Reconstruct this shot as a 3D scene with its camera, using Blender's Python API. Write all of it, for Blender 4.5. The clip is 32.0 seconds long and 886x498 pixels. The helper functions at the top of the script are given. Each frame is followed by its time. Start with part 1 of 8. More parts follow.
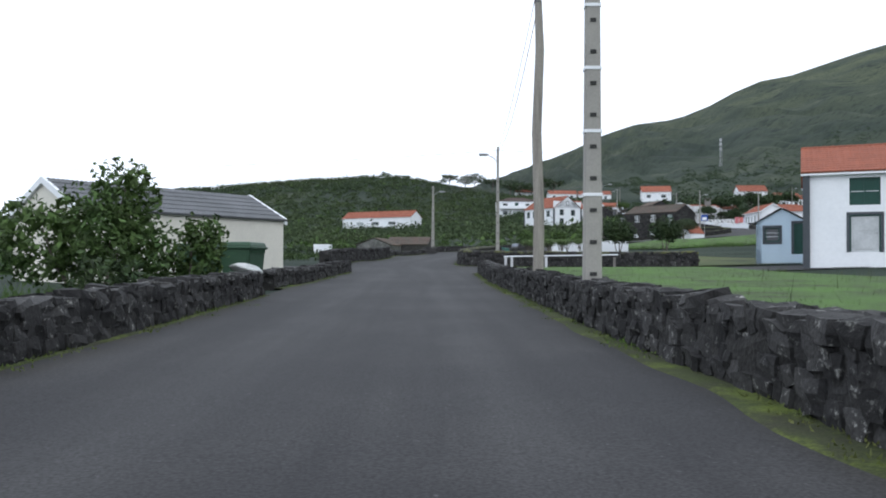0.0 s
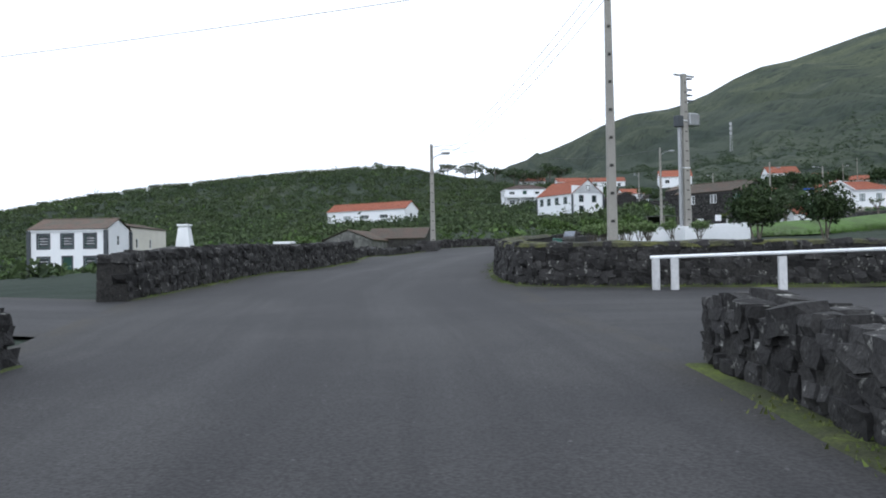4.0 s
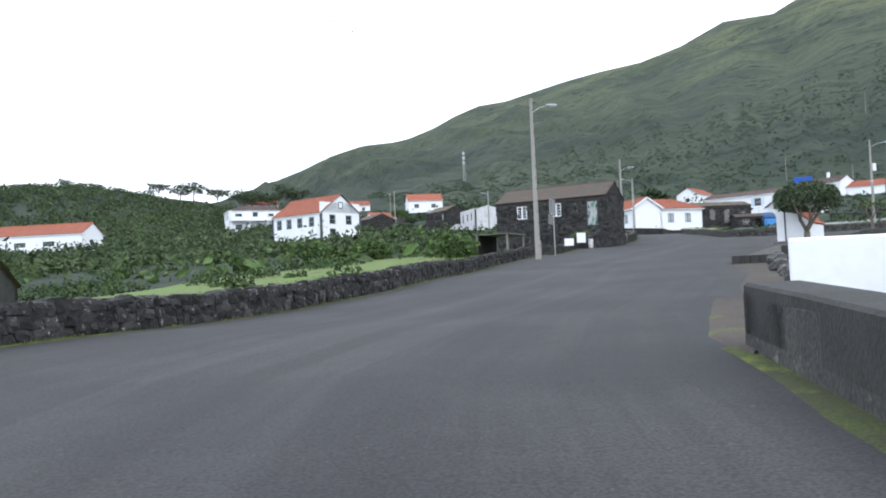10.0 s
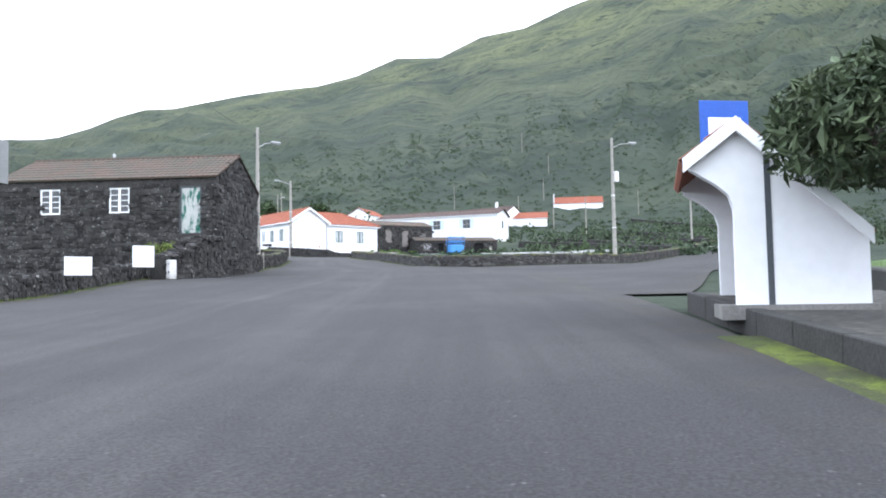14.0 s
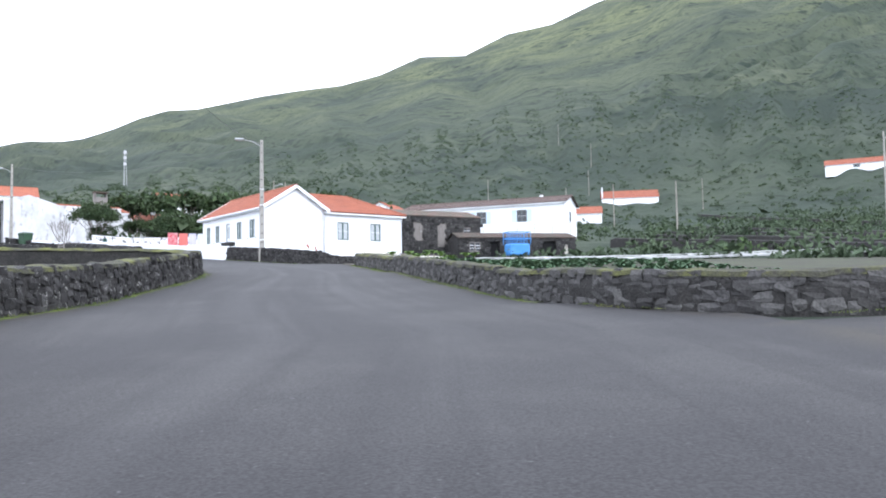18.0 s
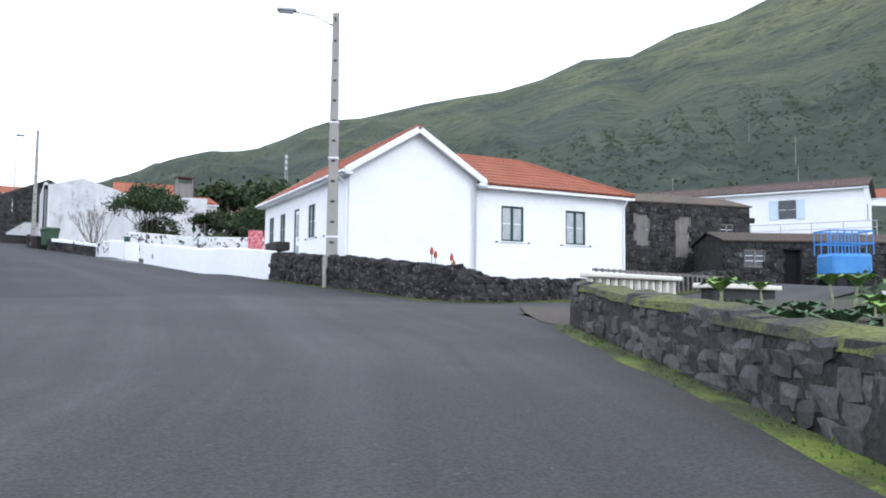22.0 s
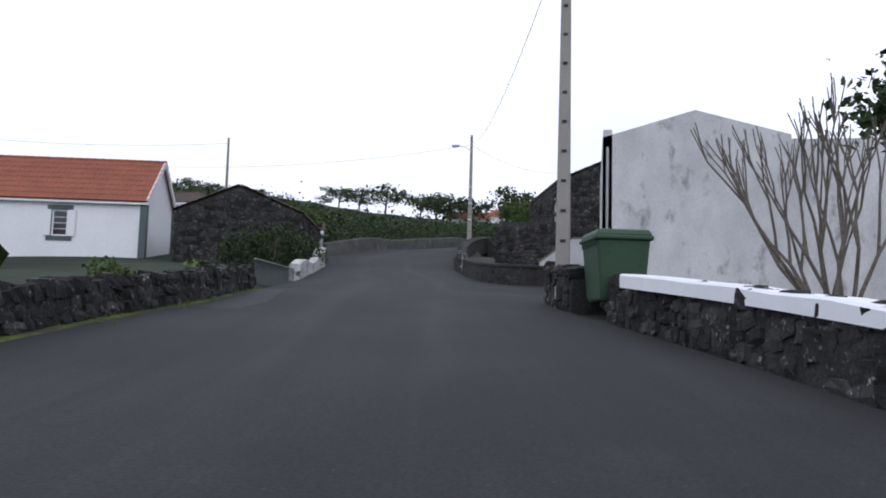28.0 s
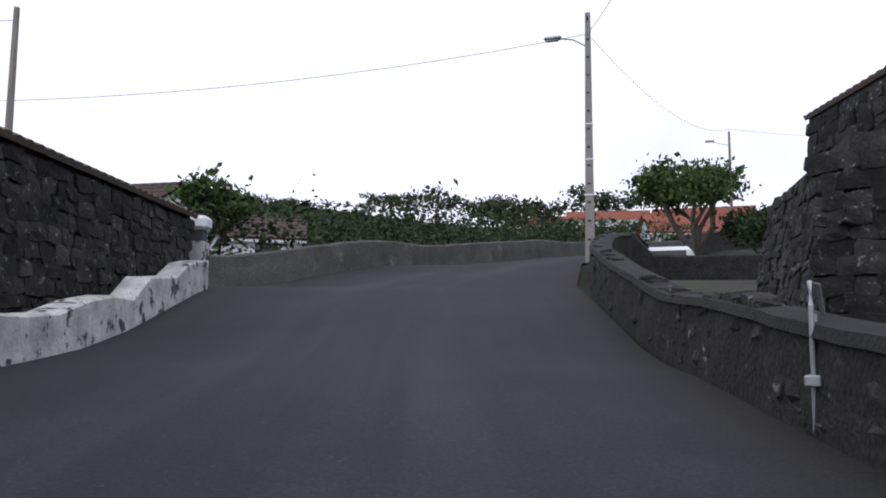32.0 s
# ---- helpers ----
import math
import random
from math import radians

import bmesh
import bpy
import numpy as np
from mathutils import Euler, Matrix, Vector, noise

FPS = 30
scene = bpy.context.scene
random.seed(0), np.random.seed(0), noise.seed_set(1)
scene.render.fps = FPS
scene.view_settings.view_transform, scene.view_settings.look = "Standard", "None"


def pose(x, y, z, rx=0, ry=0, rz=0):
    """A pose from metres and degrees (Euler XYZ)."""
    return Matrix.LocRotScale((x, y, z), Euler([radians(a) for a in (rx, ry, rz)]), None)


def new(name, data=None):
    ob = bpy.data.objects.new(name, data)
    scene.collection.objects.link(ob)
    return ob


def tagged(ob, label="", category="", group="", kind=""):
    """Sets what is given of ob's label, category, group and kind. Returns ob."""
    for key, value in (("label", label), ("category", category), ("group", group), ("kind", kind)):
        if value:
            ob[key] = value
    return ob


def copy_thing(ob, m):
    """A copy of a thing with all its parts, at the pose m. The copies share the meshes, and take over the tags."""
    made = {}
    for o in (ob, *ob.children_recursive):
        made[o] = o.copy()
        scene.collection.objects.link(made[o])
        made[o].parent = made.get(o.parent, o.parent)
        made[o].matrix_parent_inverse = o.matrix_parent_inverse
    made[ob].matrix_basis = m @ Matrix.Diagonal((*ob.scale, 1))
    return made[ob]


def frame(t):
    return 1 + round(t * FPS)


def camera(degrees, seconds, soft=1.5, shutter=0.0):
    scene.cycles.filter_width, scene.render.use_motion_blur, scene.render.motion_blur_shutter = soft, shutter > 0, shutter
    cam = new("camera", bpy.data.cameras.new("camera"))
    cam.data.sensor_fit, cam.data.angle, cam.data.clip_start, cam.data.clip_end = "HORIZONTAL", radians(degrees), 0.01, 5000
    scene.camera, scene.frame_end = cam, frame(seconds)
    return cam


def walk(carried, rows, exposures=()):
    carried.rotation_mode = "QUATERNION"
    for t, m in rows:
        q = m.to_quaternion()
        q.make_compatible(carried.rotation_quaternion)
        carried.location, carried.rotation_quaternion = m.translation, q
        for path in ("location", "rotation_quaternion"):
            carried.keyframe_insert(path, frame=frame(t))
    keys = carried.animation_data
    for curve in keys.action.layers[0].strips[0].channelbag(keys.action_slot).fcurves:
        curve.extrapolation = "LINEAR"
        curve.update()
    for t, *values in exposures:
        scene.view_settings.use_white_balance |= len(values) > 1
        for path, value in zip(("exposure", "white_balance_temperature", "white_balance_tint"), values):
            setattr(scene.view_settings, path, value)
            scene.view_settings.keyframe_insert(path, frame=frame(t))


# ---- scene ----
cam = camera(59.13, 32.0, soft=1.9)
PATH = [
    (0, -0.000, -0.000, 1.250, 91.173, -0.263, 1.029),
    (0.5, -0.084, 3.627, 1.329, 91.167, -0.386, 0.798),
    (1, -0.212, 7.250, 1.374, 91.175, -0.533, 0.612),
    (1.5, -0.316, 11.017, 1.440, 91.118, -0.413, 0.567),
    (2, -0.430, 14.806, 1.497, 91.032, -0.021, 0.591),
    (2.5, -0.560, 18.575, 1.520, 90.998, 0.655, 0.651),
    (3, -0.707, 22.372, 1.566, 90.966, 0.886, 0.672),
    (3.5, -0.866, 26.004, 1.653, 90.908, 1.049, 0.743),
    (5.5, -1.680, 41.144, 2.086, 90.865, 0.747, 1.402),
    (6, -1.860, 44.555, 2.194, 90.930, 0.772, 1.171),
    (6.5, -1.914, 48.197, 2.294, 91.015, 1.500, 0.346),
    (7, -1.804, 51.814, 2.391, 91.085, 2.428, -1.060),
    (7.5, -1.478, 55.393, 2.559, 91.335, 2.827, -2.888),
    (8, -1.144, 58.861, 2.738, 91.751, 2.875, -5.193),
    (8.5, -0.668, 62.650, 2.849, 92.096, 2.796, -7.959),
    (9, -0.011, 66.569, 2.963, 92.339, 2.602, -11.209),
    (9.5, 0.959, 70.385, 3.137, 92.457, 2.518, -14.816),
    (10, 2.240, 74.091, 3.368, 92.581, 2.417, -18.811),
    (10.5, 3.909, 77.747, 3.589, 92.623, 2.269, -23.020),
    (11, 5.913, 81.140, 3.717, 92.630, 2.118, -27.430),
    (11.5, 8.173, 84.560, 3.857, 92.631, 2.575, -31.741),
    (12, 10.641, 87.972, 4.113, 92.633, 2.300, -35.560),
    (12.5, 13.209, 91.388, 4.379, 92.923, 1.814, -38.700),
    (13, 15.881, 94.487, 4.557, 93.412, 1.404, -40.977),
    (13.5, 18.372, 97.225, 4.725, 93.379, 0.990, -42.357),
    (15.5, 28.772, 110.721, 5.740, 93.512, 1.132, -43.001),
    (16, 31.209, 113.842, 5.991, 93.625, 0.662, -42.808),
    (16.5, 33.865, 116.984, 6.249, 93.599, 0.332, -42.379),
    (17, 36.646, 120.174, 6.494, 93.528, 0.678, -41.771),
    (17.5, 39.249, 123.656, 6.719, 93.486, 0.785, -41.346),
    (18, 41.744, 127.102, 6.941, 93.530, 1.076, -40.896),
    (18.5, 44.193, 130.232, 7.198, 93.642, 0.897, -40.343),
    (19, 46.509, 133.266, 7.441, 93.691, 0.648, -39.688),
    (19.5, 48.836, 136.410, 7.660, 93.794, 0.809, -38.882),
    (20, 51.087, 139.594, 7.882, 93.886, 0.498, -37.994),
    (20.5, 53.266, 143.007, 8.157, 93.979, 0.833, -36.792),
    (21, 55.372, 146.399, 8.472, 94.101, 0.515, -34.905),
    (21.5, 57.142, 149.858, 8.751, 94.138, -0.038, -32.463),
    (22, 58.817, 153.590, 9.074, 94.141, -0.490, -29.319),
    (22.5, 60.339, 157.337, 9.356, 94.027, -0.401, -25.452),
    (23, 61.439, 161.251, 9.591, 94.100, -0.323, -21.590),
    (23.5, 62.317, 165.030, 9.857, 94.099, -0.704, -17.486),
    (24, 62.835, 168.711, 10.146, 94.167, -1.353, -13.477),
    (24.5, 63.249, 172.724, 10.427, 94.201, -1.679, -9.509),
    (25, 63.424, 176.926, 10.678, 94.493, -1.578, -5.815),
    (25.5, 63.396, 180.786, 10.958, 94.664, -1.027, -2.316),
    (26, 63.058, 184.663, 11.295, 94.844, -0.640, 0.925),
    (26.5, 62.596, 188.568, 11.633, 94.971, -0.910, 4.035),
    (28.5, 60.426, 204.011, 12.879, 95.505, -1.512, 12.133),
    (29, 59.638, 207.726, 13.226, 95.589, -1.172, 12.862),
    (29.5, 58.803, 211.509, 13.589, 95.592, -0.753, 13.300),
    (30, 57.954, 215.226, 13.938, 95.617, -0.621, 13.688),
    (30.5, 57.090, 218.976, 14.296, 95.787, -0.666, 14.110),
    (31, 56.309, 222.695, 14.616, 96.004, -0.522, 14.761),
    (31.5, 55.271, 226.438, 15.018, 96.133, -0.685, 15.079),
    (32, 54.285, 230.135, 15.389, 96.343, -0.554, 15.127),
]


def rolled(x, y, z, rx, roll, rz):
    # turn about the line of sight, after heading and tilt
    return pose(x, y, z, rx, 0, rz) @ pose(0, 0, 0, 0, 0, -roll)


EXPOSURES = [(0, 0.07, 6150, 9), (6, 0.2, 6150, 9), (9, 0.42, 6150, 9), (11, 0.98, 6150, 10), (13, 1.27, 6150, 11), (18, 1.27, 6150, 13), (20, 1.27, 6150, 14), (21.5, 0.97, 6100, 13), (23, 0.27, 6080, 11),
             (24.5, 0.0, 6050, 11), (26, -0.24, 6080, 12), (28.5, -0.24, 6200, 16), (30, -0.27, 6250, 17), (32, -0.27, 6300, 17)]
walk(cam, [(t, rolled(x, y, z, rx, r, rz)) for t, x, y, z, rx, r, rz in PATH], EXPOSURES)

# ---- world and light: a bright overcast sky ----
world = bpy.data.worlds.new("overcast_sky")
world.use_nodes = True
scene.world = world
wn, wl = world.node_tree.nodes, world.node_tree.links
wbg = wn["Background"]
sky = wn.new("ShaderNodeTexSky")
sky.sky_type, sky.sun_disc = "NISHITA", False
sky.sun_elevation, sky.sun_rotation = radians(38), radians(166)
sky_dim = wn.new("ShaderNodeVectorMath")
sky_dim.operation = "SCALE"
sky_dim.inputs["Scale"].default_value = 0.06
wl.new(sky.outputs[0], sky_dim.inputs[0])
wtc = wn.new("ShaderNodeTexCoord")
cloud = wn.new("ShaderNodeTexNoise")
cloud.inputs["Scale"].default_value, cloud.inputs["Detail"].default_value = 2.2, 6
wl.new(wtc.outputs["Generated"], cloud.inputs["Vector"])
cover = wn.new("ShaderNodeMapRange")
cover.inputs["From Min"].default_value, cover.inputs["From Max"].default_value = 0.30, 0.42
cover.inputs["To Min"].default_value, cover.inputs["To Max"].default_value = 0.8, 1.0
wl.new(cloud.outputs["Fac"], cover.inputs["Value"])
wmix = wn.new("ShaderNodeMix")
wmix.data_type = "RGBA"
wl.new(cover.outputs[0], wmix.inputs["Factor"])
wl.new(sky_dim.outputs[0], wmix.inputs["A"])
wmix.inputs["B"].default_value = (0.955, 1.0, 1.09, 1)
wl.new(wmix.outputs["Result"], wbg.inputs["Color"])
wbg.inputs["Strength"].default_value = 1.3

sun_data = bpy.data.lights.new("sun", "SUN")
sun_data.energy, sun_data.angle, sun_data.color = 0.55, radians(25), (1.0, 0.97, 0.93)
sun = new("sun", sun_data)
sun.matrix_world = pose(0, 0, 60, 52, 0, 14)

# ---- materials ----


def mat(name, color, color2=None, scale=3.0, fine=40.0, rough=0.9, bump=0.2, spread=0.25, metal=0.0, per_piece=0.0, spec=0.3, detail=6.0,
        patch=None, patch_scale=1.2, patch_at=(0.58, 0.70), stretch=None):
    """A surface with large stains, fine grain and, if wanted, patches of another colour (moss, lichen, bare plaster)."""
    m = bpy.data.materials.new(name)
    m.use_nodes = True
    n, l = m.node_tree.nodes, m.node_tree.links
    b = n["Principled BSDF"]
    b.inputs["Roughness"].default_value, b.inputs["Metallic"].default_value = rough, metal
    b.inputs["Specular IOR Level"].default_value = spec
    geo = n.new("ShaderNodeNewGeometry")
    vec = geo.outputs["Position"]
    if stretch:
        mp = n.new("ShaderNodeMapping")
        mp.inputs["Scale"].default_value = stretch
        l.new(vec, mp.inputs["Vector"])
        vec = mp.outputs[0]
    big = n.new("ShaderNodeTexNoise")
    big.inputs["Scale"].default_value, big.inputs["Detail"].default_value = scale, detail
    big.inputs["Roughness"].default_value = 0.62
    l.new(vec, big.inputs["Vector"])
    small = n.new("ShaderNodeTexNoise")
    small.inputs["Scale"].default_value, small.inputs["Detail"].default_value = fine, 3
    l.new(vec, small.inputs["Vector"])
    c2 = color2 or tuple(v * (1 - spread) for v in color)
    r1 = n.new("ShaderNodeMapRange")
    r1.inputs["From Min"].default_value, r1.inputs["From Max"].default_value = 0.36, 0.64
    l.new(big.outputs["Fac"], r1.inputs["Value"])
    mx = n.new("ShaderNodeMix")
    mx.data_type = "RGBA"
    mx.inputs["A"].default_value, mx.inputs["B"].default_value = (*color, 1), (*c2, 1)
    l.new(r1.outputs[0], mx.inputs["Factor"])
    out = mx.outputs["Result"]
    if patch:
        pn = n.new("ShaderNodeTexNoise")
        pn.inputs["Scale"].default_value, pn.inputs["Detail"].default_value = patch_scale, 8
        pn.inputs["Roughness"].default_value = 0.7
        l.new(vec, pn.inputs["Vector"])
        pr = n.new("ShaderNodeMapRange")
        pr.inputs["From Min"].default_value, pr.inputs["From Max"].default_value = patch_at
        l.new(pn.outputs["Fac"], pr.inputs["Value"])
        pm = n.new("ShaderNodeMix")
        pm.data_type = "RGBA"
        l.new(pr.outputs[0], pm.inputs["Factor"])
        l.new(out, pm.inputs["A"])
        pm.inputs["B"].default_value = (*patch, 1)
        out = pm.outputs["Result"]
    r2 = n.new("ShaderNodeMapRange")
    r2.inputs["From Min"].default_value, r2.inputs["From Max"].default_value = 0.3, 0.7
    r2.inputs["To Min"].default_value, r2.inputs["To Max"].default_value = 1 - spread, 1 + spread
    l.new(small.outputs["Fac"], r2.inputs["Value"])
    value = r2.outputs[0]
    if per_piece:
        info = n.new("ShaderNodeObjectInfo")
        add = n.new("ShaderNodeMath")
        add.operation = "ADD"
        l.new(info.outputs["Random"], add.inputs[0])
        l.new(geo.outputs["Random Per Island"], add.inputs[1])
        fr = n.new("ShaderNodeMath")
        fr.operation = "FRACT"
        l.new(add.outputs[0], fr.inputs[0])
        r3 = n.new("ShaderNodeMapRange")
        r3.inputs["To Min"].default_value, r3.inputs["To Max"].default_value = 1 - per_piece, 1 + per_piece
        l.new(fr.outputs[0], r3.inputs["Value"])
        mul = n.new("ShaderNodeMath")
        mul.operation = "MULTIPLY"
        l.new(value, mul.inputs[0])
        l.new(r3.outputs[0], mul.inputs[1])
        value = mul.outputs[0]
    sc = n.new("ShaderNodeVectorMath")
    sc.operation = "SCALE"
    l.new(out, sc.inputs[0])
    l.new(value, sc.inputs["Scale"])
    l.new(sc.outputs[0], b.inputs["Base Color"])
    if bump:
        bp = n.new("ShaderNodeBump")
        bp.inputs["Strength"].default_value, bp.inputs["Distance"].default_value = bump, 0.02
        mixh = n.new("ShaderNodeMath")
        mixh.operation = "ADD"
        l.new(big.outputs["Fac"], mixh.inputs[0])
        l.new(small.outputs["Fac"], mixh.inputs[1])
        l.new(mixh.outputs[0], bp.inputs["Height"])
        l.new(bp.outputs[0], b.inputs["Normal"])
    return m


def asphalt(name, base, worn, dark, edge):
    """Worn asphalt: streaks and polished wheel tracks along the lane (map "lane": metres from the middle, metres along), stains, aggregate and dusty margins."""
    m = bpy.data.materials.new(name)
    m.use_nodes = True
    n, l = m.node_tree.nodes, m.node_tree.links
    b = n["Principled BSDF"]
    b.inputs["Specular IOR Level"].default_value = 0.35
    lane = n.new("ShaderNodeUVMap")
    lane.uv_map = "lane"
    rim = n.new("ShaderNodeUVMap")
    rim.uv_map = "rim"
    geo = n.new("ShaderNodeNewGeometry")

    def tex(vec, scale, detail, stretch=(1, 1, 1), rough=0.6):
        mp = n.new("ShaderNodeMapping")
        mp.inputs["Scale"].default_value = stretch
        l.new(vec, mp.inputs["Vector"])
        t = n.new("ShaderNodeTexNoise")
        t.inputs["Scale"].default_value, t.inputs["Detail"].default_value, t.inputs["Roughness"].default_value = scale, detail, rough
        l.new(mp.outputs[0], t.inputs["Vector"])
        return t.outputs["Fac"]

    def ramp(v, lo, hi, to_lo=0.0, to_hi=1.0):
        r = n.new("ShaderNodeMapRange")
        r.interpolation_type = "SMOOTHSTEP"
        r.inputs["From Min"].default_value, r.inputs["From Max"].default_value = lo, hi
        r.inputs["To Min"].default_value, r.inputs["To Max"].default_value = to_lo, to_hi
        l.new(v, r.inputs["Value"])
        return r.outputs[0]

    def calc(op, a, c):
        x = n.new("ShaderNodeMath")
        x.operation = op
        for k, v in enumerate((a, c)):
            if isinstance(v, float):
                x.inputs[k].default_value = v
            else:
                l.new(v, x.inputs[k])
        return x.outputs[0]

    def blend(fac, a, c):
        x = n.new("ShaderNodeMix")
        x.data_type = "RGBA"
        l.new(fac, x.inputs["Factor"])
        for key, v in (("A", a), ("B", c)):
            if isinstance(v, tuple):
                x.inputs[key].default_value = (*v, 1)
            else:
                l.new(v, x.inputs[key])
        return x.outputs["Result"]

    sep = n.new("ShaderNodeSeparateXYZ")
    l.new(lane.outputs[0], sep.inputs[0])
    sep2 = n.new("ShaderNodeSeparateXYZ")
    l.new(rim.outputs[0], sep2.inputs[0])
    off = calc("ABSOLUTE", calc("SUBTRACT", calc("ABSOLUTE", sep.outputs["X"], 0.0), 1.0), 0.0)
    track = calc("MULTIPLY", ramp(off, 0.95, 0.0), ramp(tex(lane.outputs[0], 1.0, 4, (0.9, 0.05, 1)), 0.36, 0.6))
    streak = ramp(tex(lane.outputs[0], 1.0, 6, (2.2, 0.06, 1)), 0.40, 0.64)
    stain = ramp(tex(geo.outputs["Position"], 0.32, 8), 0.42, 0.64)
    col = blend(stain, base, worn)
    col = blend(calc("MULTIPLY", streak, 0.55), col, dark)
    col = blend(calc("MULTIPLY", track, 0.22), col, tuple(v * 1.12 for v in worn))
    grit = tex(geo.outputs["Position"], 42.0, 4)
    margin = calc("MULTIPLY", ramp(sep2.outputs["X"], 0.80, 1.0), ramp(tex(geo.outputs["Position"], 0.9, 6), 0.38, 0.62))
    col = blend(calc("MULTIPLY", margin, 0.75), col, edge)
    fleck = ramp(tex(geo.outputs["Position"], 17.0, 2), 0.70, 0.74)
    col = blend(calc("MULTIPLY", fleck, 0.5), col, tuple(v * 2.6 for v in worn))
    sc = n.new("ShaderNodeVectorMath")
    sc.operation = "SCALE"
    l.new(col, sc.inputs[0])
    l.new(ramp(grit, 0.3, 0.7, 0.6, 1.4), sc.inputs["Scale"])
    l.new(sc.outputs[0], b.inputs["Base Color"])
    l.new(ramp(track, 0.0, 1.0, 0.88, 0.82), b.inputs["Roughness"])
    bp = n.new("ShaderNodeBump")
    bp.inputs["Strength"].default_value, bp.inputs["Distance"].default_value = 0.35, 0.012
    l.new(grit, bp.inputs["Height"])
    l.new(bp.outputs[0], b.inputs["Normal"])
    return m


ASPHALT = asphalt("asphalt", (0.027, 0.027, 0.0285), (0.040, 0.0395, 0.040), (0.0205, 0.0205, 0.022), (0.040, 0.036, 0.028))
GRASS = mat("grass", (0.075, 0.13, 0.025), (0.11, 0.12, 0.04), 0.7, 25, 0.95, 0.5, 0.3)
FIELD = mat("pasture", (0.055, 0.085, 0.024), (0.085, 0.085, 0.036), 0.12, 9, 0.95, 0.5, 0.35, patch=(0.03, 0.045, 0.018), patch_scale=0.2, patch_at=(0.52, 0.62))
MOSS = mat("moss", (0.048, 0.064, 0.017), (0.038, 0.040, 0.022), 1.6, 40, 0.95, 0.5, 0.35, patch=(0.115, 0.15, 0.022), patch_scale=0.9, patch_at=(0.5, 0.66))
BASALT = mat("basalt", (0.022, 0.0215, 0.022), (0.039, 0.038, 0.037), 2.5, 30, 0.92, 0.6, 0.3, per_piece=0.55, patch=(0.27, 0.27, 0.25), patch_scale=9,
             patch_at=(0.585, 0.68))
MORTAR = mat("wall_core", (0.022, 0.0215, 0.021), (0.036, 0.035, 0.033), 3.0, 22, 0.95, 1.0, 0.4, patch=(0.10, 0.10, 0.095), patch_scale=9, patch_at=(0.62, 0.72))
BLOCK = mat("dressed_basalt", (0.045, 0.044, 0.045), (0.065, 0.063, 0.062), 2.0, 30, 0.9, 0.4, 0.25, per_piece=0.3)
COPING = mat("mossy_coping", (0.036, 0.035, 0.033), (0.060, 0.062, 0.034), 1.4, 26, 0.95, 0.9, 0.35, patch=(0.105, 0.112, 0.034), patch_scale=0.6, patch_at=(0.47, 0.60))
DARK_CAP = mat("dark_wall_capping", (0.020, 0.020, 0.021), (0.031, 0.031, 0.031), 1.6, 26, 0.9, 0.7, 0.3)
WHITE = mat("whitewash", (0.84, 0.86, 0.88), (0.79, 0.815, 0.84), 0.5, 6, 0.8, 0.04, 0.025)
WORN_WHITE = mat("worn_whitewash", (0.64, 0.65, 0.66), (0.50, 0.51, 0.52), 0.9, 20, 0.9, 0.3, 0.08, patch=(0.20, 0.20, 0.205), patch_scale=1.2, patch_at=(0.555, 0.70), stretch=(1, 1, 0.55))
CREAM = mat("cream_render", (0.70, 0.68, 0.60), (0.64, 0.62, 0.55), 0.8, 20, 0.85, 0.15, 0.06)
TILE = mat("terracotta", (0.31, 0.105, 0.063), (0.25, 0.088, 0.055), 1.0, 18, 0.8, 0.2, 0.18, per_piece=0.12)
OLD_TILE = mat("weathered_roof_tile", (0.12, 0.085, 0.07), (0.09, 0.085, 0.07), 1.0, 18, 0.92, 0.4, 0.3, per_piece=0.35)
BROWN_TILE = mat("brown_roof_tile", (0.105, 0.075, 0.065), (0.085, 0.065, 0.06), 1.0, 18, 0.9, 0.3, 0.2, per_piece=0.2)
FIBRE = mat("fibre_cement_sheet", (0.16, 0.165, 0.175), (0.12, 0.125, 0.13), 0.6, 20, 0.85, 0.2, 0.12)
CONCRETE = mat("pole_concrete", (0.33, 0.32, 0.29), (0.29, 0.28, 0.26), 1.2, 30, 0.9, 0.12, 0.06)
WOOD_POLE = mat("weathered_pole_wood", (0.33, 0.31, 0.27), (0.22, 0.2, 0.18), 1.5, 30, 0.9, 0.3, 0.2, stretch=(6, 6, 0.5))
GREEN_PAINT = mat("dark_green_paint", (0.02, 0.07, 0.055), None, 4, 40, 0.5, 0.05, 0.15)
GLASS = mat("window_glass", (0.03, 0.035, 0.04), None, 1, 5, 0.08, 0.0, 0.1, spec=0.6)
PALE_GLASS = mat("pale_curtained_glass", (0.38, 0.42, 0.44), (0.5, 0.53, 0.54), 2, 9, 0.12, 0.0, 0.1, spec=0.6)
WIRE = mat("cable", (0.09, 0.09, 0.095), None, 1, 5, 0.7, 0.0, 0.1)
METAL = mat("galvanised_steel", (0.42, 0.43, 0.44), None, 3, 40, 0.45, 0.05, 0.12, metal=0.7)
LEAF = mat("leaves", (0.045, 0.085, 0.022), (0.07, 0.11, 0.03), 0.8, 12, 0.75, 0.2, 0.3, per_piece=0.45)
DARK_LEAF = mat("dark_leaves", (0.025, 0.048, 0.018), (0.04, 0.062, 0.022), 0.8, 12, 0.75, 0.2, 0.3, per_piece=0.45)
BARK = mat("bark", (0.10, 0.085, 0.07), (0.16, 0.145, 0.125), 3, 30, 0.95, 0.6, 0.3)
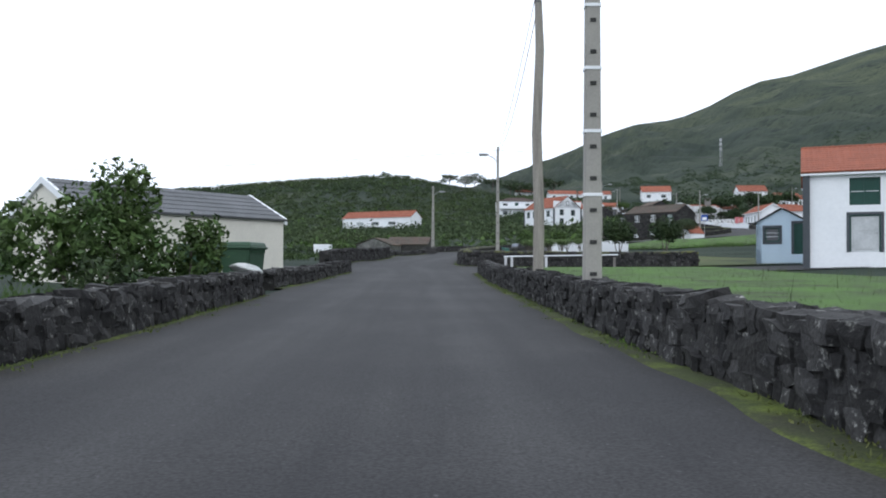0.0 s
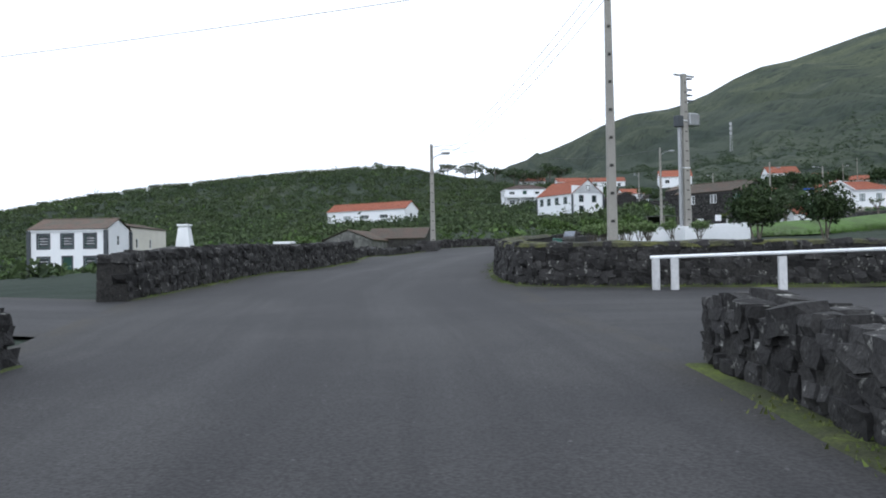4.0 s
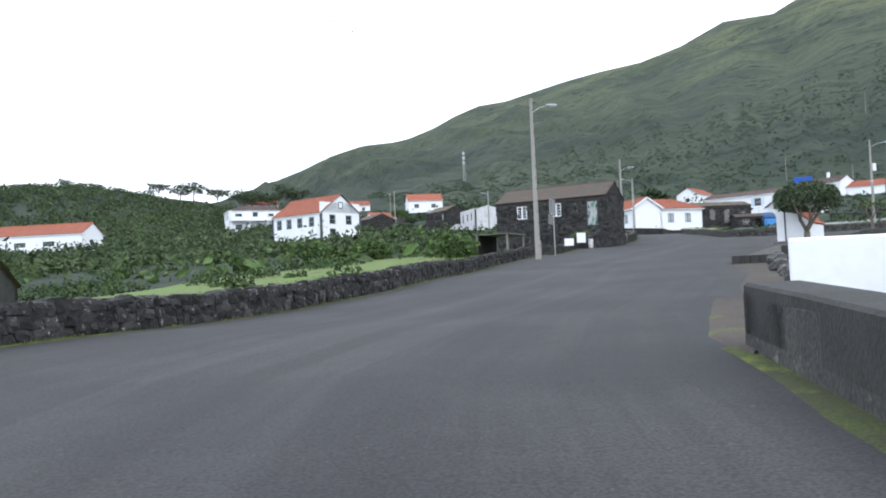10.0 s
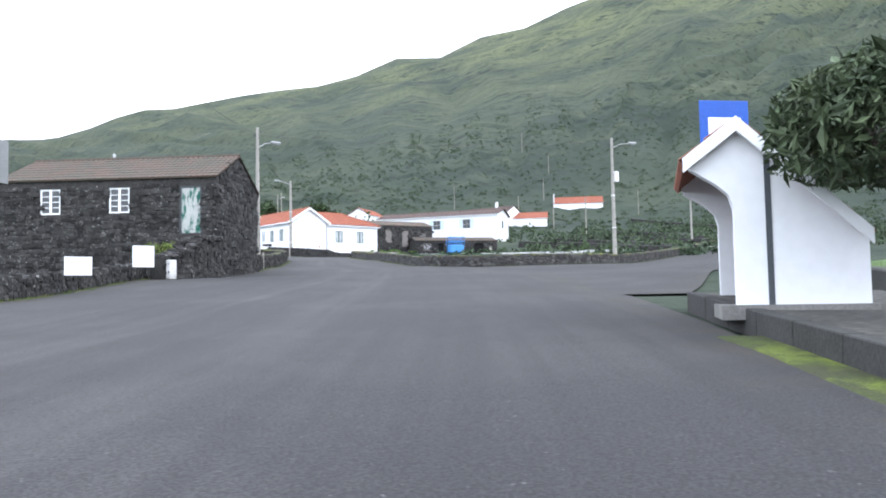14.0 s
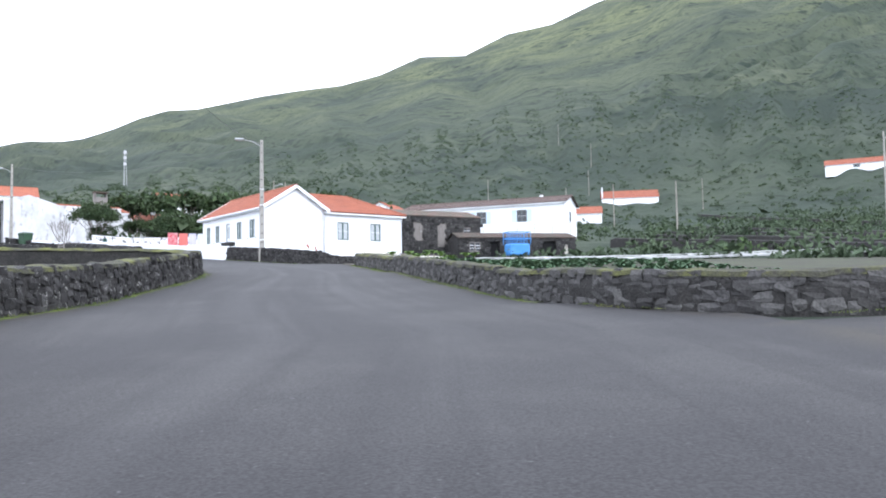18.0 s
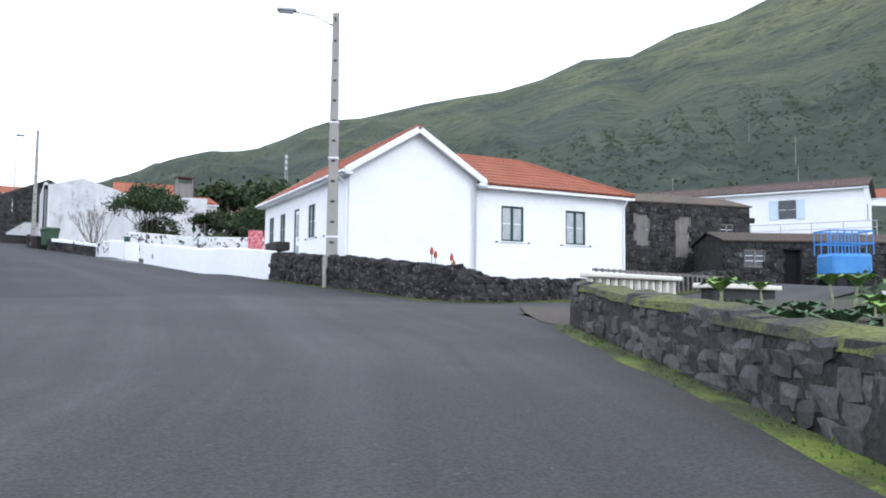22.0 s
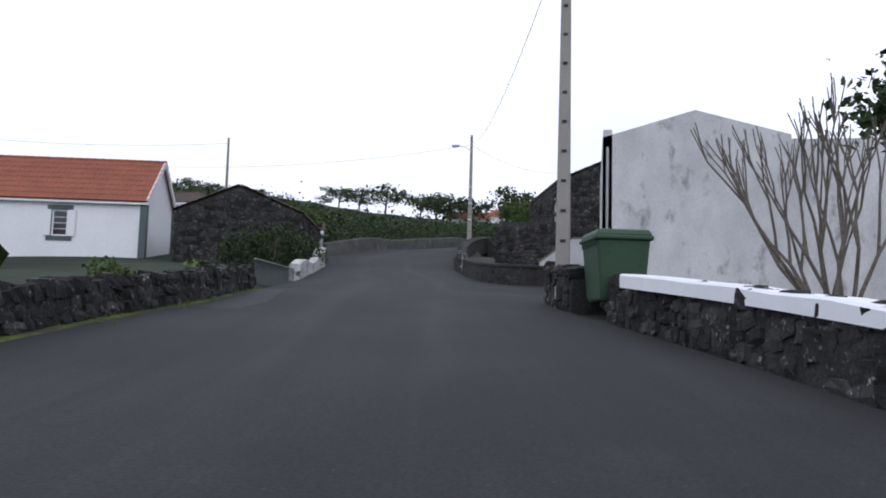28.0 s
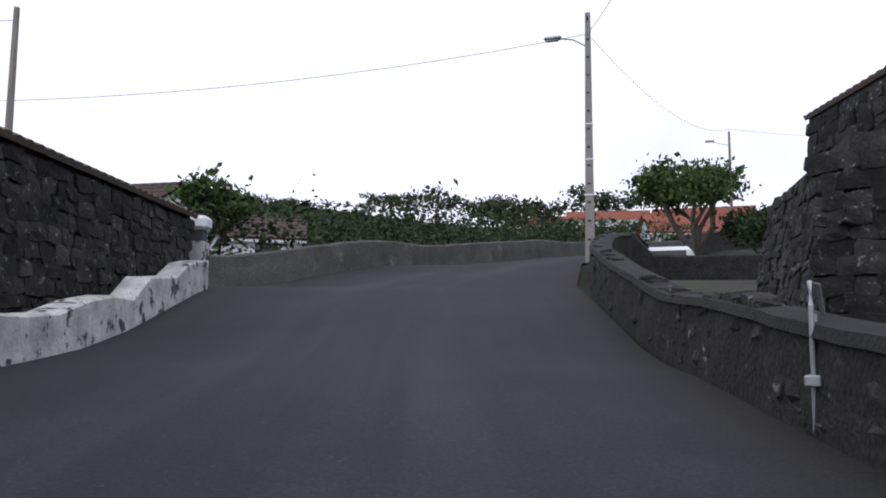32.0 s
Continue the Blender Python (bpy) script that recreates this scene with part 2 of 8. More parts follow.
CEMENT = mat("grey_cement", (0.23, 0.225, 0.215), (0.16, 0.16, 0.15), 0.9, 30, 0.92, 0.3, 0.15)


def hillside():
    """Heath and pasture on the slopes, base tones blue-greyed to carry distance haze: broad patches, streaks along the
    contours, small bushes and a paler grassy crest.
    """
    m = bpy.data.materials.new("hillside")
    m.use_nodes = True
    n, l = m.node_tree.nodes, m.node_tree.links
    b = n["Principled BSDF"]
    b.inputs["Roughness"].default_value, b.inputs["Specular IOR Level"].default_value = 0.97, 0.1
    geo = n.new("ShaderNodeNewGeometry")

    def layer(scale, detail, lo, hi, stretch=(1, 1, 1), rough=0.6):
        mp = n.new("ShaderNodeMapping")
        mp.inputs["Scale"].default_value = stretch
        l.new(geo.outputs["Position"], mp.inputs["Vector"])
        t = n.new("ShaderNodeTexNoise")
        t.inputs["Scale"].default_value, t.inputs["Detail"].default_value, t.inputs["Roughness"].default_value = scale, detail, rough
        l.new(mp.outputs[0], t.inputs["Vector"])
        r = n.new("ShaderNodeMapRange")
        r.inputs["From Min"].default_value, r.inputs["From Max"].default_value = lo, hi
        l.new(t.outputs["Fac"], r.inputs["Value"])
        return r.outputs[0]

    def blend(fac, a, c):
        x = n.new("ShaderNodeMix")
        x.data_type = "RGBA"
        l.new(fac, x.inputs["Factor"])
        for key, v in (("A", a), ("B", c)):
            if isinstance(v, tuple):
                x.inputs[key].default_value = (*v, 1)
            else:
                l.new(v, x.inputs[key])
        return x.outputs["Result"]

    def product(a, c):
        x = n.new("ShaderNodeMath")
        x.operation = "MULTIPLY"
        l.new(a, x.inputs[0])
        l.new(c, x.inputs[1])
        return x.outputs[0]

    # blue-grey in these greens is aerial haze put into the colour
    col = blend(layer(0.006, 9, 0.40, 0.62), (0.032, 0.044, 0.035), (0.053, 0.066, 0.046))
    col = blend(layer(0.02, 8, 0.52, 0.66, (1, 1, 2.4)), col, (0.030, 0.043, 0.030))
    col = blend(layer(0.011, 10, 0.56, 0.70, (1.1, 0.8, 1.0), 0.7), col, (0.080, 0.092, 0.062))
    sep = n.new("ShaderNodeSeparateXYZ")
    l.new(geo.outputs["Position"], sep.inputs[0])
    high = n.new("ShaderNodeMapRange")
    high.inputs["From Min"].default_value, high.inputs["From Max"].default_value = 150, 520
    l.new(sep.outputs["Z"], high.inputs["Value"])
    col = blend(product(high.outputs[0], layer(0.009, 8, 0.38, 0.60)), col, (0.098, 0.112, 0.060))
    col = blend(product(layer(0.045, 6, 0.54, 0.62, (1, 1, 1.8)), layer(0.007, 4, 0.40, 0.56)), col, (0.020, 0.030, 0.023))
    col = blend(layer(0.16, 5, 0.56, 0.64), col, (0.023, 0.033, 0.022))
    l.new(col, b.inputs["Base Color"])
    bp = n.new("ShaderNodeBump")
    bp.inputs["Strength"].default_value, bp.inputs["Distance"].default_value = 0.9, 5.0
    l.new(product(layer(0.012, 12, 0.2, 0.8, (1, 1, 1), 0.62), layer(0.05, 8, -0.6, 1.0)), bp.inputs["Height"])
    l.new(bp.outputs[0], b.inputs["Normal"])
    return m


TURF = hillside()

# ---- ground shape ----
ROAD = [(0.4, -45, -0.6), (0, 0, 0.18), (-0.43, 14.8, 0.43), (-0.9, 26, 0.58), (-1.7, 41.1, 1.02), (-1.5, 55.4, 1.49), (0.96, 70.4, 2.07), (8.2, 84.6, 2.79),
        (18.4, 97.2, 3.66), (31.2, 113.8, 4.92), (41.7, 127.1, 5.87), (51.1, 139.6, 6.81), (58.8, 153.6, 8.0), (62.8, 168.7, 9.08), (63.1, 184.7, 10.23),
        (60.4, 204, 11.81), (57.1, 219, 13.23), (52, 238, 15.1), (49.6, 247, 16.45), (49, 256, 17.8), (52, 268, 19.3), (58.5, 282, 20.8), (68, 298, 22.4)]
_A = np.array(ROAD[:-1], float)
_B = np.array(ROAD[1:], float)
PLAIN = (0.971, 4.199, -1.328, 0.739, -0.254, 3.086, 0.647, -0.562, 0.02, -0.113)
SKY_AZ = [-180, -40, -15, 0, 2.7, 7.5, 10, 12.5, 15.5, 20.3, 26, 30.8, 36, 40, 44, 49, 54, 65, 80, 100, 130, 180]
SKY_EL = [0, 0, 0.05, 0.105, 0.122, 0.152, 0.172, 0.187, 0.194, 0.229, 0.250, 0.272, 0.291, 0.318, 0.329, 0.356, 0.384, 0.44, 0.44, 0.36, 0.15, 0]


def smooth(a, b, v):
    u = np.clip((np.asarray(v, float) - a) / (b - a), 0, 1)
    return u * u * (3 - 2 * u)


def ground(x, y):
    """Height of the land at x, y (numbers or arrays): the road's own level close to it, the sloping plain, the hill and the mountain."""
    x, y = np.atleast_1d(np.asarray(x, float)), np.atleast_1d(np.asarray(y, float))
    best, level, total = np.full(x.shape, 1e9), np.zeros(x.shape), np.zeros(x.shape)
    for a, b in zip(_A, _B):
        ab = b[:2] - a[:2]
        u = np.clip(((x - a[0]) * ab[0] + (y - a[1]) * ab[1]) / (ab @ ab), 0, 1)
        d2 = (x - a[0] - u * ab[0]) ** 2 + (y - a[1] - u * ab[1]) ** 2
        best = np.minimum(best, d2)
        w = (d2 + 1.0) ** -4.0
        level, total = level + w * (a[2] + u * (b[2] - a[2])), total + w
    best, level = np.sqrt(best), level / total
    u, v = np.clip(x, -220, 340) / 100, np.clip(y, -60, 400) / 100
    c = PLAIN
    plain = c[0] + c[1] * u + c[2] * v + c[3] * u * u + c[4] * u * v + c[5] * v * v + c[6] * u**3 + c[7] * u * u * v + c[8] * u * v * v + c[9] * v**3
    plain = plain + 11.5 * np.exp(-(((y - 365) / 70) ** 2)) * (1 - smooth(-40, 30, x)) * smooth(-520, -150, x)
    near = 1 - smooth(9, 42, best)
    z = plain + (level - plain) * near
    r = np.hypot(x - 40, y - 130)
    az = np.degrees(np.arctan2(x - 40, y - 130))
    top = np.interp(az, SKY_AZ, SKY_EL) * 1900 + 7
    k = np.clip((r - 230) / 1670, 0, 1)
    hill = np.maximum(top - z, 0) * k**1.35
    ripple = 0.035 * np.sin(az * 1.9 + r * 0.004) * np.sin(az * 0.83 + 1.0) * top * k * (1 - k) * 2
    far = smooth(500, 1100, r) * (1 - smooth(1750, 1900, r))
    gully = far * (9 * np.sin(az * 3.1 + 2.2 * np.sin(r * 0.006)) + 5 * np.sin(az * 7.3 + r * 0.009) + 3 * np.sin(r * 0.031 + az * 1.3))
    yard = 1.35 * smooth(53.0, 54.4, x) * (1 - smooth(62, 68, x)) * smooth(249, 252, y) * (1 - smooth(264, 270, y))
    farmyard = 1.0 * smooth(86, 91, x) * (1 - smooth(99, 106, x)) * smooth(170, 174, y) * (1 - smooth(184, 190, y))
    return z + hill + ripple + gully - yard - farmyard


def gz(x, y):
    return float(ground(x, y)[0])


# ---- helpers for building ----


def thing(name, at, turn=0.0, label="", category="", group="", kind=""):
    ob = new(name)
    ob.matrix_basis = pose(*at, 0, 0, turn)
    return tagged(ob, label, category, group, kind)


def part(name, bm, material, parent=None, label=""):
    me = bpy.data.meshes.new(name)
    bm.to_mesh(me)
    bm.free()
    me.materials.append(material)
    ob = new(name, me)
    ob.parent = parent
    return tagged(ob, label)


def shared(name, me, parent, m):
    ob = new(name, me)
    ob.parent = parent
    ob.matrix_basis = m
    return ob


def box(bm, x0, x1, y0, y1, z0, z1, bevel=0.0):
    g = bmesh.ops.create_cube(bm, size=1, matrix=Matrix.Translation(((x0 + x1) / 2, (y0 + y1) / 2, (z0 + z1) / 2)) @ Matrix.Diagonal((abs(x1 - x0), abs(y1 - y0), abs(z1 - z0), 1)))
    if bevel:
        es = list({e for v in g["verts"] for e in v.link_edges})
        bmesh.ops.bevel(bm, geom=es, offset=bevel, segments=1, affect="EDGES")
    return g["verts"]


def bx(*args, bevel=0.0):
    bm = bmesh.new()
    box(bm, *args, bevel=bevel)
    return bm


def tube(bm, points, radii, sides=8, cap=True):
    """A tapering tube along points."""
    rings = []
    for i, p in enumerate(points):
        p = Vector(p)
        a = Vector(points[max(i - 1, 0)])
        b = Vector(points[min(i + 1, len(points) - 1)])
        d = (b - a).normalized()
        side = d.cross(Vector((0, 0, 1))) if abs(d.z) < 0.95 else d.cross(Vector((1, 0, 0)))
        side.normalize()
        up = side.cross(d)
        r = radii[i] if hasattr(radii, "__len__") else radii
        rings.append([bm.verts.new(p + (side * math.cos(2 * math.pi * k / sides) + up * math.sin(2 * math.pi * k / sides)) * r) for k in range(sides)])
    for r0, r1 in zip(rings, rings[1:]):
        for k in range(sides):
            bm.faces.new((r0[k], r0[(k + 1) % sides], r1[(k + 1) % sides], r1[k]))
    if cap:
        bm.faces.new(rings[0][::-1])
        bm.faces.new(rings[-1])
    return bm


def resample(line, step):
    """Points along a plan line at about even steps."""
    pts = [Vector(p[:2]) for p in line]
    out = []
    for a, b in zip(pts, pts[1:]):
        n = max(1, round((b - a).length / step))
        out += [a.lerp(b, i / n) for i in range(n)]
    return out + [pts[-1]]


def rounded(line, times=2):
    """Corner cutting: a smoother plan line with the same ends."""
    pts = [Vector(p[:2]) for p in line]
    for _ in range(times):
        q = [pts[0]]
        for a, b in zip(pts, pts[1:]):
            q += [a.lerp(b, 0.25), a.lerp(b, 0.75)]
        pts = q + [pts[-1]]
    return pts

# ---- the land ----


def sheet(name, xs, ys, material, drop=0.0, label=""):
    gx, gy = np.meshgrid(xs, ys)
    z = ground(gx.ravel(), gy.ravel()) - drop
    nx, ny = len(xs), len(ys)
    verts = np.stack([gx.ravel(), gy.ravel(), z], 1)
    i = np.arange(nx * ny).reshape(ny, nx)
    faces = np.stack([i[:-1, :-1].ravel(), i[:-1, 1:].ravel(), i[1:, 1:].ravel(), i[1:, :-1].ravel()], 1)
    me = bpy.data.meshes.new(name)
    me.from_pydata(verts.tolist(), [], faces.tolist())
    me.polygons.foreach_set("use_smooth", [True] * len(me.polygons))
    me.materials.append(material)
    return tagged(new(name, me), label, "ground", "", "structure")


def spread_steps(lo, hi, fine, far):
    """Even steps between lo and hi, growing ones out to far on both sides."""
    core = list(np.arange(lo, hi + 0.01, fine))
    out, back, step = [], [], fine
    v = hi
    while v < far:
        step *= 1.04 if v < 460 else 1.3 if step < 45 else 1.13
        v += step
        out.append(v)
    v, step = lo, fine
    while v > -far:
        step *= 1.13
        v -= step
        back.append(v)
    return np.array(back[::-1] + core + out)


land = sheet("ground", spread_steps(-40, 130, 1.6, 4200), spread_steps(-30, 280, 1.6, 4200), TURF, 0.06,
             "dark green scrub and pasture sloping up to a mountain")


def ribbon(name, stations, material, lift, across=8, step=1.5, label="", category="road", sink=0.0, rise=0.0):
    """A surface between two edges, laid on the land. Stations: left x, y, right x, y."""
    st = []
    for a, b in zip(stations, stations[1:]):
        a, b = np.array(a, float), np.array(b, float)
        n = max(1, int(max(np.hypot(*(b - a)[:2]), np.hypot(*(b - a)[2:])) / step))
        st += [a + (b - a) * i / n for i in range(n)]
    st = np.array(st + [np.array(stations[-1], float)])
    u = np.linspace(0, 1, across + 1)
    x = st[:, 0:1] + (st[:, 2:3] - st[:, 0:1]) * u
    y = st[:, 1:2] + (st[:, 3:4] - st[:, 1:2]) * u
    z = ground(x.ravel(), y.ravel()) + lift
    z[across::across + 1] -= sink
    i = np.arange(len(st))
    swell = np.sin(np.clip(np.minimum(i, len(st) - 1 - i) / 6.0, 0, 1) * math.pi / 2)
    z += rise * (swell[:, None] * np.sin(u * math.pi)).ravel()
    wide = np.hypot(st[:, 2] - st[:, 0], st[:, 3] - st[:, 1])[:, None]
    mid = (st[:, :2] + st[:, 2:]) / 2
    run = np.concatenate([[0], np.cumsum(np.hypot(*np.diff(mid, axis=0).T))])[:, None]
    lane = np.stack([((u - 0.5) * wide).ravel(), (run + 0 * u).ravel()], 1)
    rim = np.stack([(np.abs(u - 0.5) * 2 + 0 * run).ravel(), 0 * lane[:, 0]], 1)
    verts = np.stack([x.ravel(), y.ravel(), z], 1)
    i = np.arange(len(st) * (across + 1)).reshape(len(st), across + 1)
    faces = np.stack([i[:-1, :-1].ravel(), i[:-1, 1:].ravel(), i[1:, 1:].ravel(), i[1:, :-1].ravel()], 1)
    me = bpy.data.meshes.new(name)
    me.from_pydata(verts.tolist(), [], faces.tolist())
    me.polygons.foreach_set("use_smooth", [True] * len(me.polygons))
    for key, uv in (("lane", lane), ("rim", rim)):
        me.uv_layers.new(name=key).data.foreach_set("uv", uv[faces.ravel()].ravel())
    me.materials.append(material)
    return tagged(new(name, me), label, category, "", "structure")


MAIN = [(-4.2, -45, 2.8, -45), (-4.0, 5, 2.3, 5), (-4.1, 11, 1.8, 12), (-5.0, 23, 1.4, 24), (-5.7, 38, 1.0, 36), (-7.2, 44, 0.2, 46.5), (-6.9, 54, 0.1, 53),
        (-5.5, 63, 0.9, 60.7), (-5.6, 68, 2.4, 67.2), (-4.5, 77, 4.6, 73), (-2.4, 84.4, 8, 79), (-0.2, 86.7, 11, 84), (5.5, 92.8, 15, 89), (15, 107, 21.5, 97.5),
        (21.7, 115.2, 31, 106), (32, 129, 45, 120), (42, 137.5, 53.0, 133), (47.9, 146, 55.8, 143), (53, 152.6, 61.6, 153.3), (55.6, 159.2, 66.2, 162.6),
        (57, 170, 68, 172), (57.6, 186, 66.5, 182), (57.1, 195, 64.9, 195.4), (54.1, 207.5, 64.25, 204.1), (53.3, 216, 60.4, 216), (52, 223.7, 58.2, 226.1),
        (50.3, 229.3, 56.3, 231), (46.5, 241, 54.4, 238.7), (44.2, 246.5, 52.6, 248), (45.9, 255.6, 52.1, 255), (50, 270, 56, 268), (57, 283, 62, 280), (66, 300, 71, 297)]
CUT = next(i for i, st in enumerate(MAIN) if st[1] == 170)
# darker, bluer asphalt; the upper lane's weaker light is partly put into its colour
DARK_ASPHALT = asphalt("darker_asphalt", (0.0150, 0.0158, 0.0182), (0.0235, 0.0242, 0.0265), (0.0118, 0.0124, 0.0145), (0.024, 0.022, 0.018))
ribbon("road", MAIN[:CUT + 1], ASPHALT, 0.0, 12, 1.5, "dark grey worn asphalt lane between stone walls")
ribbon("road_upper", MAIN[CUT:], DARK_ASPHALT, 0.0, 12, 1.5, "darker asphalt lane through the upper village")
ribbon("road_side_east", [(50.5, 133.5, 33.5, 111.5), (54.5, 131.0, 36, 109), (65, 130.6, 52, 117), (85, 137.5, 72, 124), (112, 148, 112, 138), (150, 160, 150, 152)], ASPHALT, -0.006, 10, 1.5, "grey asphalt side road climbing between walls")
ribbon("road_side_lane", [(-1, 36.0, -1.5, 46.6), (1, 36.2, 0.3, 46.3), (10, 38.5, 10, 44), (40, 42, 40, 46)], ASPHALT, -0.006, 4, 1.5, "grey asphalt side lane")
ribbon("road_side_lane_west", [(-4.5, 44.0, -4.3, 38.6), (-5.8, 44.0, -5.6, 38.6), (-12, 47, -12, 41), (-30, 52, -30, 47)], ASPHALT, -0.006, 4, 1.5, "grey asphalt side lane")
ribbon("road_yard_track", [(64.0, 164.2, 65.6, 172), (66.4, 164.8, 68.3, 171), (72, 166, 72, 171), (90, 172, 90, 176)], ASPHALT, -0.006, 4, 1.5, "earthy yard track beside the house")
ribbon("road_upper_lane", [(56.5, 215.2, 55.5, 228.6), (60.9, 216.4, 58.5, 227.4), (66, 218.5, 66, 228.5), (90, 226, 90, 231)], DARK_ASPHALT, -0.006, 4, 1.5, "asphalt lane beside the white gable house")

ribbon("road_patch", [(54.1, 212.6, 55.3, 212.3), (54.0, 214.2, 55.0, 214.3), (53.3, 216.4, 54.3, 216.6), (52.9, 218.4, 53.6, 218.6)], mat("fresh_asphalt", (0.0095, 0.0105, 0.013), (0.013, 0.0135, 0.0155), 0.8, 60, 0.7, 0.2, 0.3), 0.006, 4, 0.5, "dark strip of fresher asphalt along the lane", "road")

# ---- dry stone walls ----


def wall_core(name, line, height, thick, material, label, side=1, top=None, crest=0.05):
    """A wall along a plan line: the line is its foot on the road side, the body lies to the right (side 1) or left (-1) of it."""
    pts = resample(line, 0.7)
    ob = thing(name, (0, 0, 0), 0, label, "stone wall", "", "structure")
    bm = bmesh.new()
    rings = []
    for i, p in enumerate(pts):
        d = (pts[min(i + 1, len(pts) - 1)] - pts[max(i - 1, 0)]).normalized()
        nrm = Vector((d.y, -d.x)) * side
        h = height(i / (len(pts) - 1)) if callable(height) else height
        z0 = gz(p.x, p.y)
        ring = []
        for across, up in ((0.0, -0.2), (0.03, h * 0.5), (0.06, h - 0.06), (0.14, h), (thick - 0.14, h), (thick - 0.05, h - 0.08), (thick, -0.3)):
            q = p + nrm * across
            j = crest * (noise.noise(Vector((q.x * 1.7, q.y * 1.7, up * 3)))) if up > 0 else 0
            ring.append(bm.verts.new((q.x + nrm.x * j, q.y + nrm.y * j, z0 + up + (j if up > h * 0.8 else 0))))
        rings.append(ring)
    for a, b in zip(rings, rings[1:]):
        for k in range(len(a) - 1):
            f = (a[k], b[k], b[k + 1], a[k + 1])
            bm.faces.new(f if side < 0 else f[::-1])
    bm.faces.new(rings[0] if side < 0 else rings[0][::-1])
    bm.faces.new(rings[-1][::-1] if side < 0 else rings[-1])
    part("wall_body", bm, material, ob)
    return ob


WALLS = {}


def add_wall(key, line, height, thick=0.55, material=None, label="", side=1):
    WALLS[key] = (wall_core("stone_wall", line, height, thick, material or MORTAR, label, side), line, height, thick, side)


DS = "low dry-stone wall of black basalt with pale lichen"
add_wall("r1", rounded([(2.5, -4), (2.35, 5), (1.9, 10), (1.55, 20), (1.1, 30), (0.98, 36.2)], 1), lambda u: 0.64 - 0.14 * u, 0.6, None, DS + " beside the road", 1)
add_wall("l1", rounded([(-4.2, -4), (-4.05, 8), (-4.65, 18.7)], 1), 0.52, 0.6, None, DS + " beside a grassy verge", -1)
add_wall("l1b", rounded([(-5.3, 22.6), (-5.15, 30), (-4.95, 36.6)], 1), 0.46, 0.6, None, DS + " below a cream barn", -1)
add_wall("r2", rounded([(14, 45.5), (4, 45.6), (0.6, 46.0), (0.0, 48), (0.1, 54), (0.9, 60.5), (2.3, 66.8), (3.2, 69.2)], 2), 0.86, 0.7, None, DS + ", rounding a bend, mossy on top", 1)
add_wall("l2", rounded([(-7.3, 44.5), (-7.0, 54), (-6.3, 58), (-5.5, 64)], 1), 0.85, 0.6, None, DS, -1)
add_wall("l2b", rounded([(-5.7, 66), (-5.6, 70), (-4.7, 76), (-3.2, 81)], 1), 0.38, 0.5, None, "low kerb-like stone wall capped with pale slabs", -1)
add_wall("l3", rounded([(-2.2, 84.6), (-0.3, 86.6), (5.5, 92.9), (9, 97), (15.1, 107), (21.7, 115.3), (33, 130.4)], 2), 0.52, 0.5, None, DS + " along a scrubby field", -1)
add_wall("l4", rounded([(41.9, 137.6), (44, 140.7), (48.2, 146.0), (53.3, 153), (55.5, 159.0), (53, 162), (44, 163)], 2), 0.80, 0.6, None, DS + " curving at a corner", -1)
add_wall("r3", rounded([(66.3, 163.0), (63.4, 156.9), (57.4, 145.6), (53.3, 137.5), (52.5, 133.6), (55.2, 130.7), (60, 130.2), (66, 131), (86, 138), (112, 148.5)], 2), 0.61, 0.6, None,
         "curved stone wall of grey basalt blocks round a vegetable garden", -1)
add_wall("hw", rounded([(66.72, 179.9), (67.0, 177.6), (67.2, 175.6), (67.8, 172.0), (69.0, 169.7), (74, 172.6), (84, 175)], 1), lambda u: 0.88 - 0.32 * float(smooth(0.36, 0.44, u)), 0.5, None, DS + " in front of a white house", -1)
add_wall("yardwall", [(53.6, 256.6), (57, 256.0), (64, 257)], 1.5, 0.5, None, "dark stone yard wall in front of a parked van", -1)
add_wall("r5b", [(60.68, 215.2), (60.12, 216.9)], 0.8, 0.75, None, "short stone wall at the lane corner under a pole", 1)
add_wall("r5", [(62.3, 210.3), (61.35, 213.9)], 0.7, 0.5, None, "stone wall of dark basalt topped with white paint", 1)
add_wall("r6", rounded([(75, 231), (62, 229.2), (59, 226.2), (57.3, 227.2), (56.0, 232), (54.5, 238.5), (52.9, 247), (52.5, 253.5), (52.9, 258), (55.2, 267), (61, 279)], 2), lambda u: 0.66 + 0.22 * float(smooth(0.35, 0.6, u)), 0.6, None, "dark plastered stone wall rounding a corner", 1)
add_wall("l6", rounded([(57.5, 190), (57.0, 195), (54.6, 207.5), (53.7, 216.2), (52.6, 219.0)], 1), 0.5, 0.5, None, DS, -1)
add_wall("l5", rounded([(56.5, 168), (57.6, 178), (58.0, 186)], 1), 0.8, 0.5, None, DS, -1)
GREY_WALL = mat("weathered_grey_wall", (0.115, 0.115, 0.112), (0.07, 0.07, 0.068), 0.8, 20, 0.93, 0.5, 0.25, patch=(0.20, 0.20, 0.19), patch_scale=1.1, patch_at=(0.58, 0.7))
add_wall("end", rounded([(30, 236), (43.4, 246.6), (45.7, 255.6), (49.8, 270), (57, 284), (66, 301)], 2), 0.85, 0.4, GREY_WALL, "weathered grey boundary wall under a hedge", -1)


